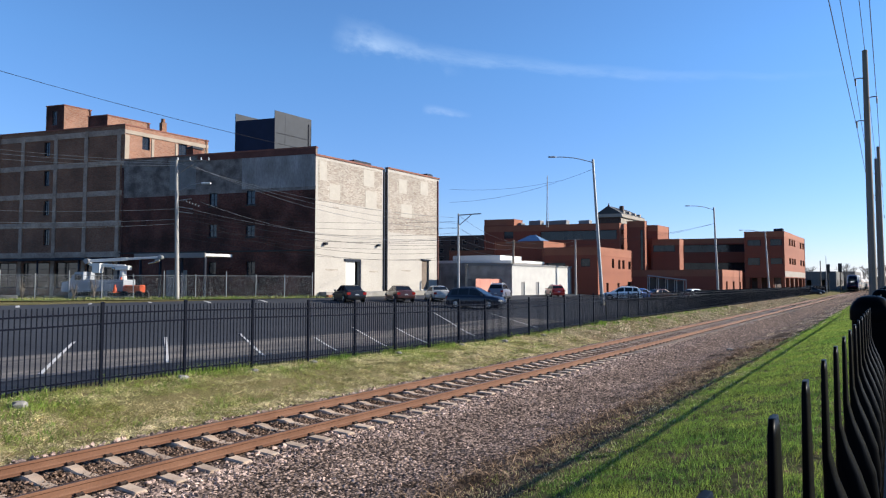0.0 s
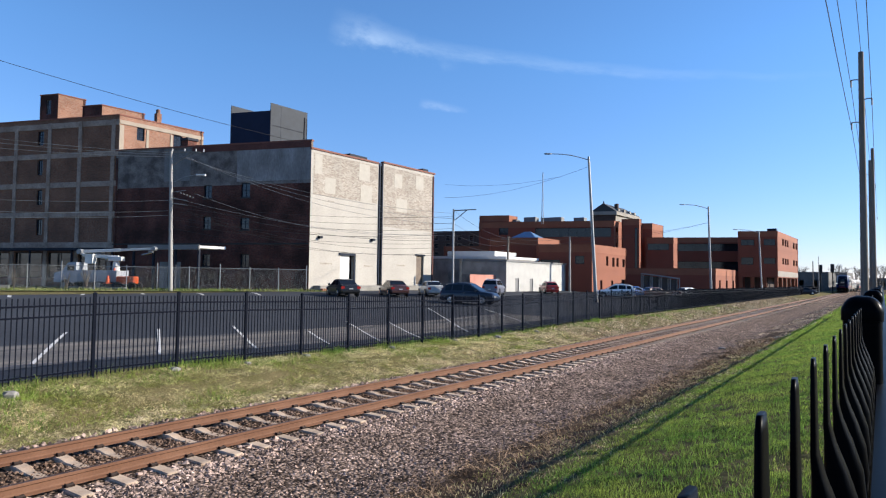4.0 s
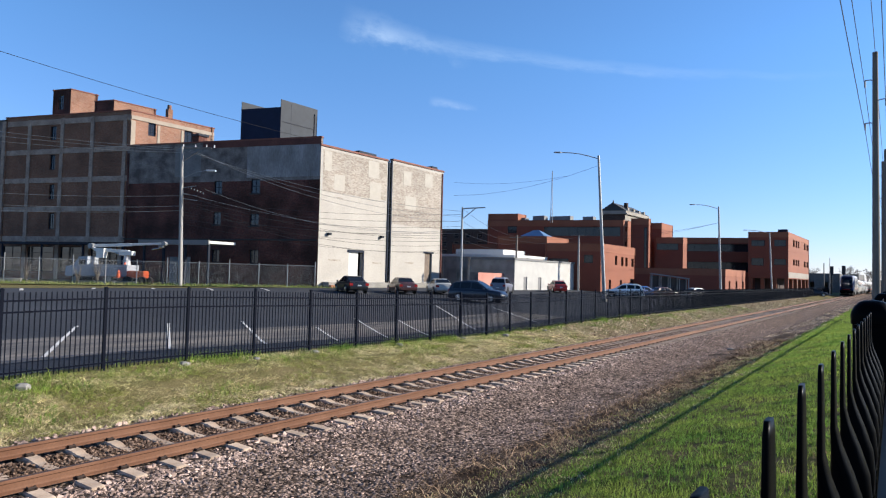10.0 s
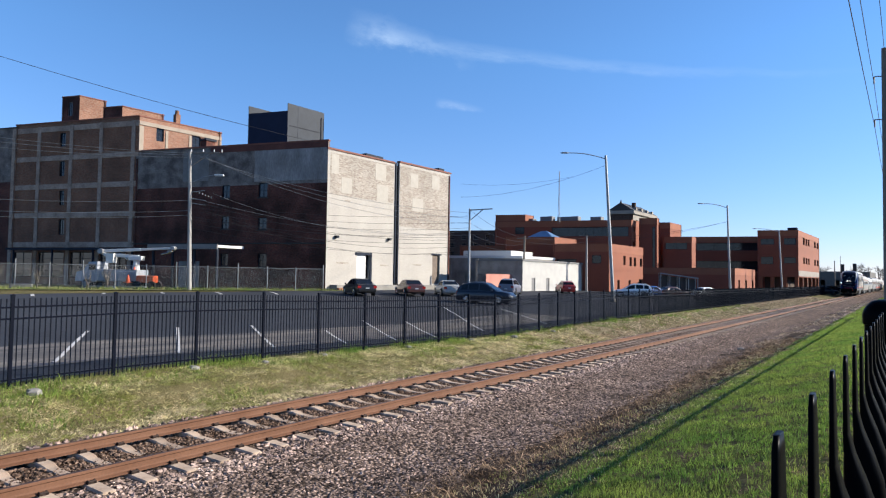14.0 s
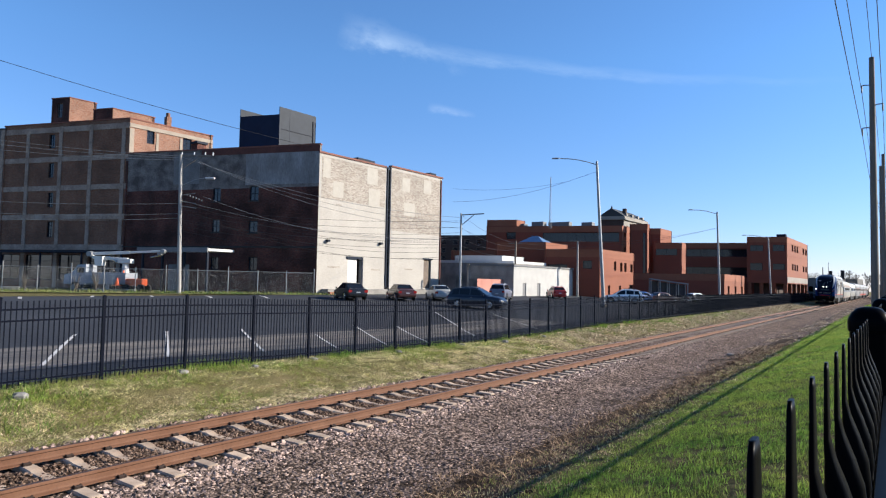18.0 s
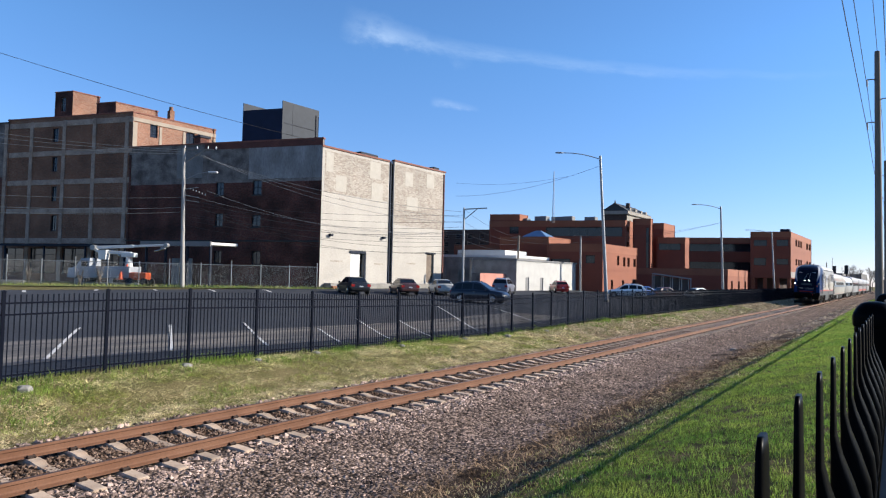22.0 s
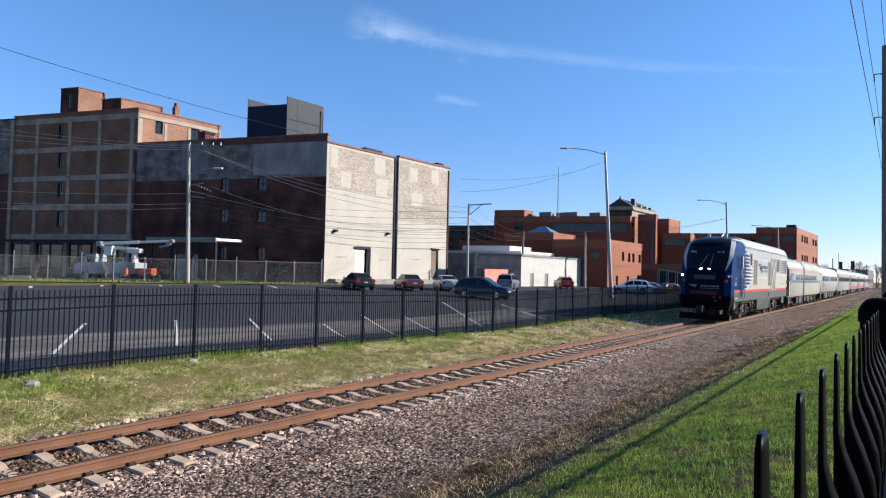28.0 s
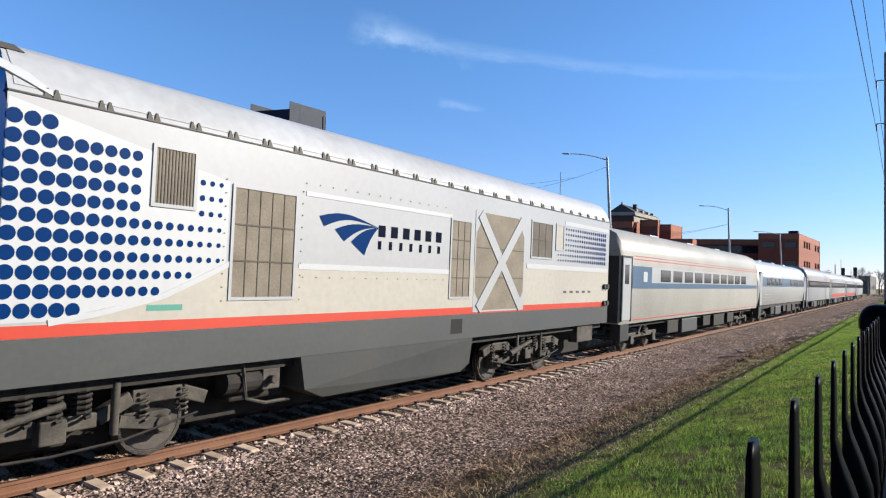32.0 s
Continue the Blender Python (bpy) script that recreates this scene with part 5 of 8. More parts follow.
gt = Block("white_roof_shed", -36.4, 76.6, 7.0, 6, 4.5, 7.0, "white flat-roofed shed top")
for sd in "LRBF":
    gt.wall(sd, M_WHITE, thick=0.2)
gt.roof(M_WHITE, 6.9, 0.22)
ws = Block("white_workshop", -29.35, 67.19, 6.0, 16.4, 0.8, 5.2, "low whitewashed workshop with two narrow doors")
WD = [(2.2, 3.1, 1.2, 3.1), (5.9, 6.8, 1.2, 3.1)]
ws.wall("R", M_WASH, WD)
for h in WD:
    ws.on("R", Mesh().box(h[0], h[1], 0.1, 0.15, h[2], h[3]), "door", M_GREYSHEET, "grey steel door")
ws.wall("L", M_BLOCK)
ws.wall("B", M_BLOCK)
ws.wall("F", M_BLOCK)
ws.roof(M_WHITE, 5.0, 0.36)
ws.coping("LRBF", M_GREYSHEET, over=0.1, h=0.22)
pk_w = Block("pink_wall", -30.78, 60.87, 1.0, 6.0, 0.9, 3.5, "salmon-pink low brick wall", "wall")
pk_w.wall("R", mat("salmon_paint", (0.431, 0.2, 0.154), 0.85, vary=0.2, scale=0.7, fine=10, col2=(0.346, 0.146, 0.108)), thick=0.3)
pk_w.wall("L", M_GREYP, thick=0.3)
# ================= the train: its own space has z = 0 on the rail heads, y = 0 where the red stripe begins, +y towards its tail =================
M_BLUE = mat("deep_blue_paint", (0.001, 0.02, 0.086), 0.35, vary=0.08, scale=0.8, fine=14, bump=0.02, coat=0.0, spec=0.05)
M_NAVY = mat("navy_blue_paint", (0.0012, 0.003, 0.013), 0.4, vary=0.1, scale=0.8, fine=14, bump=0.02, spec=0.04)
M_SILVER = mat("light_grey_paint", (0.27, 0.272, 0.272), 0.42, 0.0, vary=0.06, scale=0.5, fine=8, bump=0.03, coat=0.15)
M_CREAMP = mat("cream_grey_paint", (0.3, 0.278, 0.232), 0.5, 0.0, vary=0.1, scale=0.5, fine=8, bump=0.03)
M_COACH = mat("weathered_cream_coach", (0.235, 0.222, 0.192), 0.5, 0.0, vary=0.14, scale=0.5, fine=8, bump=0.03, col2=(0.2, 0.188, 0.16))
M_COACHG = mat("weathered_grey_coach", (0.21, 0.212, 0.212), 0.45, 0.1, vary=0.14, scale=0.5, fine=8, bump=0.03)
M_TWHITE = mat("train_white", (0.34, 0.345, 0.345), 0.45, vary=0.04, scale=1, fine=10, bump=0.02)
M_SKIRT = mat("dark_grey_skirt", (0.036, 0.039, 0.038), 0.5, vary=0.15, scale=0.6, fine=10, bump=0.03, col2=(0.044, 0.045, 0.042))
M_RED = mat("red_stripe", (0.37, 0.032, 0.013), 0.45, vary=0.06, scale=1, fine=10, bump=0)
M_DULLRED = mat("dull_red_stripe", (0.15, 0.012, 0.008), 0.6, vary=0.2, scale=1, fine=10, bump=0, spec=0.1)
M_ROOFS = mat("silver_roof_paint", (0.33, 0.335, 0.34), 0.42, 0.1, vary=0.12, scale=0.4, fine=6, bump=0.03, col2=(0.27, 0.27, 0.268))
M_GRILLE = mat("dusty_grille", (0.152, 0.126, 0.092), 0.75, vary=0.25, scale=2, fine=30, bump=0.1, col2=(0.112, 0.092, 0.0656))
M_GRILLED = mat("dark_grille", (0.072, 0.06, 0.044), 0.75, vary=0.25, scale=2, fine=30, bump=0.1)
M_UNDER = mat("underframe_dark", (0.011, 0.0095, 0.008), 0.85, 0.1, vary=0.35, scale=3, fine=25, bump=0.2, col2=(0.022, 0.018, 0.014))
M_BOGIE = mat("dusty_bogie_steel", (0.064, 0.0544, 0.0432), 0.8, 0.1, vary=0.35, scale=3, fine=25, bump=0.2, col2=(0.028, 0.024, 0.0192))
M_WHEEL = mat("worn_wheel_steel", (0.0984, 0.0864, 0.0739), 0.5, 0.6, vary=0.3, scale=4, fine=40, bump=0.1)
M_TREAD = mat("bright_wheel_tread", (0.423, 0.416, 0.4), 0.25, 1.0, vary=0.1, scale=6, bump=0)
M_SCREEN = mat("windscreen_glass", (0.001, 0.003, 0.01), 0.06, vary=0.3, scale=0.9, bump=0, spec=0.2)
M_STEEL2 = mat("ribbed_stainless", (0.36, 0.355, 0.345), 0.38, 0.45, vary=0.12, scale=1, fine=10, bump=0.05, stretch=(1, 0.1, 1))
M_CARBLUE = mat("car_band_blue", (0.036, 0.075, 0.125), 0.45, vary=0.15, scale=1, fine=9, bump=0)
M_TINT = mat("tinted_car_window", (0.027, 0.0347, 0.0423), 0.1, vary=0.2, scale=0.4, bump=0, spec=0.5)
M_APRON = mat("black_apron_paint", (0.0015, 0.0015, 0.0018), 0.6, vary=0.3, scale=2, fine=20, bump=0.05, spec=0.05)
M_HEADL = glow("headlight_lit", (1.0, 0.97, 0.9), 5.0)
M_DITCH = glow("ditch_light_lit", (1.0, 0.98, 0.95), 4.0)
M_REDLENS = mat("red_lens", (0.231, 0.0154, 0.0154), 0.2, vary=0.1, bump=0)

SECT = [(1.5, 1.3), (1.5, 4.66), (1.47, 4.74), (1.35, 4.99), (1.17, 5.2), (0.85, 5.34), (0.3, 5.39)]


def lerp_row(table, z):
    for a, b in zip(table, table[1:]):
        if z <= b[0]:
            k = max(0.0, (z - a[0]) / (b[0] - a[0]))
            return [p + (q - p) * k for p, q in zip(a, b)]
    return list(table[-1])


# nose: height, half width, y of the middle, y of the side edge
NOSE = [(0.95, 1.4, -0.9, -0.56), (1.35, 1.43, -0.98, -0.64), (1.9, 1.44, -1.01, -0.67), (2.5, 1.44, -0.98, -0.65), (2.9, 1.44, -0.92, -0.6), (3.1, 1.44, -0.87, -0.56), (3.2, 1.44, -0.84, -0.53), (3.5, 1.43, -0.73, -0.42), (4.0, 1.42, -0.53, -0.14),
        (4.5, 1.38, -0.27, 0.26), (4.8, 1.35, -0.02, 0.62), (4.97, 1.25, 0.3, 0.96), (5.1, 1.1, 0.72, 1.36), (5.18, 0.9, 1.15, 1.78), (5.25, 0.5, 1.75, 2.25)]


SHIELD = [(2.9, 3.6), (3.1, 3.5), (3.3, 3.2), (3.6, 2.8)]      # height, how late the front curves back


def mask_edge(z):
    """Where the dark front ends, across the nose."""
    return lerp_row([(2.9, 0.77), (3.1, 0.77), (3.5, 0.81), (4.0, 0.86), (4.5, 0.87)], z)[1]


def nose_point(u, z, off=0.0):
    """u from -1 to 1 across the front."""
    _, w, ym, ys = lerp_row(NOSE, z)
    y = ym + (ys - ym) * abs(u) ** lerp_row(SHIELD, z)[1]
    n = Vector((u ** 3 * 0.8, -1.0, 0.15)).normalized()
    return Vector((u * w, y, z)) + n * off


def nose_patch(u0, u1, zs, off, nu=8):
    """A thin plate on the nose; u0 and u1 may be functions of the height."""
    b = Mesh()
    rows = []
    for z in zs:
        a = u0(z) if callable(u0) else u0
        c = u1(z) if callable(u1) else u1
        rows.append([a + (c - a) * i / nu for i in range(nu + 1)])
    n = nu + 1
    vs = [tuple(nose_point(u, z, off)) for r, z in zip(rows, zs) for u in r] + [tuple(nose_point(u, z, 0.0)) for r, z in zip(rows, zs) for u in r]
    k = len(zs) * n
    fs = [(j * n + i, j * n + i + 1, (j + 1) * n + i + 1, (j + 1) * n + i) for j in range(len(zs) - 1) for i in range(nu)]
    for j in range(len(zs) - 1):
        fs += [(j * n, (j + 1) * n, k + (j + 1) * n, k + j * n), (j * n + nu, k + j * n + nu, k + (j + 1) * n + nu, (j + 1) * n + nu)]
    for i in range(nu):
        fs += [(i, k + i, k + i + 1, i + 1), ((len(zs) - 1) * n + i, (len(zs) - 1) * n + i + 1, k + (len(zs) - 1) * n + i + 1, k + (len(zs) - 1) * n + i)]
    return b.add(vs, fs)


def side_plate(y0, y1, z0, z1, x=1.5, t=0.006):
    return Mesh().box(x, x + t, y0, y1, z0, z1)


def disc_field(dots, x, t=0.004, n=14):
    b = Mesh()
    for y, z, r in dots:
        ring = [(math.cos(2 * math.pi * i / n) * r, math.sin(2 * math.pi * i / n) * r) for i in range(n)]
        b.add([(x + t, y + p, z + q) for p, q in ring] + [(x, y + p, z + q) for p, q in ring],
              [tuple(range(n))] + [(i, n + i, n + (i + 1) % n, (i + 1) % n) for i in range(n)])
    return b


def lettering(name, text, size, m, material, parent):
    cu = bpy.data.curves.new(name, "FONT")
    cu.body, cu.size, cu.extrude, cu.offset = text, size, 0.002, 0.004
    tmp = bpy.data.objects.new(name, cu)
    me = bpy.data.meshes.new_from_object(tmp)
    bpy.data.objects.remove(tmp)
    me.materials.clear()
    me.materials.append(material)
    ob = new(name, me)
    ob.parent = parent
    ob.matrix_basis = m
    return ob


SIDE_TEXT = Matrix(((0, 0, 1, 0), (1, 0, 0, 0), (0, 1, 0, 0), (0, 0, 0, 1)))      # text runs along +y, upright, facing +x


def wheelset(parent, y, r=0.5):
    o = part("wheelset", Mesh().tube((-0.72, 0, 0), (0.72, 0, 0), 0.09, n=12), M_WHEEL, parent, "steel axle with two wheels", smooth=True)
    o.location = (0, y, r)
    n = 32
    for s in (-1, 1):
        b, x0 = Mesh(), s * 0.72
        b.tube((x0, 0, 0), (x0 + s * 0.035, 0, 0), r + 0.025, r + 0.02, 32)
        b.tube((x0 + s * 0.035, 0, 0), (x0 + s * 0.13, 0, 0), r, r - 0.006, 32)
        b.tube((x0 + s * 0.13, 0, 0), (x0 + s * 0.14, 0, 0), r * 0.86, r * 0.84, 32)
        b.tube((x0 + s * 0.14, 0, 0), (x0 + s * 0.2, 0, 0), 0.13, 0.11, 16)
        part("wheel", b, M_WHEEL, o, "worn steel wheel", smooth=True)
        v = [(s * 0.8585, math.cos(2 * math.pi * i / n) * q, math.sin(2 * math.pi * i / n) * q) for q in (r - 0.006, r * 0.88) for i in range(n)]
        v += [(s * 0.853, y_, z_) for _, y_, z_ in v[:n]]
        f = [(i, (i + 1) % n, n + (i + 1) % n, n + i) if s > 0 else (i, n + i, n + (i + 1) % n, (i + 1) % n) for i in range(n)]
        f += [(i, 2 * n + i, 2 * n + (i + 1) % n, (i + 1) % n) for i in range(n)]
        part("wheel_rim", Mesh().add(v, f), M_TREAD, o, "polished rim")
    WHEELS.append((o, y, r))
    return o


WHEELS = []


def spring(b, x, y, z0, z1, r, turns=5, wire=0.018):
    pts = [(x + r * math.cos(a * 0.785), y + r * math.sin(a * 0.785), z0 + (z1 - z0) * a / (turns * 8)) for a in range(turns * 8 + 1)]
    return b.path(pts, wire, 5)


def loco_bogie(parent, y0, y1):
    """Frame, springs, dampers, axle boxes and brake gear of one bogie with axles at y0 and y1."""
    ym = (y0 + y1) / 2
    for s in (-1, 1):
        x = s * 1.08
        b = Mesh()
        prof = [(y0 - 0.7, 0.78), (y0 - 0.3, 0.92), (y0 + 0.45, 0.92), (ym - 0.6, 0.7), (ym + 0.6, 0.7), (y1 - 0.45, 0.92), (y1 + 0.3, 0.92), (y1 + 0.7, 0.78)]
        for (ya, za), (yb, zb) in zip(prof, prof[1:]):
            b.beam((x, ya, za), (x, yb, zb), 0.16, 0.2)
        part("bogie_frame", b, M_BOGIE, parent, "dusty cast bogie frame", bevel=0.02)
        for yy in (y0, y1):
            part("axle_box", Mesh().box(x - 0.12 * s - 0.1, x - 0.12 * s + 0.14, yy - 0.17, yy + 0.17, 0.34, 0.68).tube((x, yy, 0.5), (x + s * 0.13, yy, 0.5), 0.13, 0.11, 14), M_BOGIE, parent, bevel=0.015)
            arm = yy + (0.62 if yy == y0 else -0.62)
            part("swing_arm", Mesh().beam((x + s * 0.04, yy, 0.5), (x + s * 0.04, arm, 0.62), 0.1, 0.16), M_BOGIE, parent, bevel=0.01)
            for dy in (-0.3, 0.3):
                part("spring", spring(Mesh(), x + s * 0.06, yy + dy, 0.6, 0.98, 0.085), M_BOGIE, parent)
        for dy in (-0.35, 0.0, 0.35):
            part("spring", spring(Mesh(), x + s * 0.12, ym + dy, 0.78, 1.2, 0.11, 6, 0.024), M_UNDER, parent)
        part("damper", Mesh().tube((x + s * 0.22, ym - 1.05, 0.72), (x + s * 0.22, ym - 0.55, 0.84), 0.075, n=12).tube((x + s * 0.22, ym - 0.55, 0.84), (x + s * 0.22, ym + 0.1, 0.98), 0.05, n=12), M_BOGIE, parent, "tan yaw damper", smooth=True)
        part("damper", Mesh().tube((x + s * 0.2, y1 - 0.75, 0.5), (x + s * 0.2, y1 - 0.75, 1.2), 0.055, n=12), M_BOGIE, parent, "upright damper", smooth=True)
        part("damper", Mesh().tube((x + s * 0.2, y0 + 0.75, 0.5), (x + s * 0.2, y0 + 0.75, 1.2), 0.055, n=12), M_BOGIE, parent, "upright damper", smooth=True)
        part("bracket", Mesh().box(x, x + s * 0.2, ym - 0.16, ym + 0.16, 0.5, 0.8), M_BOGIE, parent, bevel=0.02)
        part("brake_pipe", Mesh().path([(x + s * 0.16, y0 - 0.5, 0.6), (x + s * 0.18, y0 + 0.6, 0.4), (x + s * 0.18, ym, 0.36), (x + s * 0.18, y1 - 0.6, 0.4), (x + s * 0.16, y1 + 0.5, 0.6)], 0.018, 6), M_UNDER, parent)
        part("sand_pipe", Mesh().path([(s * 0.9, y0 - 0.6, 1.15), (s * 0.86, y0 - 0.62, 0.5), (s * 0.8, y0 - 0.5, 0.12)], 0.022, 6), M_UNDER, parent)
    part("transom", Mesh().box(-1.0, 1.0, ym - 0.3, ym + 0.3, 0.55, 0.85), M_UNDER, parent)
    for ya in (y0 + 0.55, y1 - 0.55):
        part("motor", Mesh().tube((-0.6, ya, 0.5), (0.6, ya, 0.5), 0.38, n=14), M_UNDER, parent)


def grille(parent, y0, y1, z0, z1, bars_v, bars_h, label, m=None, recess=True):
    """A framed louvre on the near side."""
    fr = Mesh()
    x, t = 1.5, 0.02
    fr.box(x, x + t, y0 - 0.05, y0, z0 - 0.05, z1 + 0.05).box(x, x + t, y1, y1 + 0.05, z0 - 0.05, z1 + 0.05).box(x, x + t, y0, y1, z1, z1 + 0.05).box(x, x + t, y0, y1, z0 - 0.05, z0)
    g = part("grille", fr, M_SILVER, parent, label)
    part("mesh_panel", Mesh().box(x, x + 0.006, y0, y1, z0, z1), m or M_GRILLE, g)
    for i in range(1, bars_v):
        y = y0 + (y1 - y0) * i / bars_v
        part("bar", Mesh().box(x + 0.006, x + 0.014, y - 0.008, y + 0.008, z0, z1), M_GRILLED, g)
    for i in range(1, bars_h):
        z = z0 + (z1 - z0) * i / bars_h
        part("bar", Mesh().box(x + 0.006, x + 0.017, y0, y1, z - 0.012, z + 0.012), M_GRILLED, g)
    return g


def build_loco():
    lo = thing("locomotive", label="blue, white and grey diesel passenger locomotive with a sloping nose", category="locomotive")
    # long body behind the cab
    full = [(x, z) for x, z in SECT] + [(-x, z) for x, z in reversed(SECT)]
    b = Mesh().loft([[(x, y, z) for x, z in full] for y in (2.83, 8.8, 14.8, 20.9)])
    part("body", b, M_SILVER, lo, "light grey body", outward=True, smooth=True, angle=20)
    roof_pts = SECT[2:]
    full_r = [(x, z + 0.008) for x, z in roof_pts] + [(-x, z + 0.008) for x, z in reversed(roof_pts)]
    b = Mesh().loft([[(x * 1.004, y, z) for x, z in full_r] for y in (2.9, 8.8, 14.8, 20.9)])
    part("roof", b, M_ROOFS, lo, "silver grey roof", outward=True, smooth=True, angle=30)
    # nose and cab shell
    rings = []
    for row in NOSE[1:]:
        z = row[0]
        W = 1.5 if z <= 4.66 else lerp_row([(zz, xx) for xx, zz in SECT], z)[1]
        back = min(2.7, -0.08 if z < 3.15 else row[3] + (lerp_row([(3.2, 0.55), (3.5, 0.8), (4.0, 0.95), (4.5, 1.1), (4.8, 0.9), (5.3, 0.5)], z)[1]))
        ring = [(-W, 2.84, z), (-W, back, z)]
        ring += [tuple(nose_point(-1 + 2 * i / 20, z)) for i in range(21)]
        ring += [(W, back, z), (W, 2.84, z)]
        rings.append(ring)
    part("cab", Mesh().loft(rings), M_BLUE, lo, "deep blue sloping cab and nose", outward=True, smooth=True, angle=38)
    zz = [3.2, 3.5, 4.0, 4.5, 4.62]
    part("windscreen", nose_patch(lambda z: 0.03 - mask_edge(z), lambda z: mask_edge(z) - 0.03, zz, 0.02, 20), M_SCREEN, lo, "wide black sloping windscreen")
    part("nose_mask", nose_patch(lambda z: -mask_edge(z), mask_edge, [1.66, 2.05, 2.5, 2.9, 3.15, 3.5, 4.0, 4.5, 4.66], 0.008, 20), M_NAVY, lo, "dark navy nose front")
    part("roof_visor", nose_patch(-0.86, 0.86, [4.67, 4.8, 4.97, 5.1, 5.18], 0.01, 20), M_NAVY, lo, "dark navy brow over the windscreen")
    for s in (-1, 1):
        e = lambda z: s * mask_edge(z)
        f = lambda z: s * (mask_edge(z) + 0.01 + 0.14 * min(1.0, max(0.0, (z - 3.1) / 0.7)))
        part("pillar_stripe", nose_patch(e, f, [3.1, 3.15, 3.5, 4.0, 4.5, 4.8, 4.97, 5.1], 0.016, 5), M_TWHITE, lo, "white diagonal pillar stripe")
        # brow stripe on to the roof line
        band = Mesh()
        edge = [((1.24, 0.95, 5.0), (1.02, 0.95, 5.11)), ((1.325, 1.41, 5.0), (1.18, 1.41, 5.12)), ((1.325, 1.9, 5.0), (1.21, 1.9, 5.135)), ((1.34, 2.4, 4.98), (1.23, 2.4, 5.11)),
                ((1.4, 2.8, 4.9), (1.3, 2.8, 5.03)), ((1.46, 3.05, 4.79), (1.38, 3.05, 4.93)), ((1.5, 3.3, 4.68), (1.48, 3.3, 4.74))]
        nx, nz = 0.75, 0.66
        band.loft([[(s * (x + nx * d), y, z + nz * d) for (x, y, z), d in ((lo_, 0.02), (up_, 0.02), (up_, -0.05), (lo_, -0.05))] for lo_, up_ in edge])
        part("roof_stripe", band, M_TWHITE, lo, "white stripe that sweeps over the cab side", outward=True)
    part("wiper", Mesh().path([tuple(nose_point(-0.2, 3.4, 0.05)), tuple(nose_point(0.1, 4.12, 0.05))], 0.016, 6), M_GALV, lo)
    part("wiper", Mesh().path([tuple(nose_point(0.2, 3.4, 0.05)), tuple(nose_point(0.27, 4.08, 0.05))], 0.016, 6), M_GALV, lo)
    for u, z in ((-0.165, 3.2), (0.165, 3.2)):
        p = nose_point(u, z)
        h = part("headlight", Mesh().tube(p + Vector((0, 0.12, 0)), p + Vector((0, -0.1, 0)), 0.105, 0.105, 16, caps=False), M_GALV, lo, "round lit headlight")
        part("lens", Mesh().tube(p + Vector((0, -0.015, 0)), p + Vector((0, -0.022, 0)), 0.068, 0.068, 16), M_HEADL, h)
    for s in (-1, 1):
        p = nose_point(s * 0.91, 2.79, 0.04)
        h = part("ditch_light", Mesh().tube(p + Vector((0, 0.2, 0)), p + Vector((0, -0.035, 0)), 0.13, 0.12, 16), M_BLACK, lo, "round black-rimmed side lamp")
        part("lens", Mesh().tube(p + Vector((0, -0.035, 0)), p + Vector((0, -0.045, 0)), 0.07, 0.065, 16), M_DITCH if s < 0 else M_CHROME, h)
        p = nose_point(s * 0.815, 2.5, 0.02)
        h = part("marker_light", Mesh().tube(p + Vector((0, 0.12, 0)), p + Vector((0, -0.03, 0)), 0.11, 0.1, 16), M_BLACK, lo, "round red marker lamp")
        part("lens", Mesh().tube(p + Vector((0, -0.03, 0)), p + Vector((0, -0.04, 0)), 0.075, 0.07, 16), M_REDLENS, h)
    part("sign_box", nose_patch(-0.42, 0.42, [2.6, 2.72, 2.84], 0.02, 10), mat("sign_glass", (0.004, 0.007, 0.005), 0.3, vary=0.1, bump=0), lo, "dark destination display")
    # emblem and words on the nose as plain shapes
    for k in range(3):
        part("nose_emblem", nose_patch(lambda z: -0.66 + 0.13 * k + (2.26 - z) * (1.7 - 0.6 * k), lambda z: -0.55 + 0.13 * k + (2.26 - z) * (1.15 - 0.65 * k), [2.1, 2.14, 2.18, 2.22, 2.26], 0.013, 2), M_GREYSHEET, lo)
    for k in range(6):
        part("nose_word_bar", nose_patch(-0.13 + 0.125 * k, -0.04 + 0.125 * k, [2.15, 2.23], 0.013, 2), M_GREYSHEET, lo)
    for k in range(7):
        part("nose_word_bar", nose_patch(-0.12 + 0.108 * k, -0.07 + 0.108 * k, [2.02, 2.08], 0.013, 2), M_GREYSHEET, lo)
    part("nose_stripe", nose_patch(-0.55, 0.5, [1.7, 1.77, 1.84], 0.012, 12), M_DULLRED, lo, "dull red stripe across the nose")
    # apron, coupler, plough
    rings = []
    for z, w, ym, ys in ((0.82, 1.3, -0.88, -0.66), (1.0, 1.37, -1.0, -0.78), (1.4, 1.46, -1.08, -0.76), (1.58, 1.46, -1.09, -0.76), (1.64, 1.455, -1.06, -0.73)):
        rings.append([(-w, -0.02, z)] + [(w * u, ym + (ys - ym) * abs(u) ** 2, z) for u in [-1 + i / 8 for i in range(17)]] + [(w + 0.045, -0.06, z)])
    part("apron", Mesh().loft(rings), M_APRON, lo, "black rounded front apron", outward=True, smooth=True, angle=40)
    part("coupler", Mesh().box(-0.11, 0.11, -1.7, -0.9, 0.74, 0.95).box(-0.2, 0.0, -1.86, -1.6, 0.66, 1.03).box(0.04, 0.16, -1.92, -1.62, 0.66, 1.03), M_UNDER, lo, "dusty knuckle coupler", bevel=0.03)
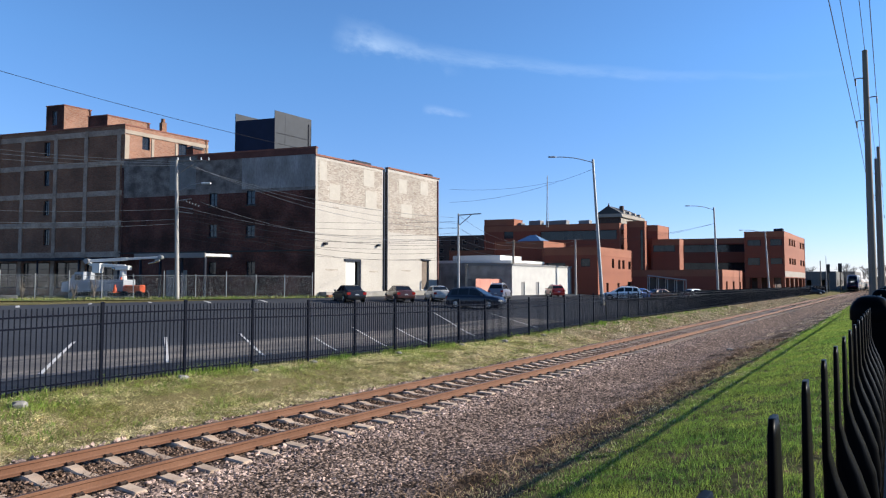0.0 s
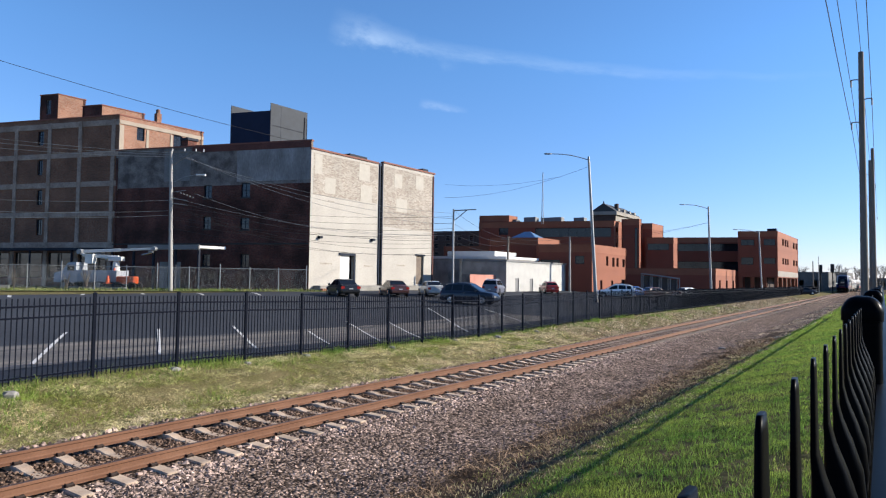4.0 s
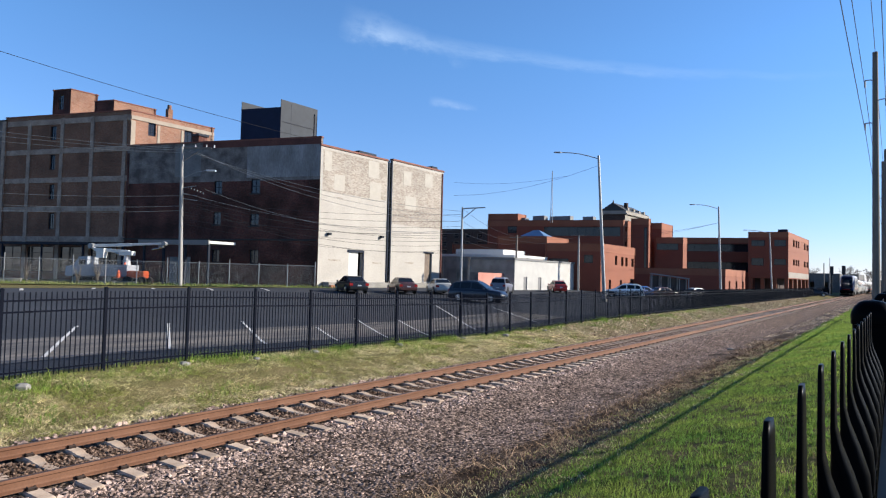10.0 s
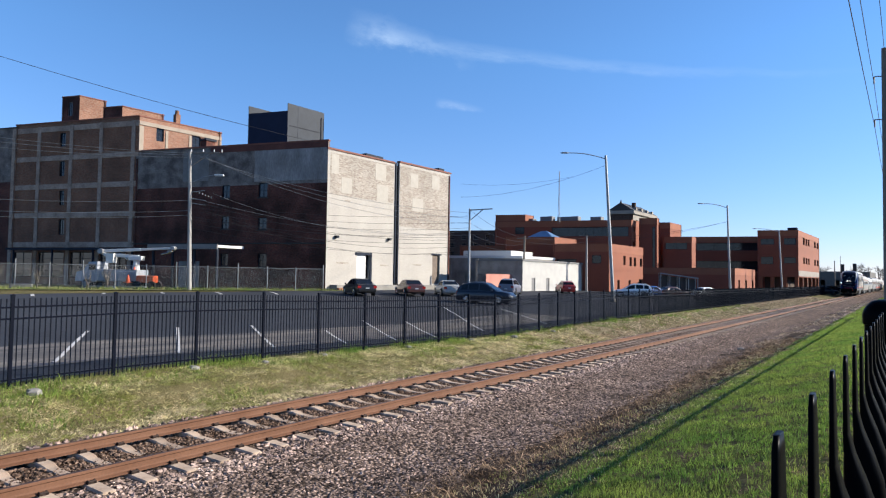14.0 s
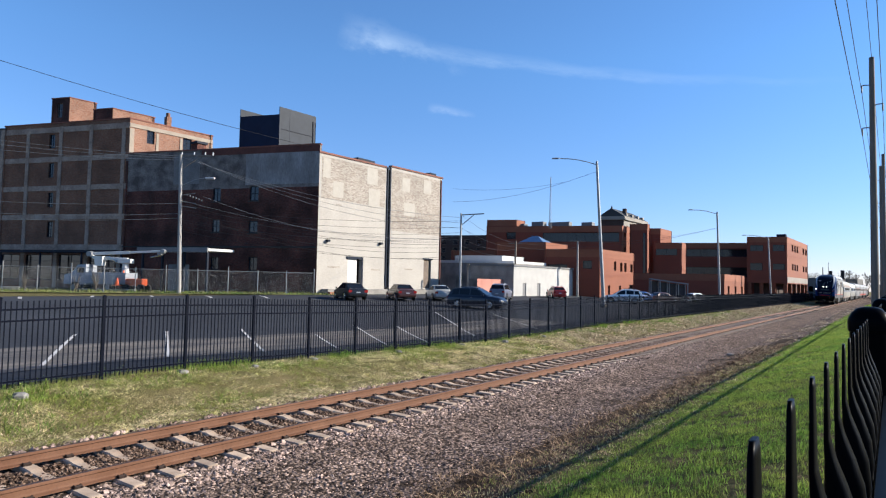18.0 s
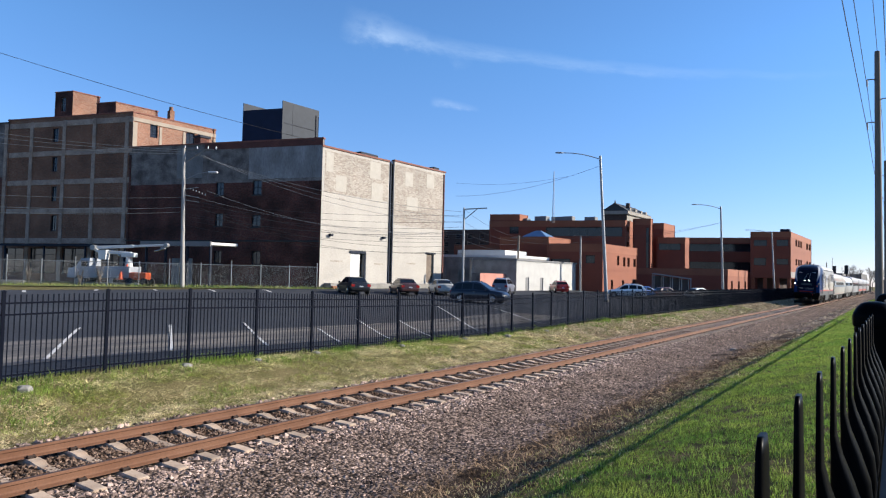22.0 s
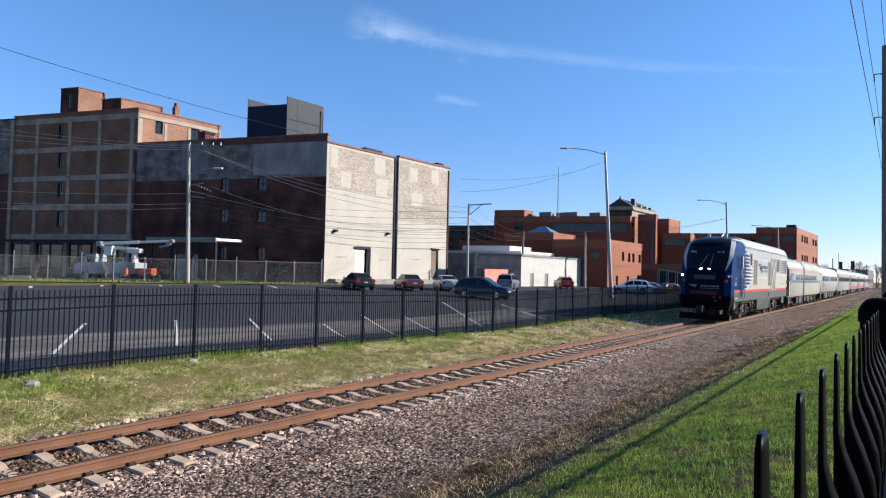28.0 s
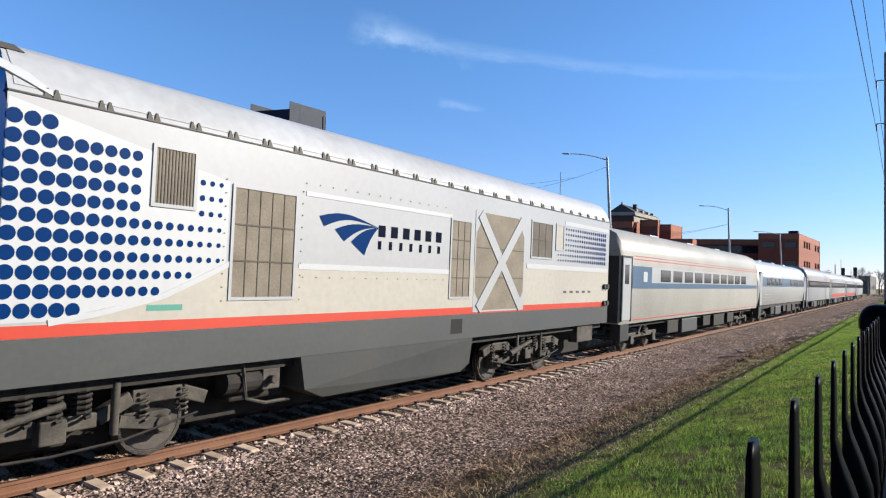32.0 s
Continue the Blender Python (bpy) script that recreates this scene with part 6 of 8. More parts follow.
    hose = [(-0.5, -1.1, 1.0), (-0.5, -1.3, 0.75), (-0.45, -1.38, 0.55), (-0.38, -1.33, 0.45)]
    for dx in (0, 0.16, 0.95, 1.1):
        part("hose", Mesh().path([(x + dx, y, z) for x, y, z in hose], 0.022, 8), M_RUBBER, lo)
    part("red_valve", Mesh().box(0.66, 0.76, -1.16, -1.04, 1.28, 1.44), M_REDLENS, lo, bevel=0.02)
    for xa, ya in ((0.6, -1.0), (0.9, -0.9)):
        part("cable_plug", Mesh().tube((xa, ya, 1.54), (xa, ya - 0.2, 1.54), 0.07, n=10), M_BLACK, lo)
    plow = Mesh()
    prof = []
    for i in range(9):
        x = -1.42 + 2.84 * i / 8
        yb = -1.25 + 0.3 * abs(x / 1.42) ** 2
        prof.append([(x, yb, 0.2), (x, yb + 0.1, 0.36), (x, yb + 0.14, 0.56), (x, yb + 0.18, 0.56), (x, yb + 0.14, 0.36), (x, yb + 0.05, 0.2)])
    plow.loft(prof)
    part("plough", plow, M_APRON, lo, "black curved snow plough", outward=True)
    part("step_rail", Mesh().path([(0.75, -1.18, 0.95), (1.3, -0.8, 0.95)], 0.015, 6), M_UNDER, lo)
    # side colours: skirt, stripe, blue front, arc
    part("skirt", Mesh().add([(1.503, -0.05, 1.29), (1.503, 20.9, 1.29), (1.503, 20.9, 1.845), (1.503, -0.05, 1.845), (1.45, -0.05, 1.29), (1.45, 20.9, 1.29), (1.45, 20.9, 1.845), (1.45, -0.05, 1.845)],
                             [(0, 1, 2, 3), (0, 4, 5, 1), (3, 2, 6, 7), (1, 5, 6, 2), (0, 3, 7, 4)]), M_SKIRT, lo, "dark grey lower skirt")
    part("red_stripe", side_plate(-0.05, 20.9, 1.85, 2.0, 1.5, 0.007), M_RED, lo, "orange-red stripe")
    arc = [(2.83, 2.0), (3.39, 2.02), (4.0, 2.12), (4.81, 2.32), (5.4, 2.58), (5.86, 2.8)]
    low = Mesh()
    poly = [(3.0, 2.0)] + [(y, z) for y, z in arc[1:]] + [(11.5, 2.74), (11.5, 2.0)]
    low.add([(1.504, y, z) for y, z in poly], [tuple(range(len(poly) - 1, -1, -1))]).add([(1.496, y, z) for y, z in poly], [tuple(range(len(poly)))])
    part("cream_panel", fix(low.data("cream_panel", M_CREAMP)), M_CREAMP, lo, "cream lower side")
    part("cream_panel", side_plate(11.5, 20.85, 2.0, 2.98, 1.498, 0.006), M_CREAMP, lo)
    part("white_line", side_plate(7.3, 11.6, 3.99, 4.07, 1.5, 0.008), M_TWHITE, lo)
    part("white_line", side_plate(7.2, 11.55, 2.75, 2.85, 1.5, 0.009), M_TWHITE, lo)
    part("white_line", side_plate(15.1, 20.8, 2.97, 3.1, 1.5, 0.009), M_TWHITE, lo)
    part("white_line", side_plate(17.4, 20.8, 4.3, 4.42, 1.5, 0.009), M_TWHITE, lo)
    line = Mesh()
    for (ya, za), (yb, zb) in zip(arc[1:], arc[2:]):
        line.beam((1.503, ya, za), (1.503, yb, zb), 0.02, 0.08)
    part("white_line", line, M_TWHITE, lo)
    dots = []
    for i in range(17):
        y = 2.91 + i * 0.193 - 0.00135 * i * i
        top = 4.49 - (y - 2.83) * 0.18
        bot = lerp_row([(a, c) for a, c in arc], y)[1] + 0.05
        r = 0.089 - 0.0042 * max(0, i - 3)
        for k in range(12):
            z = 2.17 + k * 0.222
            if bot < z - r * 0.6 and z < top and not (4.5 < y < 5.27 and 3.42 < z < 4.4):
                dots.append((y, z, r))
    white_field = Mesh()
    wf = [(2.84, 2.03), (3.39, 2.04), (4.81, 2.34), (5.8, 2.8), (5.8, 4.02), (2.84, 4.6)]
    white_field.add([(1.5025, y, z) for y, z in wf], [tuple(range(len(wf)))]).add([(1.49, y, z) for y, z in wf], [tuple(range(len(wf) - 1, -1, -1))])
    part("white_field", fix(white_field.data("white_field", M_TWHITE)), M_TWHITE, lo)
    tagged(part("dot_pattern", disc_field(dots, 1.504), M_BLUE, lo, "halftone of blue dots"), kind="stuff")
    dots = []
    for i in range(22):
        y = 17.0 + i * 0.168
        for k in range(7):
            z = 3.26 + k * 0.155
            if not (16.7 < y < 17.45 and z > 3.5):
                dots.append((y, z, 0.03 + 0.035 * i / 21))
    tagged(part("dot_pattern", disc_field(dots, 1.503, n=10), M_BLUE, lo, "halftone of blue dots"), kind="stuff")
    # emblem: three swooshes, and words as bars
    for k, (y0, z0, y1, z1, w) in enumerate(((7.62, 3.68, 9.1, 3.6, 0.17), (8.0, 3.48, 9.13, 3.6, 0.17), (8.42, 3.28, 9.16, 3.6, 0.17))):
        sw = Mesh()
        top, bot = [], []
        for i in range(9):
            s = i / 8
            y = y0 + (y1 - y0) * s
            z = z0 + (z1 - z0) * s + 0.16 * math.sin(s * math.pi) * (1 - 0.5 * s) * (0.6 if k else 1)
            top.append((1.51, y, z))
            bot.append((1.51, y + (0.12 + 0.12 * k) * (1 - s), z - (w + 0.03 * k) * (1 - s)))
        sw.add(top + bot, [(i + 1, i, 9 + i, 10 + i) for i in range(8)])
        part("emblem_swoosh", sw, M_BLUE, lo, "blue track-shaped swoosh")
    for i in range(6):
        part("word_bar", side_plate(9.16 + i * 0.37, 9.36 + i * 0.37, 3.42, 3.64, 1.502, 0.005), M_NAVY, lo)
    for i in range(7):
        part("word_bar", side_plate(9.16 + i * 0.32, 9.25 + i * 0.32, 3.18, 3.34, 1.502, 0.005), M_NAVY, lo)
    part("word_bar", side_plate(4.6, 5.12, 2.13, 2.21, 1.502, 0.005), mat("teal_letters", (0.05, 0.2, 0.15), 0.5, vary=0.1, bump=0), lo)
    for i in range(4):
        part("word_bar", side_plate(0.08 + i * 0.23, 0.26 + i * 0.23, 1.46, 1.52, 1.505, 0.004), M_TWHITE, lo)
    for i in range(5):
        part("word_bar", side_plate(17.4 + i * 0.45, 17.62 + i * 0.45, 2.3, 2.37, 1.5035, 0.004), M_SKIRT, lo)
    lettering("owner_mark", "IDTX", 0.17, Matrix.Translation((1.505, 0.2, 2.6)) @ SIDE_TEXT @ Matrix.Diagonal((0.85, 1, 1, 1)), M_TWHITE, lo)
    t = lettering("road_number", "4615", 0.36, Matrix.Translation((1.505, 0.06, 2.25)) @ SIDE_TEXT @ Matrix.Diagonal((0.8, 1, 1, 1)), M_TWHITE, lo)
    for u in (-0.56, 0.56):
        p = nose_point(u, 4.26, 0.035)
        lettering("cab_number", "4615", 0.18, Matrix.Translation(p + Vector((-0.19, -0.07 if u > 0 else 0.01, -0.07))) @ Matrix.Rotation(radians(15 if u > 0 else -15), 4, "Z") @ Matrix.Rotation(radians(62), 4, "X"), M_TWHITE, lo)
    # vents, grilles and the big X door
    grille(lo, 4.62, 5.2, 3.58, 4.33, 12, 1, "small dusty intake grille")
    grille(lo, 5.9, 7.08, 2.3, 3.95, 5, 3, "tall dusty radiator grille")
    grille(lo, 11.6, 12.35, 2.25, 3.95, 3, 4, "narrow dusty grille")
    part("x_panel", side_plate(12.55, 14.98, 1.88, 4.27, 1.498, 0.012), M_SILVER, lo)
    oc = [(12.95, 4.24), (12.6, 3.75), (12.6, 2.35), (12.95, 1.92), (14.6, 1.92), (14.92, 2.35), (14.92, 3.75), (14.6, 4.24)]
    part("x_grille", Mesh().add([(1.512, y, z) for y, z in oc], [tuple(range(8))]).add([(1.505, y, z) for y, z in oc], [tuple(range(7, -1, -1))]), M_GRILLE, lo, "eight-sided dusty cooling grille", outward=True)
    xb = Mesh().beam((1.516, 12.75, 4.2), (1.516, 14.8, 1.95), 0.03, 0.26).beam((1.518, 14.8, 4.2), (1.518, 12.75, 1.95), 0.03, 0.26)
    part("x_brace", xb, M_SILVER, lo, "pale crossed braces")
    for z in (2.7, 3.4):
        part("bar", Mesh().box(1.512, 1.518, 12.62, 14.9, z - 0.015, z + 0.015), M_GRILLED, lo)
    grille(lo, 15.36, 16.56, 3.3, 4.24, 3, 2, "dark louvre window", M_GRILLED)
    grille(lo, 16.85, 17.3, 3.58, 4.26, 1, 1, "small cream hatch", M_CREAMP)
    # cab door, handrails, steps, mirror
    door = part("cab_door", side_plate(1.66, 2.48, 1.62, 4.04, 1.5, 0.015), M_BLUE, lo, "blue cab door")
    part("door_window", side_plate(1.84, 2.24, 3.27, 4.0, 1.512, 0.008), mat("cab_window_glass", (0.03, 0.034, 0.036), 0.12, spec=0.3, vary=0.15, bump=0), door, "rounded grey cab window", bevel=0.0)
    part("door_handle", Mesh().path([(1.53, 1.72, 3.02), (1.6, 1.72, 3.02), (1.6, 1.9, 3.0)], 0.018, 6).path([(1.53, 1.72, 2.2), (1.6, 1.72, 2.2), (1.6, 1.9, 2.18)], 0.018, 6), M_CHROME, door)
    for y in (1.58, 2.56):
        part("handrail", Mesh().path([(1.52, y, 3.98), (1.6, y, 3.94), (1.6, y, 1.56), (1.52, y, 1.5)], 0.022, 8), M_GALV, lo)
    part("grab_bar", Mesh().box(1.515, 1.53, 2.36, 2.4, 2.7, 3.35), M_TWHITE, lo)
    part("grab_bar", Mesh().box(1.515, 1.53, 1.62, 1.67, 2.75, 3.4), M_TWHITE, lo)
    part("step_hole", side_plate(1.86, 2.28, 1.5, 1.72, 1.506, 0.004), M_DARKIN, lo)
    part("cab_step", Mesh().path([(1.42, 1.82, 1.3), (1.46, 1.82, 0.55), (1.46, 2.36, 0.55), (1.42, 2.36, 1.3)], 0.025, 6).box(1.3, 1.48, 1.82, 2.36, 0.53, 0.57).box(1.3, 1.48, 1.82, 2.36, 0.88, 0.92), M_UNDER, lo, "dark steel cab steps")
    part("mirror", Mesh().box(1.62, 1.74, 1.08, 1.3, 3.33, 4.06), M_TWHITE, lo, "white upright mirror housing", bevel=0.03)
    part("mirror_arm", Mesh().path([(1.48, 1.0, 3.35), (1.66, 1.16, 3.3)], 0.02, 6), M_BLACK, lo)
    part("mirror_arm", Mesh().path([(1.46, 1.1, 4.1), (1.66, 1.16, 4.07)], 0.02, 6), M_BLACK, lo)
    # roof details
    for i in range(28):
        y = 3.2 + i * 0.632
        for d in (0, 0.105):
            hook = Mesh().add([(x, y + d + dy, z) for x0 in (0.0, -0.03) for x, dy, z in ((1.507 + x0, 0.0, 4.675), (1.507 + x0, 0.09, 4.675), (1.485 + x0, 0.055, 4.785), (1.485 + x0, 0.035, 4.785))],
                              [(0, 1, 2, 3), (7, 6, 5, 4), (0, 3, 7, 4), (1, 5, 6, 2), (3, 2, 6, 7)])
            part("lifting_hook", hook, M_GRILLED, lo)
    rivets = [(y, z, 0.012) for y in [7.3 + 0.31 * k for k in range(14)] for z in (2.62, 4.2)] + [(y, z, 0.012) for y in (5.74, 7.24) for z in [2.25 + 0.2 * k for k in range(10)]]
    tagged(part("rivet_line", disc_field(rivets, 1.506, 0.006, 8), M_GRILLE, lo, "small bolt heads"), kind="stuff")
    part("gutter", Mesh().box(1.49, 1.515, 2.83, 20.9, 4.655, 4.675), M_BLACK, lo)
    part("roof_grille", Mesh().add([(1.2, 2.3, 5.19), (1.2, 3.1, 5.2), (0.86, 3.1, 5.36), (0.86, 2.3, 5.35)], [(0, 1, 2, 3)]), M_GRILLED, lo, "dark roof louvre")
    part("roof_hatch", Mesh().box(-0.35, 0.35, 5.6, 9.0, 5.34, 5.43), M_ROOFS, lo, bevel=0.03)
    part("roof_hatch", Mesh().box(-0.35, 0.35, 9.8, 15.6, 5.34, 5.43), M_ROOFS, lo, bevel=0.03)
    for ya in (17.2, 19.2):
        part("roof_fan", Mesh().tube((0, ya, 5.3), (0, ya, 5.42), 0.6, n=20), M_BLACK, lo)
    for x, y in ((0.5, 2.1), (-0.5, 2.1)):
        part("antenna", Mesh().tube((x, y, 5.18), (x, y, 5.5), 0.1, 0.09, 12), M_GALV, lo, "short pale aerial drum")
    part("horn", Mesh().tube((0.1, 2.6, 5.34), (0.1, 3.2, 5.52), 0.03, 0.09, 8), M_GALV, lo)
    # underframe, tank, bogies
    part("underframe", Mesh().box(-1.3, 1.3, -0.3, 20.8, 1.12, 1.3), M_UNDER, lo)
    # added filler: blocks the view beneath, its near-black stands in for shade
    part("under_shade_box", Mesh().box(-0.62, 0.62, 0.2, 20.6, 0.3, 1.12), M_UNDER, lo, "near-black filler that stands in for the shade underneath")
    tank = [(7.35, 1.286), (12.6, 1.286), (12.55, 0.7), (12.3, 0.52), (8.0, 0.52), (7.5, 0.72)]
    b = Mesh()
    nn = len(tank)
    b.add([(1.503 if z > 1.2 else 1.4 if z < 0.6 else 1.47, y, z) for y, z in tank] + [(-1.46, y, z) for y, z in tank], [tuple(range(nn)), tuple(range(2 * nn - 1, nn - 1, -1))] + [(i, (i + 1) % nn, nn + (i + 1) % nn, nn + i) for i in range(nn)])
    part("fuel_tank", b, M_SKIRT, lo, "dark grey fuel tank", outward=True)
    part("fill_pocket", side_plate(11.7, 12.15, 1.42, 1.75, 1.504, 0.004), M_DARKIN, lo)
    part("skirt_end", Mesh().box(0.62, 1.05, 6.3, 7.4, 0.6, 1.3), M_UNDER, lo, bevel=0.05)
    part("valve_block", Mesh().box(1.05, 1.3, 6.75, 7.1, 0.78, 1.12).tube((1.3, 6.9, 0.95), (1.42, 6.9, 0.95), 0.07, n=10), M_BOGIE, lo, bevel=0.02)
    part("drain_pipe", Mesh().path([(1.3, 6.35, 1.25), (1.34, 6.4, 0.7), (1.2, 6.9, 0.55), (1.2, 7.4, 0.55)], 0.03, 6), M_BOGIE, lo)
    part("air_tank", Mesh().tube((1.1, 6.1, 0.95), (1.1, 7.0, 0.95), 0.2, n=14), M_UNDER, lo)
    part("front_bracket", Mesh().box(1.1, 1.4, 0.4, 0.9, 0.8, 1.3), M_BOGIE, lo, bevel=0.05)
    part("cab_box", Mesh().box(1.1, 1.42, 18.7, 19.9, 0.75, 1.35), M_BOGIE, lo, bevel=0.03)
    loco_bogie(lo, 2.13, 5.12)
    loco_bogie(lo, 14.37, 17.22)
    for y in (2.13, 5.12, 14.37, 17.22):
        wheelset(lo, y)
    part("rear_diaphragm", Mesh().box(-0.8, 0.8, 20.9, 21.25, 1.3, 4.2), M_BLACK, lo, bevel=0.05)
    part("rear_coupler", Mesh().box(-0.12, 0.12, 20.8, 21.8, 0.8, 1.05), M_UNDER, lo)
    for z in (1.95, 2.5):
        part("jumper", Mesh().tube((1.5, 20.5, z), (1.58, 20.5, z), 0.09, n=10).tube((1.5, 20.75, z), (1.58, 20.75, z), 0.09, n=10), M_BLACK, lo)
    return lo


def car_section(kind):
    if kind == "round":      # tubular sides
        return [(1.36, 1.25), (1.47, 1.72), (1.52, 2.36), (1.52, 2.92), (1.46, 3.46), (1.3, 3.95), (1.0, 4.3), (0.55, 4.49), (0.15, 4.54)]
    return [(1.47, 1.15), (1.5, 1.5), (1.5, 3.78), (1.44, 4.04), (1.2, 4.42), (0.75, 4.65), (0.2, 4.72)]


def build_car(kind, style, label):
    """A passenger coach 25.6 m long; y = 0 at its front end."""
    car = thing("passenger_car", label=label, category="railway coach", group="coaches of the train")
    L = 25.6
    body_m = {"cream": M_COACH, "steel": M_STEEL2, "white": M_COACHG, "red": M_COACHG}[style]
    half = car_section(kind)
    full = half + [(-x, z) for x, z in reversed(half)]
    secs = []
    for y, k in ((0.0, 0.955), (0.12, 1.0), (L / 2, 1.0), (L - 0.12, 1.0), (L, 0.955)):
        secs.append([(x * k, y, 1.15 + (z - 1.15) * (k if z > 1.2 else 1)) for x, z in full])
    part("body", Mesh().loft(secs), body_m, car, outward=True, smooth=True, angle=40)
    def sx(z):
        return lerp_row([(zz, xx) for xx, zz in half], z)[1]
    def band(name, z0, z1, m, y0=0.3, y1=L - 0.3, off=0.006, lab=""):
        b = Mesh()
        n = 4
        zs = [z0 + (z1 - z0) * i / n for i in range(n + 1)]
        b.add([(sx(z) + off, y, z) for z in zs for y in (y0, y1)] + [(sx(z) - 0.01, y, z) for z in zs for y in (y0, y1)],
              [(2 * i, 2 * i + 1, 2 * i + 3, 2 * i + 2) for i in range(n)] + [(0, 2 * n + 2, 2 * n + 3, 1), (2 * n, 2 * n + 1, 4 * n + 3, 4 * n + 2)])
        return part(name, fix(b.data(name, m)), m, car, lab)
    win_z = (2.68, 3.22)
    if style == "cream":
        band("blue_band", 2.44, 2.66, M_CARBLUE, 1.1, L - 0.3, off=0.006, lab="blue line under the windows")
        band("blue_panel", 2.44, 3.28, M_CARBLUE, 1.1, 3.3, 0.008)
        band("grey_band", 2.66, 3.28, M_SILVER, 3.3, L - 1.6, 0.004)
        band("red_line", 3.52, 3.55, M_RED, 1.2, L - 0.3)
        band("red_line", 3.64, 3.66, M_RED, 1.2, L - 0.3)
        band("sill_line", 1.26, 1.29, M_RED, 1.2, L - 0.5)
        part("emblem", Mesh().box(sx(2.8) + 0.008, sx(2.8) + 0.014, 2.3, 2.75, 2.7, 3.08), M_TWHITE, car)
        wins = [(4.45 + i * 1.76, 1.36) for i in range(10)]
    elif style == "steel":
        band("blue_band", 2.6, 3.26, M_CARBLUE, 0.6, L - 0.6, 0.004, "blue window band")
        for z in (1.6, 1.8, 2.0, 2.2, 3.3, 3.5):
            band("rib", z, z + 0.03, M_STEEL2, 0.4, L - 0.4, 0.02)
        wins = [(3.2 + i * 1.85, 1.4) for i in range(4)] + [(14.6 + i * 1.85, 1.4) for i in range(5)]
    elif style == "white":
        band("window_band", 2.6, 3.28, M_NAVY, 1.4, L - 1.4, 0.004, "dark window band")
        band("red_line", 3.3, 3.34, M_RED, 1.0, L - 0.8)
        wins = [(3.0 + i * 1.8, 1.4) for i in range(12)]
    else:
        band("window_band", 2.6, 3.28, M_NAVY, 1.0, L - 1.0, 0.004, "dark window band")
        band("red_band", 1.3, 1.75, M_RED, 0.2, L - 0.2, 0.005, "red lower band")
        wins = [(3.0 + i * 1.8, 1.4) for i in range(12)]
    for y, w in wins:
        fr = Mesh().box(sx(2.8) - 0.02, sx(2.8) + 0.014, y, y + w, win_z[0] + 0.03, win_z[1] - 0.02)
        part("car_window", fr, M_TINT, car)
    for y in (0.0 + 0.1,) if style == "cream" else (0.55, L - 1.45):
        d = part("car_door", Mesh().box(sx(2.4) - 0.03, sx(2.4) + 0.006, y, y + 0.85, 1.3, 3.55), M_STEEL2 if style == "steel" else M_SILVER, car, "end door in a dark frame")
        part("door_frame", Mesh().box(1.47, 1.52, y - 0.08, y, 1.25, 3.62).box(1.47, 1.52, y + 0.85, y + 0.93, 1.25, 3.62).box(1.47, 1.52, y, y + 0.85, 3.55, 3.62), M_BLACK, d)
        part("door_window", Mesh().box(1.505, 1.512, y + 0.2, y + 0.62, 2.6, 3.3), M_TINT, d)
        part("door_step", Mesh().box(1.1, 1.46, y, y + 0.85, 0.55, 1.2), M_BLACK, car)
    for y0, y1 in ((-0.32, 0.0), (L, L + 0.08)):
        part("diaphragm", Mesh().box(-0.75, 0.75, y0, y1, 1.2, 3.7), M_BLACK, car, "black rubber gangway")
    part("end_frame", Mesh().box(-1.38, 1.38, -0.05, 0.02, 1.2, 3.6), M_BLACK, car)
    # underneath
    part("underframe", Mesh().box(-1.25, 1.25, 0.6, L - 0.6, 0.98, 1.2), M_UNDER, car)
    for y, w, z in ((6.0, 1.6, 0.5), (8.2, 2.6, 0.42), (12.0, 1.4, 0.55), (14.2, 2.4, 0.45), (17.4, 1.6, 0.5)):
        part("equipment_box", Mesh().box(0.5, 1.38, y, y + w, z, 1.05), M_UNDER if w < 2.5 else M_SKIRT, car, bevel=0.03)
        part("equipment_box", Mesh().box(-1.38, -0.5, y, y + w, z, 1.05), M_UNDER, car, bevel=0.03)
    for yb in (3.4, L - 3.4):
        for s in (-1, 1):
            fr = Mesh().beam((s * 1.08, yb - 1.75, 0.62), (s * 1.08, yb + 1.75, 0.62), 0.14, 0.18)
            part("bogie_frame", fr, M_BOGIE, car, bevel=0.02)
            for dy in (-1.3, 1.3):
                part("axle_box", Mesh().box(s * 1.08 - 0.13, s * 1.08 + 0.13, yb + dy - 0.16, yb + dy + 0.16, 0.32, 0.62), M_BOGIE, car)
            part("spring", spring(Mesh(), s * 1.12, yb, 0.66, 1.05, 0.16, 4, 0.03), M_UNDER, car)
            part("damper", Mesh().tube((s * 1.2, yb - 0.7, 0.66), (s * 1.2, yb - 0.3, 1.05), 0.05, n=8), M_BOGIE, car)
        for dy in (-1.3, 1.3):
            wheelset(car, yb + dy, 0.45)
    for x, y in ((0.0, 7.0), (0.0, 13.0), (0.0, 19.0)):
        part("roof_vent", Mesh().box(x - 0.4, x + 0.4, y - 0.6, y + 0.6, 4.45, 4.78 if kind == "flat" else 4.6), M_ROOFS, car, bevel=0.04)
    return car


loco = build_loco()
CARS = []
for style, kind, label in (("cream", "flat", "cream and silver coach with a blue window band"), ("steel", "round", "rounded stainless coach with a blue window band"), ("white", "flat", "pale grey coach with dark windows"),
                           ("red", "flat", "white coach with a red lower band"), ("red", "flat", "white coach with a red lower band"), ("white", "flat", "pale grey coach with dark windows")):
    CARS.append(build_car(kind, style, label))
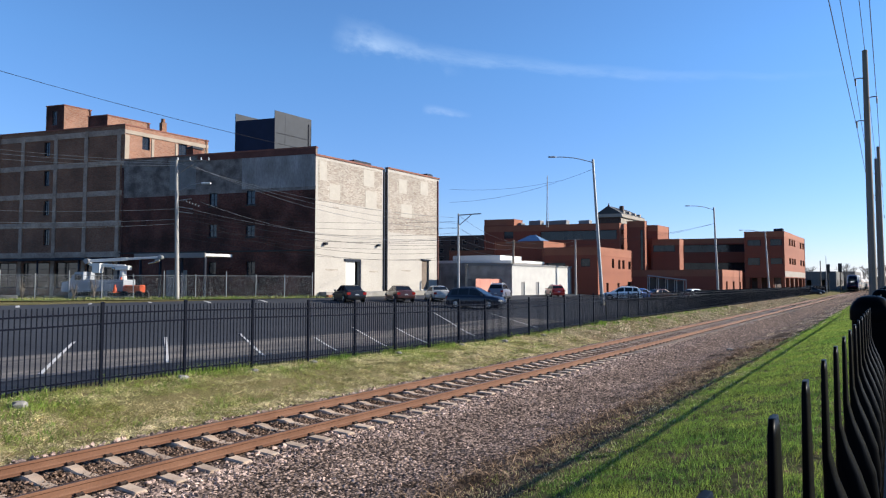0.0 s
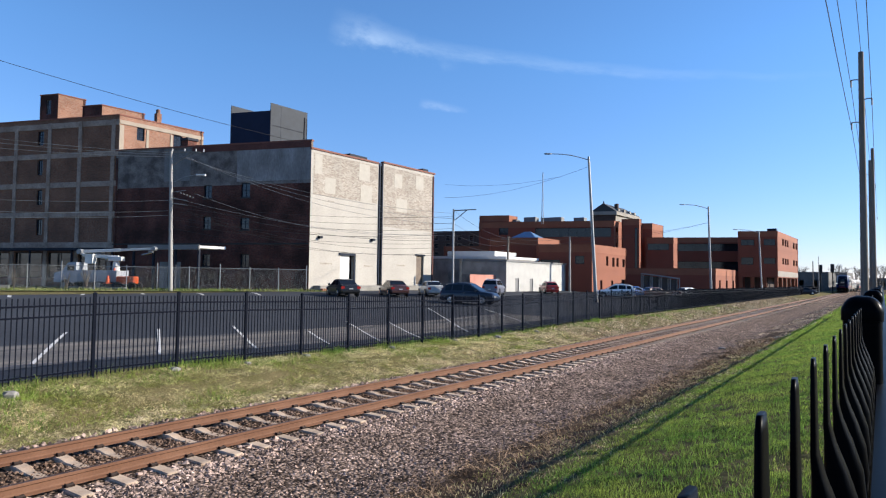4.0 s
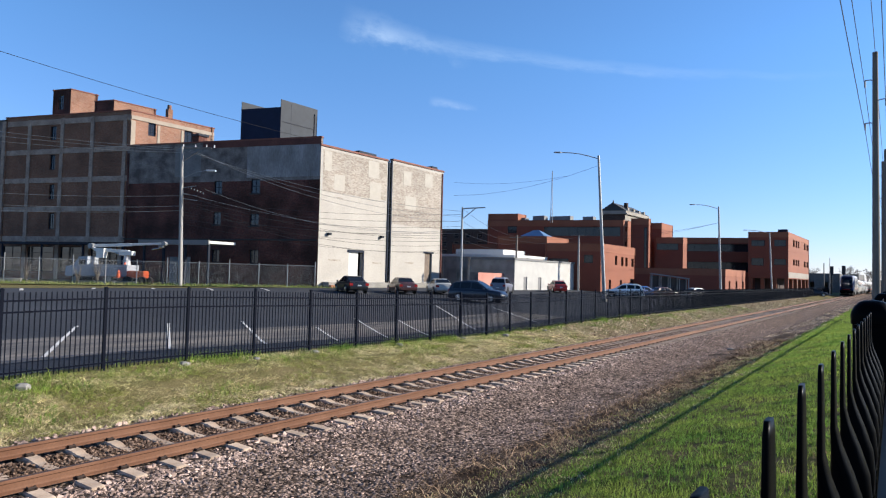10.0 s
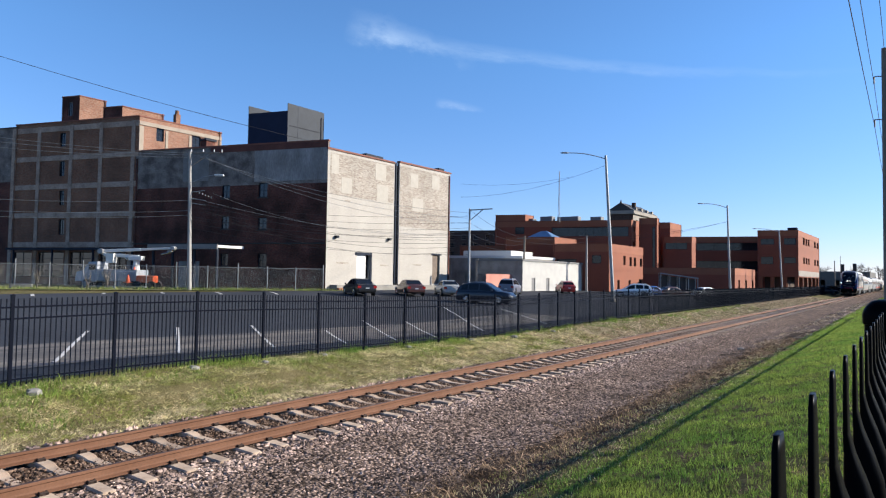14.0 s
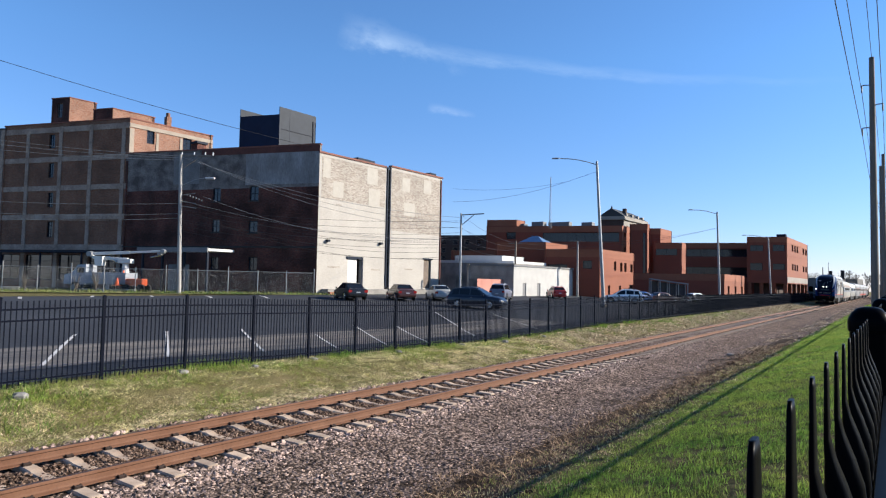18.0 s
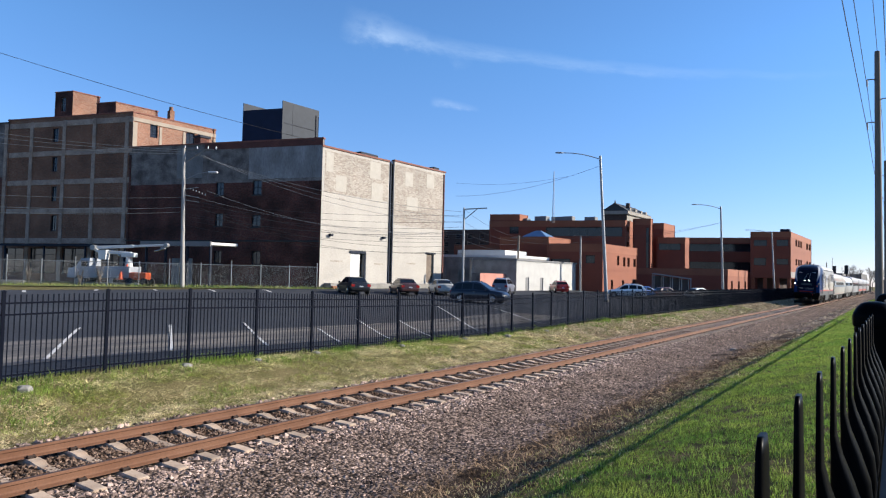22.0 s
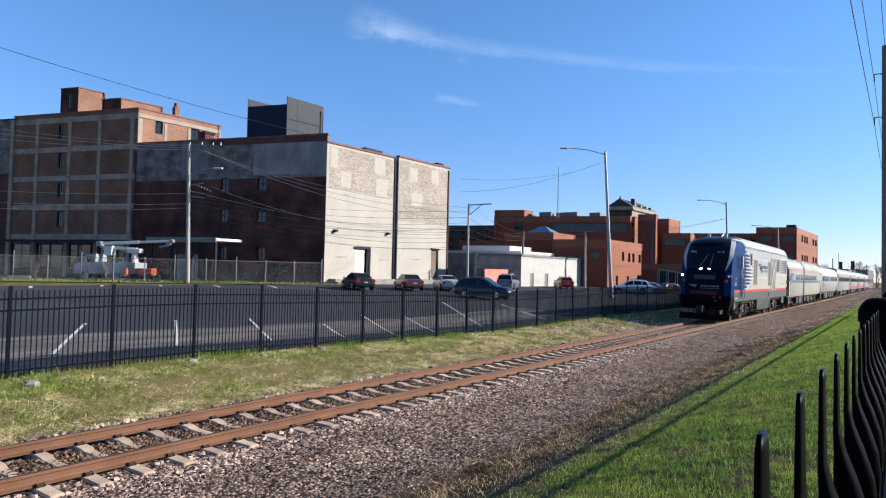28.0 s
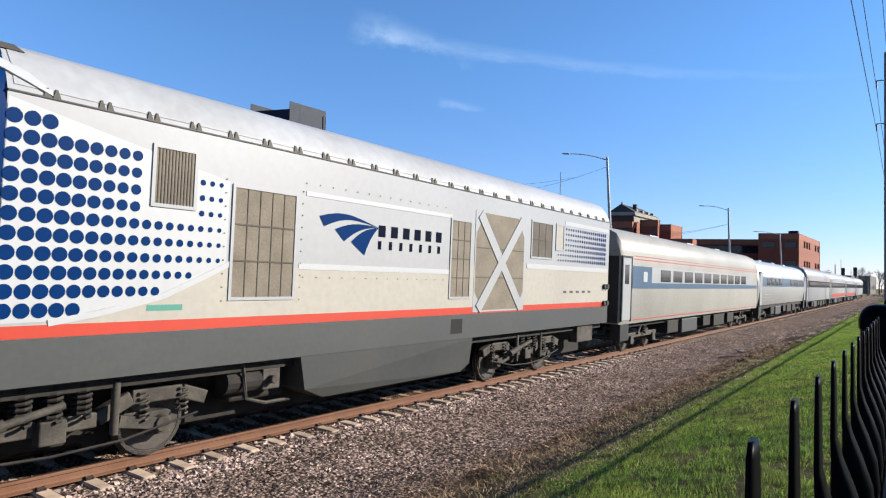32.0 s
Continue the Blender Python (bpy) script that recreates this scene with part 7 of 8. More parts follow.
# ================= poles, lamps and wires =================
def street_lamp(x, y, z0, z1, reach, towards, label, lean=(0, 0), r=0.11):
    ob = thing("street_lamp", x, y, z0, label=label, category="street lamp", group="car park lamps")
    h = z1 - z0
    top = Vector((lean[0], lean[1], h))
    part("pole", Mesh().tube((0, 0, 0), top, r * 1.25, r * 0.75, 12), M_GALV, ob, smooth=True)
    part("base_plate", Mesh().box(-0.25, 0.25, -0.25, 0.25, -0.3, 0.05), M_CONC, ob, bevel=0.02)
    c, s = math.cos(towards), math.sin(towards)
    pts = [top + Vector((c * reach * k, s * reach * k, -0.35 + 0.55 * math.sin(min(1, k * 1.25) * math.pi / 2))) for k in (0, 0.12, 0.3, 0.5, 0.75, 1.0)]
    part("arm", Mesh().path(pts, 0.045, 8), M_GALV, ob)
    e = pts[-1]
    m = Matrix.Translation(e + Vector((c * 0.3, s * 0.3, -0.02))) @ Matrix.Rotation(towards, 4, "Z")
    head = Mesh()
    head.loft([[tuple(m @ Vector((u, w * a, hz * b))) for a, b in ((-1, -0.4), (1, -0.4), (1, 0.3), (0.5, 1), (-0.5, 1), (-1, 0.3))] for u, w, hz in ((-0.4, 0.06, 0.05), (-0.2, 0.15, 0.09), (0.25, 0.17, 0.09), (0.45, 0.08, 0.05))])
    part("lamp_head", head, M_GALV, ob)
    return ob


LEFT_UP = math.atan2(-0.6, -0.8)
LAMP = "tall galvanised car park lamp with one curved arm"
street_lamp(-14.5, 59.1, 0.8, 15.6, 3.9, LEFT_UP, LAMP, (-0.65, -0.45), 0.16)
street_lamp(-10.7, 94.6, 0.5, 13.8, 3.5, LEFT_UP, LAMP, (-0.3, -0.2), 0.15)
street_lamp(-9.0, 129.9, 0.45, 12.6, 4.2, LEFT_UP, LAMP, (-0.4, -0.3), 0.15)
# ================= parked cars =================
def car_paint(name, col, rough=0.3):
    return mat(name, col, rough, vary=0.06, scale=1.2, fine=20, bump=0.0, coat=0.3, spec=0.35)


M_CARGLASS = mat("tinted_car_glass", (0.008, 0.01, 0.013), 0.08, vary=0.3, scale=0.6, fine=3, bump=0.0, spec=0.25)
M_TAIL = mat("tail_lamp_red", (0.27, 0.0115, 0.0092), 0.25, vary=0.1, bump=0)
M_LAMPC = mat("clear_lamp", (0.462, 0.462, 0.462), 0.15, vary=0.1, bump=0)
M_PLATE = mat("pale_plate", (0.37, 0.382, 0.388), 0.5, vary=0.1, bump=0)


def parked_car(kind, x, y, rz, paint, label):
    z = land(x, y) + 0.02
    ob = thing("car", x, y, z, rz, label, "car", "parked cars")
    if kind == "sedan":
        L, W, belt, top = 4.75, 0.9, 0.92, 1.43
        deck = [(-2.37, 0.62, 0.62), (-2.3, 0.78, 0.94), (-1.6, 0.86, 1.0), (-0.9, 0.9, 0.95), (0.9, 0.9, 0.92), (1.5, 0.88, 0.9), (2.15, 0.8, 0.78), (2.37, 0.68, 0.6)]
        cab = [(-1.75, 0.98), (-1.05, 1.38), (-0.4, 1.43), (0.25, 1.42), (1.15, 0.93)]
    elif kind == "hatch":
        L, W, belt, top = 4.2, 0.88, 0.95, 1.5
        deck = [(-2.1, 0.7, 0.75), (-2.05, 0.8, 0.98), (-1.5, 0.86, 0.99), (-0.9, 0.88, 0.97), (0.9, 0.88, 0.95), (1.4, 0.86, 0.92), (1.9, 0.8, 0.82), (2.15, 0.68, 0.62)]
        cab = [(-2.05, 0.98), (-1.65, 1.4), (-0.8, 1.5), (0.1, 1.47), (1.15, 0.94)]
    else:
        L, W, belt, top = 4.7, 0.93, 1.05, 1.72
        deck = [(-2.35, 0.72, 0.8), (-2.3, 0.84, 1.06), (-1.6, 0.91, 1.08), (-0.9, 0.93, 1.06), (0.9, 0.93, 1.04), (1.5, 0.91, 1.02), (2.1, 0.84, 0.92), (2.35, 0.72, 0.7)]
        cab = [(-2.28, 1.08), (-1.95, 1.6), (-0.9, 1.72), (0.1, 1.7), (1.2, 1.04)]
    b = Mesh()
    secs = []
    for xx, w, zt in deck:
        lowz = 0.2 if abs(xx) < 2.2 else 0.32
        secs.append([(xx, -w * 0.93, lowz), (xx, w * 0.93, lowz), (xx, w, 0.45), (xx, w * 1.0, zt - 0.2), (xx, w * 0.94, zt - 0.06), (xx, w * 0.82, zt), (xx, -w * 0.82, zt), (xx, -w * 0.94, zt - 0.06), (xx, -w * 1.0, zt - 0.2), (xx, -w, 0.45)])
    part("body", b.loft(secs), paint, ob, outward=True, smooth=True, angle=50)
    # painted cabin shell with panes let into it
    def roof_at(xx):
        return lerp_row(cab, xx)[1]

    def flank(xx, f, out=0.0):
        zt = roof_at(xx)
        w = W * (0.88 - 0.22 * max(0.0, (zt - belt) / (top - belt)))
        return (W * 0.88 + (w - W * 0.88) * f + out, belt - 0.05 + (zt - belt + 0.05) * f)

    g = []
    for xx in [cab[0][0] + (cab[-1][0] - cab[0][0]) * i / 14 for i in range(15)]:
        (yb, zb), (yt, zt) = flank(xx, 0.0), flank(xx, 1.0)
        g.append([(xx, -yb, zb), (xx, yb, zb), (xx, yt, zt - 0.03), (xx, yt * 0.88, zt + 0.012), (xx, -yt * 0.88, zt + 0.012), (xx, -yt, zt - 0.03)])
    part("cabin", Mesh().loft(g), paint, ob, outward=True, smooth=True, angle=40)
    mid = -0.35
    x0, x1, x2, x3 = cab[0][0], cab[1][0], cab[-2][0], cab[-1][0]
    panes = [((mid + 0.06, x3 - 0.32), (mid + 0.06, x2 + 0.12)), ((x0 + 0.5, mid - 0.05), (x1 + 0.25, mid - 0.05))]
    if kind != "sedan":
        panes = [((mid + 0.06, x3 - 0.3), (mid + 0.06, x2 + 0.15)), ((-1.25, mid - 0.05), (-1.25, mid - 0.05)), ((x0 + 0.35, -1.34), (x1 + 0.12, -1.34))]
    for sd in (-1, 1):
        for (ba, bb), (ta, tb) in panes:
            q = [(ba, 0.18), (bb, 0.18), (tb, 0.84), (ta, 0.84)]
            vo = [(xx, sd * flank(xx, f, 0.012)[0], flank(xx, f)[1]) for xx, f in q]
            vi = [(xx, sd * (flank(xx, f)[0] - 0.03), flank(xx, f)[1]) for xx, f in q]
            part("side_window", Mesh().add(vo + vi, [(0, 1, 2, 3), (7, 6, 5, 4), (0, 4, 5, 1), (1, 5, 6, 2), (2, 6, 7, 3), (3, 7, 4, 0)]), M_CARGLASS, ob, "dark tinted car window", outward=True)
    for xa, xb, nm in ((x2, x3, "windscreen"), (x1, x0, "rear_window")):
        za, zb = roof_at(xa), roof_at(xb)
        vs = []
        for d in (0.022, -0.02):
            for f in (0.08, 0.86):
                xx = xa + (xb - xa) * f
                zz, w = za + (zb - za) * f, flank(xx, 0.9)[0] * 0.9
                vs += [(xx, -w, zz + d), (xx, w, zz + d)]
        part(nm, Mesh().add(vs, [(0, 1, 3, 2), (6, 7, 5, 4), (0, 4, 5, 1), (2, 3, 7, 6), (0, 2, 6, 4), (1, 5, 7, 3)]), M_CARGLASS, ob, "dark glass", outward=True)
    if kind != "sedan":
        for sd in (-1, 1):
            part("roof_rail", Mesh().path([(x1 + 0.2, sd * 0.56, roof_at(x1 + 0.2) - 0.01), (x1 + 0.4, sd * 0.56, top + 0.05), (x2 - 0.3, sd * 0.56, top + 0.06), (x2 - 0.1, sd * 0.56, roof_at(x2 - 0.1))], 0.022, 6), M_GALV, ob)
    part("sill_trim", Mesh().box(-1.0, 1.02, -W - 0.008, W + 0.008, 0.2, 0.32), M_BLACK, ob)
    for s in (-1, 1):
        part("door_handle", Mesh().box(-0.25, -0.08, s * (W * 0.985) - 0.012, s * (W * 0.985) + 0.012, belt - 0.17, belt - 0.14), M_CHROME, ob)
        part("mirror", Mesh().box(0.75, 0.9, s * (W + 0.05) - 0.07, s * (W + 0.05) + 0.07, belt - 0.02, belt + 0.13), paint, ob, bevel=0.02)
        part("tail_lamp", Mesh().box(-2.36, -2.2, s * 0.68 - 0.14, s * 0.68 + 0.14, belt - 0.28, belt - 0.08), M_TAIL, ob)
        part("headlamp", Mesh().box(2.14, 2.33, s * 0.62 - 0.15, s * 0.62 + 0.15, 0.58, 0.72), M_LAMPC, ob)
        for xx in (-1.38, 1.4):
            r = 0.33 if kind == "sedan" else 0.36
            w = part("wheel", Mesh().tube((xx, s * (W - 0.2), r), (xx, s * (W + 0.012), r), r, r, 20), M_RUBBER, ob)
            part("rim", Mesh().tube((xx, s * (W + 0.012), r), (xx, s * (W + 0.022), r), r * 0.68, r * 0.62, 14), M_CHROME, w)
            part("wheel_arch", Mesh().tube((xx, s * (W - 0.06), r), (xx, s * (W + 0.006), r), r + 0.06, r + 0.06, 20), M_BLACK, ob)
    part("bumper", Mesh().box(-2.42, -2.25, -0.78, 0.78, 0.34, 0.56), paint, ob, bevel=0.04)
    part("plate_bar", Mesh().box(-2.435, -2.42, -0.16, 0.16, 0.6, 0.7), M_PLATE, ob)
    return ob


P_BLACK, P_MAROON, P_SILVER = car_paint("black_car_paint", (0.00736, 0.0068, 0.00736)), car_paint("maroon_car_paint", (0.0554, 0.0216, 0.0185)), car_paint("silver_car_paint", (0.308, 0.308, 0.296))
P_NAVY, P_GREY, P_RED = car_paint("navy_car_paint", (0.004, 0.0065, 0.016)), car_paint("silver_blue_car_paint", (0.11, 0.115, 0.15)), car_paint("red_car_paint", (0.25, 0.012, 0.009))
P_WHITE, P_BLUE = car_paint("white_car_paint", (0.75, 0.75, 0.74)), car_paint("blue_car_paint", (0.0123, 0.0739, 0.258))
parked_car("sedan", -28.2, 36.2, 150, P_BLACK, "black saloon car parked before the warehouse dock")
parked_car("sedan", -27.0, 41.6, 144, P_MAROON, "dull maroon saloon car parked before the warehouse dock")
parked_car("sedan", -26.2, 46.4, 138, P_SILVER, "silver saloon car parked before the warehouse dock")
parked_car("suv", -18.1, 40.5, 10, P_NAVY, "dark navy sport utility car standing sideways")
parked_car("suv", -25.4, 57.2, 108, P_GREY, "silver-blue sport utility car")
parked_car("hatch", -25.7, 71.8, 128, P_RED, "bright red hatchback car")
parked_car("suv", -17.2, 72.4, 203, P_WHITE, "white sport utility car standing sideways")
parked_car("sedan", -17.2, 79.8, 60, P_BLUE, "bright blue saloon car parked in the car park")
parked_car("sedan", -15.4, 82.6, 60, P_MAROON, "maroon saloon car parked in the car park")
parked_car("sedan", -13.2, 91.6, 60, P_WHITE, "white saloon car parked in the car park")

# ================= car park marks =================
for i, (x0, y0, x1, y1) in enumerate(((-7.5, 3.1, -14.0, 7.0), (-7.2, 6.3, -14.0, 10.5), (-6.9, 9.5, -13.8, 13.9), (-6.5, 12.4, -10.6, 15.3), (-6.3, 14.9, -13.6, 20.9), (-6.0, 17.2, -12.2, 22.7), (-6.6, 21.8, -16.8, 32.8), (-7.6, 0.0, -14.2, 3.6), (-6.4, 28.0, -14.0, 36.0),
                                      (-31.5, 12.2, -34.5, 13.4), (-33.0, 17.0, -35.6, 18.4), (-32.6, 21.0, -35.4, 22.5), (-31.0, 24.6, -34.6, 26.6), (-30.0, 29.0, -33.5, 31.0))):
    d = Vector((x1 - x0, y1 - y0, 0))
    n = Vector((-d.y, d.x, 0)).normalized() * (0.05 if i < 9 else 0.1)
    k = 6
    rows_ = [Vector((x0, y0, 0)) + d * (j / k) for j in range(k + 1)]
    vs = []
    for p in rows_:
        for s in (-1, 1):
            q = p + n * s
            vs.append((q.x, q.y, land(q.x, q.y) + 0.045))
    tagged(part("bay_line", Mesh().add(vs, [(2 * j, 2 * j + 1, 2 * j + 3, 2 * j + 2) for j in range(k)]), M_LINE), "faded white parking bay line on asphalt", "road marking", "bay lines", "structure")

# ================= chain-link fence before the warehouse, grass edge =================
cl = thing("chain_link_fence", label="galvanised chain-link fence along the back of the car park", category="fence")
CL = [(-35.9, 39.4), (-43.0, 28.4), (-49.3, 18.0), (-54.5, 9.0)]
wire_b = Mesh()
for (xa, ya), (xb, yb) in zip(CL, CL[1:]):
    n = max(1, round(math.hypot(xb - xa, yb - ya) / 2.6))
    for i in range(n):
        p = (xa + (xb - xa) * i / n, ya + (yb - ya) * i / n)
        q = (xa + (xb - xa) * (i + 1) / n, ya + (yb - ya) * (i + 1) / n)
        z = land(*p)
        part("post", Mesh().tube((*p, z - 0.2), (*p, z + 2.25 + (0.25 if i % 3 == 0 else 0)), 0.04, n=8), M_GALV, cl)
        part("top_rail", Mesh().tube((*p, z + 2.1), (*q, z + 2.1), 0.028, n=6), M_GALV, cl)
        m = 22
        for k in range(-12, m):
            for sgn in (1, -1):
                a0, a1 = k / m, (k + 12) / m
                t0, t1 = max(0.0, a0), min(1.0, a1)
                if t0 >= t1:
                    continue
                za, zb = (t0 - a0) / (a1 - a0) * 2.1, (t1 - a0) / (a1 - a0) * 2.1
                if sgn < 0:
                    za, zb = 2.1 - za, 2.1 - zb
                wire_b.tube((p[0] + (q[0] - p[0]) * t0, p[1] + (q[1] - p[1]) * t0, z + za), (p[0] + (q[0] - p[0]) * t1, p[1] + (q[1] - p[1]) * t1, z + zb), 0.0045, n=3, caps=False)
tagged(part("wire_mesh", wire_b, M_GALV, cl, "woven wire"), kind="stuff")
M_WEED = mat("green_verge", (0.115, 0.165, 0.03), 0.95, vary=0.4, scale=0.6, fine=8, bump=0.5, dist=0.05, col2=(0.15, 0.14, 0.055))
vb = Mesh()
EDGE = [(-33.6, 40.0, -36.4, 41.0), (-37.5, 33.0, -41.0, 34.0), (-40.6, 27.4, -44.5, 29.5), (-46.6, 17.4, -50.6, 19.5), (-52.5, 6.0, -57, 8.0)]
for (a, b_, c, d), (e, f, g, h) in zip(EDGE, EDGE[1:]):
    vb.add([(a, b_, land(a, b_) + 0.05), (c, d, land(c, d) + 0.12), (g, h, land(g, h) + 0.12), (e, f, land(e, f) + 0.05)], [(0, 1, 2, 3)])
tagged(part("verge", vb, M_WEED, outward=False), "green grass verge at the back of the car park", "grass", kind="structure")
rr = np.random.RandomState(8)
tuft = Mesh()
for i in range(2600):
    t = rr.uniform(0, 1)
    x, y = -34.4 - 20 * t + rr.uniform(-1.2, 0.6), 40.0 - 33 * t + rr.uniform(-0.6, 0.6)
    z = land(x, y) + 0.05
    h = rr.uniform(0.1, 0.35)
    a, l = rr.uniform(0, 6.28), rr.uniform(-0.1, 0.1)
    dx, dy = math.cos(a) * 0.035, math.sin(a) * 0.035
    tuft.add([(x - dx, y - dy, z), (x + dx, y + dy, z), (x + l, y + l, z + h)], [(0, 1, 2)])
tagged(part("verge_grass", tuft, M_WEED), "tufts of green grass along the fence", "grass", kind="stuff")
# bare weeds at the fence
for x, y, s in ((-48.2, 19.2, 1.0), (-45.6, 23.6, 1.2), (-49.6, 16.8, 1.3), (-46.4, 22.4, 0.9)):
    b = Mesh()
    r5 = random.Random(int(abs(x) * 10))
    for k in range(26):
        a, l = r5.uniform(0, 6.28), r5.uniform(0.1, 0.5)
        b.path([(0, 0, 0), (math.cos(a) * l * 0.4, math.sin(a) * l * 0.4, 0.7 * s), (math.cos(a) * l, math.sin(a) * l, r5.uniform(0.9, 1.7) * s)], 0.012, 4)
    o = tagged(part("dry_weed", b, M_WOODPOLE), "bare dry weeds at the foot of the fence", "plant", kind="stuff")
    o.location = (x, y, land(x, y))

# ================= bucket truck, canopy, cones =================
bt = thing("bucket_truck", -47.1, 26.55, land(-47.1, 26.55), 34.8, "white utility truck with a folded lifting boom", "truck")
M_TRUCK = mat("pale_truck_paint", (0.26, 0.28, 0.31), 0.4, vary=0.12, scale=1, fine=12, bump=0.02)
part("service_body", Mesh().box(-2.6, 1.0, -1.1, 1.1, 0.7, 1.75).box(-2.6, 1.0, -1.15, -1.1, 0.75, 1.6), M_TRUCK, bt, bevel=0.05)
part("cab", fix(Mesh().loft([[(x, -1.0 * k, z0), (x, 1.0 * k, z0), (x, 0.9 * k, z1), (x, -0.9 * k, z1)] for x, z0, z1, k in ((-4.6, 0.7, 1.5, 0.9), (-3.9, 0.65, 1.65, 1.0), (-3.4, 0.65, 2.4, 1.0), (-2.65, 0.65, 2.45, 1.0))]).data("cab", M_TRUCK)), M_TRUCK, bt)
part("cab_window", Mesh().box(-3.35, -2.8, -1.02, 1.02, 1.7, 2.2), M_GLASS, bt)
part("pedestal", Mesh().tube((0.4, 0, 1.7), (0.4, 0, 2.6), 0.32, 0.26, 14), M_WHITE, bt)
part("turntable", Mesh().box(-0.2, 1.0, -0.35, 0.35, 2.6, 3.0), M_WHITE, bt, bevel=0.05)
part("lower_boom", Mesh().beam((0.6, 0, 2.95), (-2.4, 0.05, 3.05), 0.26, 0.28).beam((-2.4, 0.05, 3.05), (-3.0, 0.2, 3.35), 0.2, 0.24), M_WHITE, bt, bevel=0.03)
part("elbow", Mesh().tube((-2.9, -0.15, 3.4), (-2.9, 0.5, 3.4), 0.24, n=14), M_GALV, bt)
part("upper_boom", Mesh().beam((-2.9, 0.3, 3.42), (0.6, 0.3, 3.6), 0.24, 0.27).beam((0.6, 0.3, 3.6), (3.5, 0.3, 3.76), 0.18, 0.2), M_WHITE, bt, "white folded boom", bevel=0.03)
part("boom_head", Mesh().tube((3.6, 0.05, 3.76), (3.6, 0.55, 3.76), 0.2, n=14).box(3.1, 3.5, 0.15, 0.45, 3.4, 3.6), M_GALV, bt, bevel=0.03)
part("bucket", fix(Mesh().loft([[(-1.9 + a * s, b_ * s, z) for a, b_ in ((-0.36, -0.36), (0.36, -0.36), (0.36, 0.36), (-0.36, 0.36))] for z, s in ((2.35, 0.88), (3.2, 1.0))]).data("bucket", M_WHITE)), M_WHITE, bt, "white work bucket")
part("cylinder", Mesh().tube((-0.4, 0, 2.7), (-1.2, 0, 3.2), 0.09, n=10), M_CHROME, bt)
part("cylinder", Mesh().tube((2.5, 0.3, 3.2), (3.4, 0.3, 3.4), 0.07, n=8), M_CHROME, bt)
for xx in (-3.5, -0.6):
    for s in (-1, 1):
        w = part("wheel", Mesh().tube((xx, s * 0.75, 0.45), (xx, s * 1.05, 0.45), 0.45, n=18), M_RUBBER, bt)
        part("rim", Mesh().tube((xx, s * 1.05, 0.45), (xx, s * 1.06, 0.45), 0.26, n=14), M_GALV, w)
M_ORANGE = mat("orange_plastic", (0.578, 0.0924, 0.0231), 0.5, vary=0.1, scale=3, bump=0)
for x, y, h in ((-46.4, 26.4, 1.0), (-46.1, 25.7, 0.7)):
    c = thing("traffic_cone", x, y, land(x, y) + (1.0 if h > 0.9 else 0.6), label="orange traffic cone on the truck yard", category="traffic cone")
    part("cone", Mesh().tube((0, 0, 0.05), (0, 0, h), 0.22, 0.05, 14), M_ORANGE, c)
    part("foot", Mesh().box(-0.3, 0.3, -0.3, 0.3, 0, 0.05), M_ORANGE, c)
    part("stand", Mesh().box(-0.5, 0.5, -0.4, 0.4, -1.1, 0), M_UNDER, c)
ts = thing("small_tractor", -45.1, 26.9, land(-45.1, 26.9), 30, "small orange yard machine behind the fence", "machine")
part("hood", Mesh().box(-0.8, 0.8, -0.45, 0.45, 0.6, 1.25), M_ORANGE, ts, bevel=0.1)
for xx in (-0.6, 0.7):
    for s in (-1, 1):
        part("wheel", Mesh().tube((xx, s * 0.4, 0.38), (xx, s * 0.65, 0.38), 0.38, n=16), M_RUBBER, ts)
tagged(part("kerb_block", Mesh().boxm(pose(-46.2, 24.6, land(-46.2, 24.6) + 0.15, 0, 0, 42), 5.2, 0.5, 0.35), M_CONC, bevel=0.04), "pale concrete kerb block on the verge", "kerb")
tagged(part("kerb_block", Mesh().boxm(pose(-49.6, 18.6, land(-49.6, 18.6) + 0.2, 0, 0, 58), 1.6, 0.5, 0.5), M_CONC, bevel=0.04), "pale concrete block on the verge", "kerb")
cn = Block("loading_canopy", -46.0, 34.6, 8.2, 3.0, 5.5, 5.9, "flat white loading canopy on posts against the warehouse", "canopy")
part("canopy_roof", Mesh().prism([cn.pt(*c) for c in ((0, 0), (0, 3), (8.2, 3), (8.2, 0))], 5.62, 5.9), M_WHITE, cn.ob, bevel=0.03)
part("fascia", Mesh().prism([cn.pt(*c) for c in ((-0.1, -0.12), (-0.1, 0.0), (8.3, 0.0), (8.3, -0.12))], 5.5, 5.98), M_GREYSHEET, cn.ob)
for s in (0.3, 3.0, 5.6, 8.0):
    c = cn.pt(s, 0.3)
    part("post", Mesh().box(c[0] - 0.1, c[0] + 0.1, c[1] - 0.1, c[1] + 0.1, 1.3, 5.65), M_BLKSHEET, cn.ob)
fl = Block("factory_lean_to", -60.5, 34.0, 19.0, 1.6, 5.2, 5.9, "dark lean-to canopy along the factory foot", "canopy")
part("canopy_roof", Mesh().prism([fl.pt(*c) for c in ((0, 0), (0, 1.6), (19, 1.6), (19, 0))], 5.6, 5.85), M_BLKSHEET, fl.ob)
for s in (0.5, 6, 12, 18):
    c = fl.pt(s, 0.2)
    part("post", Mesh().box(c[0] - 0.08, c[0] + 0.08, c[1] - 0.08, c[1] + 0.08, 1.2, 5.6), M_BLKSHEET, fl.ob)

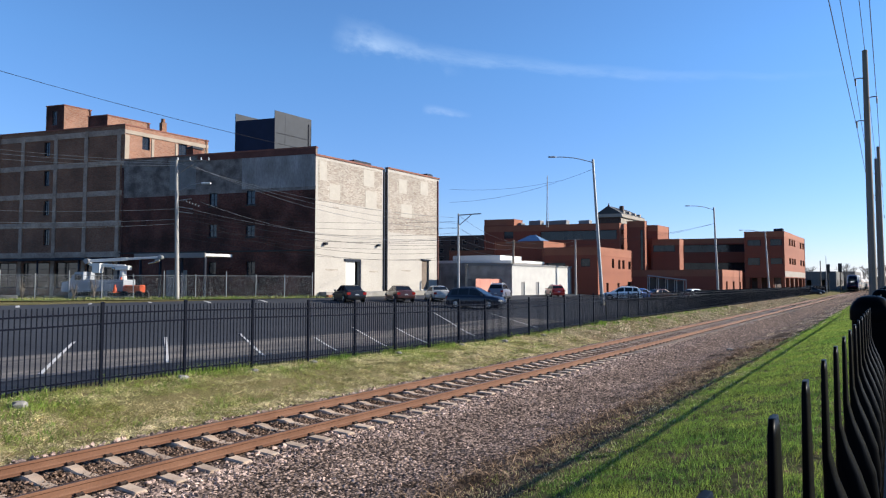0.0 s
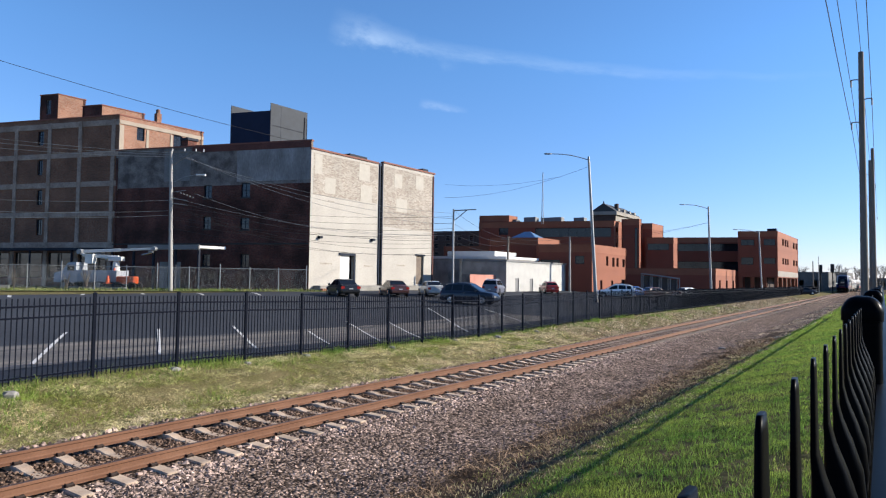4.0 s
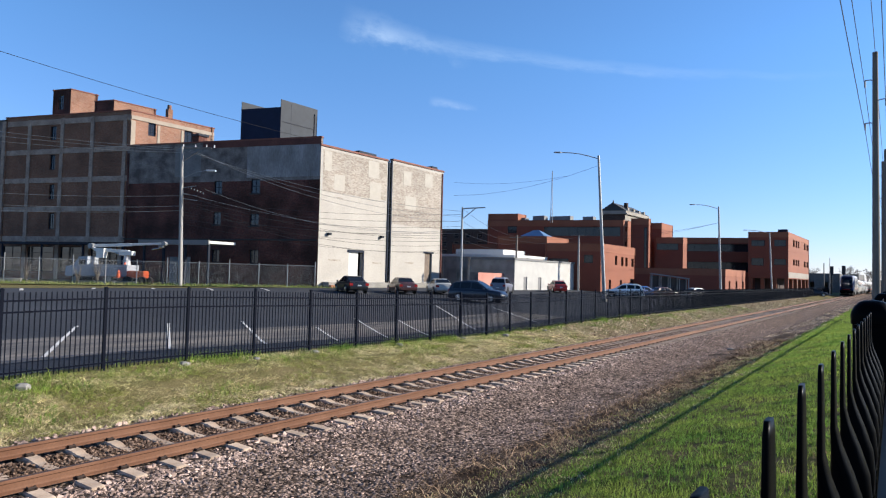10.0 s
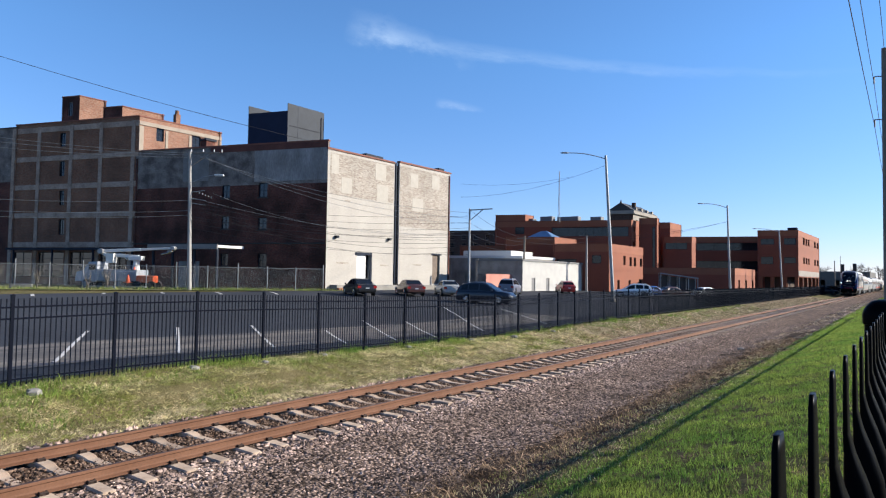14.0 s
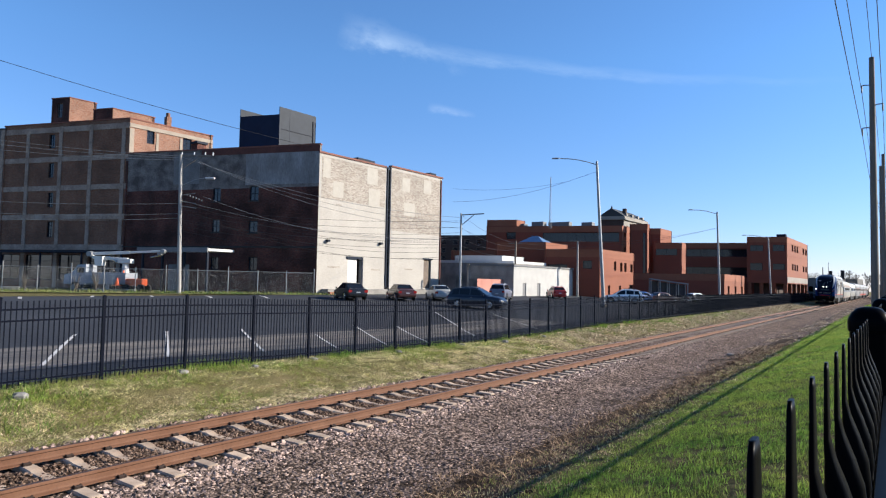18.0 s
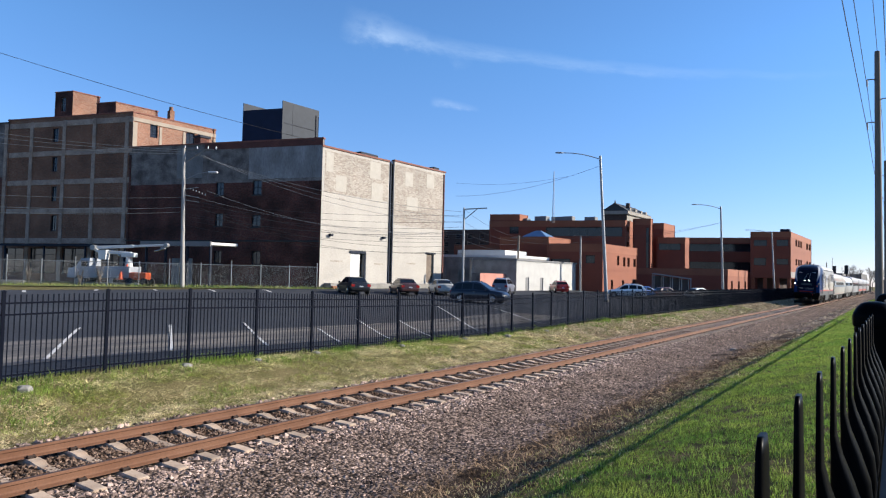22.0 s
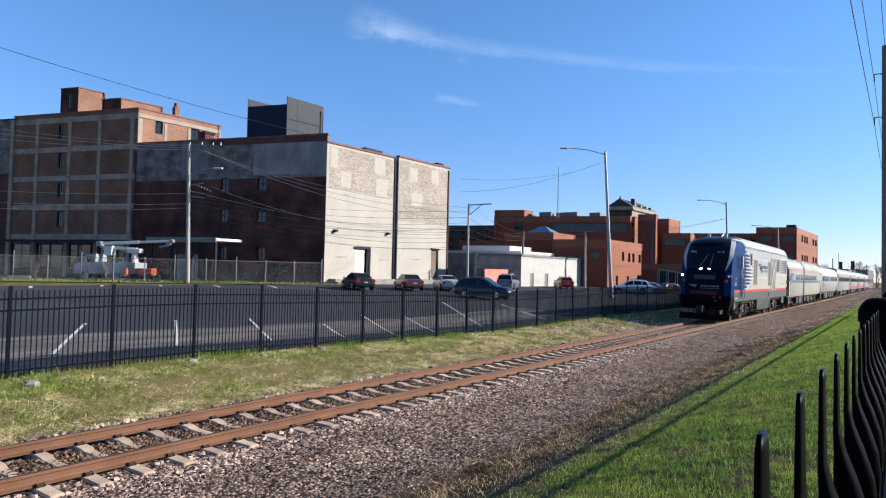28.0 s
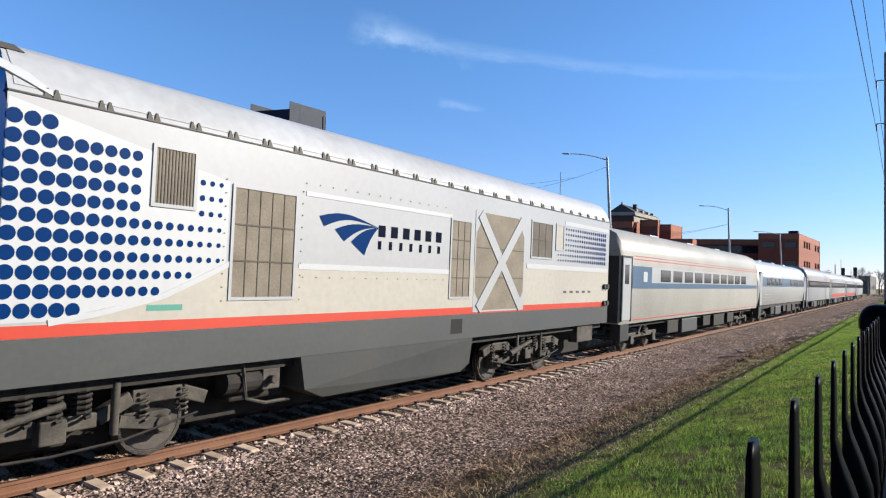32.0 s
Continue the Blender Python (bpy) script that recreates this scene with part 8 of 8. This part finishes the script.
# ================= bus shelter by the office =================
bs = thing("shelter", -20.0, 101.8, 0.5, 24, "dark blue glazed shelter with a sloping roof", "shelter")
part("roof", Mesh().add([(-2.9, -1.2, 3.5), (2.9, -1.2, 2.75), (2.9, 1.2, 2.75), (-2.9, 1.2, 3.5), (-2.9, -1.2, 3.65), (2.9, -1.2, 2.9), (2.9, 1.2, 2.9), (-2.9, 1.2, 3.65)], [(0, 3, 2, 1), (4, 5, 6, 7), (0, 1, 5, 4), (1, 2, 6, 5), (2, 3, 7, 6), (3, 0, 4, 7)]), M_GALV, bs)
for k in range(5):
    x = -2.8 + 1.4 * k
    part("post", Mesh().box(x - 0.06, x + 0.06, -1.14, -1.02, 0, 3.55 - 0.1875 * k), M_GALV, bs)
    part("post", Mesh().box(x - 0.06, x + 0.06, 1.02, 1.14, 0, 3.55 - 0.1875 * k), M_GALV, bs)
M_PANEL = mat("navy_panel", (0.0062, 0.0108, 0.027), 0.2, vary=0.2, scale=1)
for k in range(4):
    x = -2.8 + 1.4 * k
    part("glass_panel", Mesh().box(x + 0.06, x + 1.34, 1.05, 1.1, 0.2, 3.25 - 0.1875 * k), M_PANEL, bs)

# ================= utility poles and wires =================
def wood_pole(x, y, top, r=0.15, lean=(0, 0), label="weathered wooden utility pole", m=None):
    z = land(x, y)
    ob = thing("utility_pole", x, y, z, label=label, category="utility pole", group="utility poles")
    part("pole", Mesh().tube((0, 0, -0.4), (lean[0], lean[1], top - z), r * 1.15, r * 0.75, 12), m or M_WOODPOLE, ob, smooth=True)
    return ob


def wire(name, a, b, sag, r=0.012, n=12, m=None):
    a, b = Vector(a), Vector(b)
    pts = [a.lerp(b, i / n) - Vector((0, 0, sag * 4 * (i / n) * (1 - i / n))) for i in range(n + 1)]
    return tagged(part(name, Mesh().path(pts, r, 4), m or M_WIRE), "thin dark overhead power wire", "wire", "overhead wires")


M_PALEPOLE = mat("pale_grey_pole", (0.296, 0.283, 0.265), 0.8, vary=0.2, scale=3, fine=30, bump=0.2, stretch=(1, 1, 0.1))
up_ = wood_pole(-41.1, 28.5, 13.6, 0.17, (-0.25, -0.2), "pale wooden utility pole with crossarm and street light", M_PALEPOLE)
part("crossarm", Mesh().boxm(Matrix.Translation((0.5, 0.4, 12.15)) @ Matrix.Rotation(radians(34), 4, "Z"), 3.2, 0.12, 0.14), M_WOODPOLE, up_)
for k in (-0.9, 0.2, 1.2, 1.9):
    part("insulator", Mesh().tube((0.5 + 0.8 * k, 0.4 + 0.55 * k, 12.2), (0.5 + 0.8 * k, 0.4 + 0.55 * k, 12.45), 0.06, 0.04, 8), M_WHITE, up_)
part("brace", Mesh().beam((-0.2, -0.15, 10.9), (1.2, 0.85, 12.1), 0.06), M_WOODPOLE, up_)
part("rack_arm", Mesh().path([(-0.2, -0.15, 8.6), (0.9, 0.6, 8.8)], 0.03, 6).path([(-0.2, -0.15, 8.1), (1.0, 0.65, 7.9)], 0.03, 6).path([(-0.2, -0.15, 7.7), (1.0, 0.65, 7.5)], 0.03, 6), M_GALV, up_)
for k in range(6):
    part("insulator", Mesh().tube((0.3 + 0.22 * k, 0.2 + 0.15 * k, 8.6 - 0.1 * k), (0.3 + 0.22 * k, 0.2 + 0.15 * k, 8.75 - 0.1 * k), 0.045, n=8), M_GREYSHEET, up_)
part("lamp_arm", Mesh().path([(-0.2, -0.15, 9.4), (0.8, 0.55, 10.0), (1.7, 1.15, 10.2)], 0.03, 6), M_GALV, up_)
part("lamp_head", Mesh().boxm(Matrix.Translation((1.95, 1.3, 10.15)) @ Matrix.Rotation(radians(34), 4, "Z"), 0.8, 0.3, 0.16), M_WHITE, up_, bevel=0.04)
sp = wood_pole(-23.25, 45.7, 9.3, 0.11, (0, 0), "slim steel pole with a braced bracket arm", M_GALV)
hz = 9.3 - land(-23.25, 45.7)
part("bracket_arm", Mesh().beam((0, 0, hz - 0.15), (1.75, 1.2, hz), 0.1).beam((0, 0, hz - 1.15), (1.0, 0.7, hz - 0.1), 0.08), M_GALV, sp)
p9 = wood_pole(-29.7, 68.1, 8.3, 0.15, (0.1, 0), "dark wooden utility pole")
part("crossarm", Mesh().beam((-0.7, -0.5, 6.7), (0.7, 0.5, 6.7), 0.1), M_WOODPOLE, p9)
p10 = wood_pole(-26.8, 81.2, 9.0, 0.15, (0, 0), "weathered utility pole beside the office", M_PALEPOLE)
part("crossarm", Mesh().beam((-0.9, -0.6, 7.9), (0.9, 0.6, 7.9), 0.1), M_WOODPOLE, p10)
for i, (z0, z1) in enumerate(((13.4, 8.9), (13.3, 8.4), (13.1, 7.9), (9.9, 7.2), (9.6, 6.8), (9.2, 6.4), (8.4, 5.8), (8.0, 5.4))):
    k = i % 4
    wire("overhead_wire", (-41.35 + 0.6 * k, 28.3 + 0.4 * k, z0), (-23.3, 45.7, z1), 0.9 + 0.2 * k, 0.012, m=M_WIRE if i > 4 else M_GALV)
for i, (z0, z1) in enumerate(((9.0, 8.6), (8.7, 8.0), (8.3, 7.5), (7.9, 7.0), (7.6, 6.6), (7.2, 6.1), (6.9, 5.0))):
    wire("overhead_wire", (-41.3 + 0.3 * (i % 3), 28.4 + 0.2 * (i % 3), z0), (-23.3, 45.7, z1), 0.5 + 0.12 * (i % 4), 0.011)
for i, (z0, z1) in enumerate(((13.45, 15.2), (13.3, 14.6), (13.1, 13.9), (9.3, 9.3), (8.4, 8.3), (8.0, 7.8))):
    wire("overhead_wire", (-41.2, 28.5, z0), (-58.0, 4.0, z1), 0.7, 0.014, m=M_GALV)
for z0, z1 in ((9.2, 8.1), (8.0, 7.6), (7.0, 7.2), (6.3, 6.6)):
    wire("overhead_wire", (-23.3, 45.7, z0), (-29.7, 68.1, z1), 0.5, 0.014)
for z0, z1 in ((8.2, 8.8), (7.6, 8.2)):
    wire("overhead_wire", (-29.7, 68.1, z0), (-26.8, 81.2, z1), 0.4, 0.014)
    wire("overhead_wire", (-26.8, 81.2, z1), (-10.9, 94.5, 11.5), 0.6, 0.014)
wire("overhead_wire", (-36.5, 63.8, 13.2), (-15.1, 58.7, 14.6), 0.8, 0.014)
wire("overhead_wire", (-36.5, 63.8, 14.9), (-22.0, 66.0, 15.0), 0.5, 0.012)
wire("overhead_wire", (-40.2, 42.6, 16.8), (-50.0, 3.0, 21.4), 0.6, 0.022)
# tall line poles beside the track
M_TALLP = mat("grey_line_pole", (0.152, 0.136, 0.12), 0.85, vary=0.25, scale=3, fine=30, bump=0.25, stretch=(1, 1, 0.08), col2=(0.112, 0.096, 0.08))
tops = []
for x, y, top in ((8.25, 75.1, 27.1), (8.03, 149.2, 27.6), (7.9, 227.0, 27.9)):
    ob = wood_pole(x, y, top, 0.33, (0.0, 0), "tall grey wooden power line pole beside the track", M_TALLP)
    z = land(x, y)
    for dz, s in ((2.85, -1), (5.0, 1), (7.35, -1)):
        part("davit_arm", Mesh().path([(0, 0, top - z - dz - 0.15), (s * 0.45, 0, top - z - dz), (s * 0.9, 0, top - z - dz)], 0.06, 6), M_GALV, ob)
        part("insulator", Mesh().tube((s * 0.9, 0, top - z - dz), (s * 0.9, 0, top - z - dz - 0.75), 0.075, n=8), M_GREYSHEET, ob)
    tops.append((x, y, top))
for (xa, ya, ta), (xb, yb, tb) in zip([(8.33, -18.8, 27.1)] + tops, tops):
    for dx, dz in ((0, 0.0), (-0.9, 3.6), (0.9, 5.8), (-0.9, 8.1)):
        wire("overhead_wire", (xa + dx, ya, ta - dz), (xb + dx, yb, tb - dz), 0.5, 0.027, 16)
for x, y, top in ((8.93, 95.2, 20.4),):
    wood_pole(x, y, top, 0.24, (0, 0), "grey wooden pole beside the track", M_TALLP)

# ================= the crossing and the far distance =================
tagged(part("road", Mesh().add([(-120, 152, 0.5), (-120, 161, 0.5), (-6, 163, 0.2), (-2.2, 163, 0.05), (-2.2, 154, 0.05), (-6, 154, 0.2)], [(0, 5, 4, 3, 2, 1)]), M_ASPHALT), "asphalt street that meets the railway", "road", kind="structure")
for x, y, h in ((-2.6, 222.0, 8.8), (-5.7, 222.0, 8.6), (3.2, 330.0, 11.5)):
    s = thing("crossing_signal", x, y, 0, label="black railway signal head on a mast", category="signal", group="crossing signals")
    part("mast", Mesh().tube((0, 0, 0), (0, 0, h), 0.14, n=8), M_UNDER, s)
    part("lamp_board", Mesh().box(-0.5, 0.5, -0.15, 0.15, h - 2.6, h), M_BLACK, s, bevel=0.05)
    part("hood", Mesh().box(-0.3, 0.3, -0.45, -0.15, h - 0.8, h - 0.6), M_BLACK, s)
m_ = thing("flag_pole", -3.3, 181.0, 0, label="thin pale pole beyond the crossing", category="pole")
part("pole", Mesh().tube((0, 0, 0), (0, 0, 9.6), 0.09, 0.05, 8), M_GALV, m_)
for x, y, top in ((-9.5, 165.0, 8.0), (-6.0, 200.0, 9.0), (6.0, 215.0, 9.0)):
    wood_pole(x, y, top, 0.15, (0, 0), "distant plain wooden pole", M_TALLP)
FARM = mat("far_grey_wall", (0.123, 0.117, 0.111), 0.9, vary=0.25, scale=0.1, fine=1.5, bump=0)
for x, y, a, b_, h in ((-6.0, 262.0, 34, 26, 7.2), (-3.0, 330.0, 26, 30, 8.2), (14.0, 300.0, 9, 30, 5.5), (-46, 300, 40, 40, 9.0)):
    k = Block("far_building", x, y, a, b_, 0.0, h, "distant low grey commercial building")
    for sd in "LRBF":
        k.wall(sd, FARM, [(s, s + 1.6, 2.2, 4.2) for s in steps(3, k.length(sd) - 5, 4.5)] if sd in "LR" else ())
    k.roof(M_TAR)
parked_car("suv", -4.6, 160.0, 20, P_NAVY, "dark car waiting at the crossing")
parked_car("sedan", -9.6, 157.6, 20, P_GREY, "grey car waiting at the crossing")


def bare_tree(x, y, h, seed):
    r = random.Random(seed)
    ob = thing("bare_tree", x, y, land(x, y), label="leafless distant tree with fine grey twigs", category="tree", group="distant trees")
    tr = Mesh().tube((0, 0, -0.2), (0, 0, h * 0.35), h * 0.03, h * 0.022, 8)
    part("trunk", tr, M_WOODPOLE, ob)
    tw = Mesh()
    def grow(p, d, l, w, depth):
        q = p + d * l
        tw.tube(p, q, w, w * 0.6, 4, caps=False)
        if depth:
            for _ in range(3 if depth > 1 else 4):
                nd = (d + Vector((r.uniform(-0.8, 0.8), r.uniform(-0.8, 0.8), r.uniform(-0.2, 0.5)))).normalized()
                grow(q, nd, l * r.uniform(0.55, 0.8), w * 0.55, depth - 1)
    for _ in range(4):
        grow(Vector((0, 0, h * 0.33)), Vector((r.uniform(-0.6, 0.6), r.uniform(-0.6, 0.6), 1)).normalized(), h * 0.24, h * 0.014, 3)
    part("crown", tw, M_WOODPOLE, ob)
    return ob


r9 = random.Random(21)
base_trees = [bare_tree(-2.0, 285.0, 10, 1), bare_tree(9.0, 250.0, 9, 2), bare_tree(15.0, 240.0, 10, 3)]
for i in range(26):
    copy_thing(base_trees[i % 3], pose(r9.uniform(-40, 60), r9.uniform(235, 420), 0.6, 0, 0, r9.uniform(0, 360)))
for i in range(22):
    copy_thing(base_trees[i % 3], pose(r9.uniform(-14, 40), r9.uniform(300, 470), 0.6, 0, 0, r9.uniform(0, 360)))
for x, y in ((19.0, 210.0), (24.0, 190.0), (13.5, 205.0), (30, 230)):
    copy_thing(base_trees[1], pose(x, y, 0.7, 0, 0, r9.uniform(0, 360)))
# pale stones and litter along the bank and lawn
for i, (x, y, s) in enumerate(((-4.55, 9.4, 0.12), (-4.5, 13.4, 0.13), (-4.6, 17.6, 0.12), (-4.3, 20.6, 0.16), (-4.4, 7.1, 0.1), (-4.2, 1.3, 0.16), (3.6, 27.5, 0.14), (-4.5, 5.0, 0.14), (-4.3, 24.5, 0.13))):
    b = Mesh()
    r7 = random.Random(i)
    ring = [[(math.cos(a) * s * k * r7.uniform(0.8, 1.3), math.sin(a) * s * k * r7.uniform(0.7, 1.1), z * s) for a in [6.283 * j / 7 for j in range(7)]] for k, z in ((1.0, -0.2), (1.05, 0.25), (0.6, 0.55))]
    o = tagged(part("stone", b.loft(ring), M_CONC), "pale loose stone in the grass", "stone", "loose stones")
    o.location = (x, y, land(x, y) + 0.03)


# ================= what moves: the train draws in along the straight track =================
TRAIN = ((0, 232.0), (3, 222.5), (6, 209.5), (9, 192.0), (12, 170.0), (14, 154.0), (17, 133.0), (19, 118.5), (21, 101.8), (23, 84.2), (25, 66.4), (27.5, 41.9), (28, 37.0), (29, 26.9), (30, 16.85), (31, 6.43), (31.5, 1.05), (32, -4.3))
RAIL_TOP = 0.148


def run_of(t):
    """Where the stripe's front edge is at t seconds, with a smooth speed."""
    ts = [r[0] for r in TRAIN]
    ys = [r[1] for r in TRAIN]
    n = len(ts)
    d = [(ys[1] - ys[0]) / (ts[1] - ts[0])] + [(ys[i + 1] - ys[i - 1]) / (ts[i + 1] - ts[i - 1]) for i in range(1, n - 1)] + [(ys[-1] - ys[-2]) / (ts[-1] - ts[-2])]
    for i in range(n - 1):
        if t <= ts[i + 1]:
            h = ts[i + 1] - ts[i]
            s = (t - ts[i]) / h
            return (ys[i] * (2 * s ** 3 - 3 * s ** 2 + 1) + d[i] * h * (s ** 3 - 2 * s ** 2 + s) + ys[i + 1] * (3 * s ** 2 - 2 * s ** 3) + d[i + 1] * h * (s ** 3 - s ** 2))
    return ys[-1]


def motions():
    ticks = [i * 0.5 for i in range(65)]
    walk(loco, [(t, pose(0, run_of(t), RAIL_TOP, 0, CANT, 0)) for t in ticks])
    for k, car in enumerate(CARS):
        walk(car, [(t, pose(0, run_of(t) + 22.2 + 25.95 * k, RAIL_TOP, 0, CANT, 0)) for t in ticks])
    # wheels roll without slipping, a key at least every 80 degrees
    turn = []
    for f in range(0, 961, 1):
        t = f / 30
        a = math.degrees((232.0 - run_of(t)) / 0.5)
        if not turn or a - turn[-1][1] > 44 or f == 960:
            turn.append((t, a))
    for ob, y, r in WHEELS:
        if ob.parent is loco or ob.parent is CARS[0]:
            walk(ob, [(t, pose(0, y, r, a * 0.5 / r if r == 0.5 else a, 0, 0)) for t, a in turn])


motions()
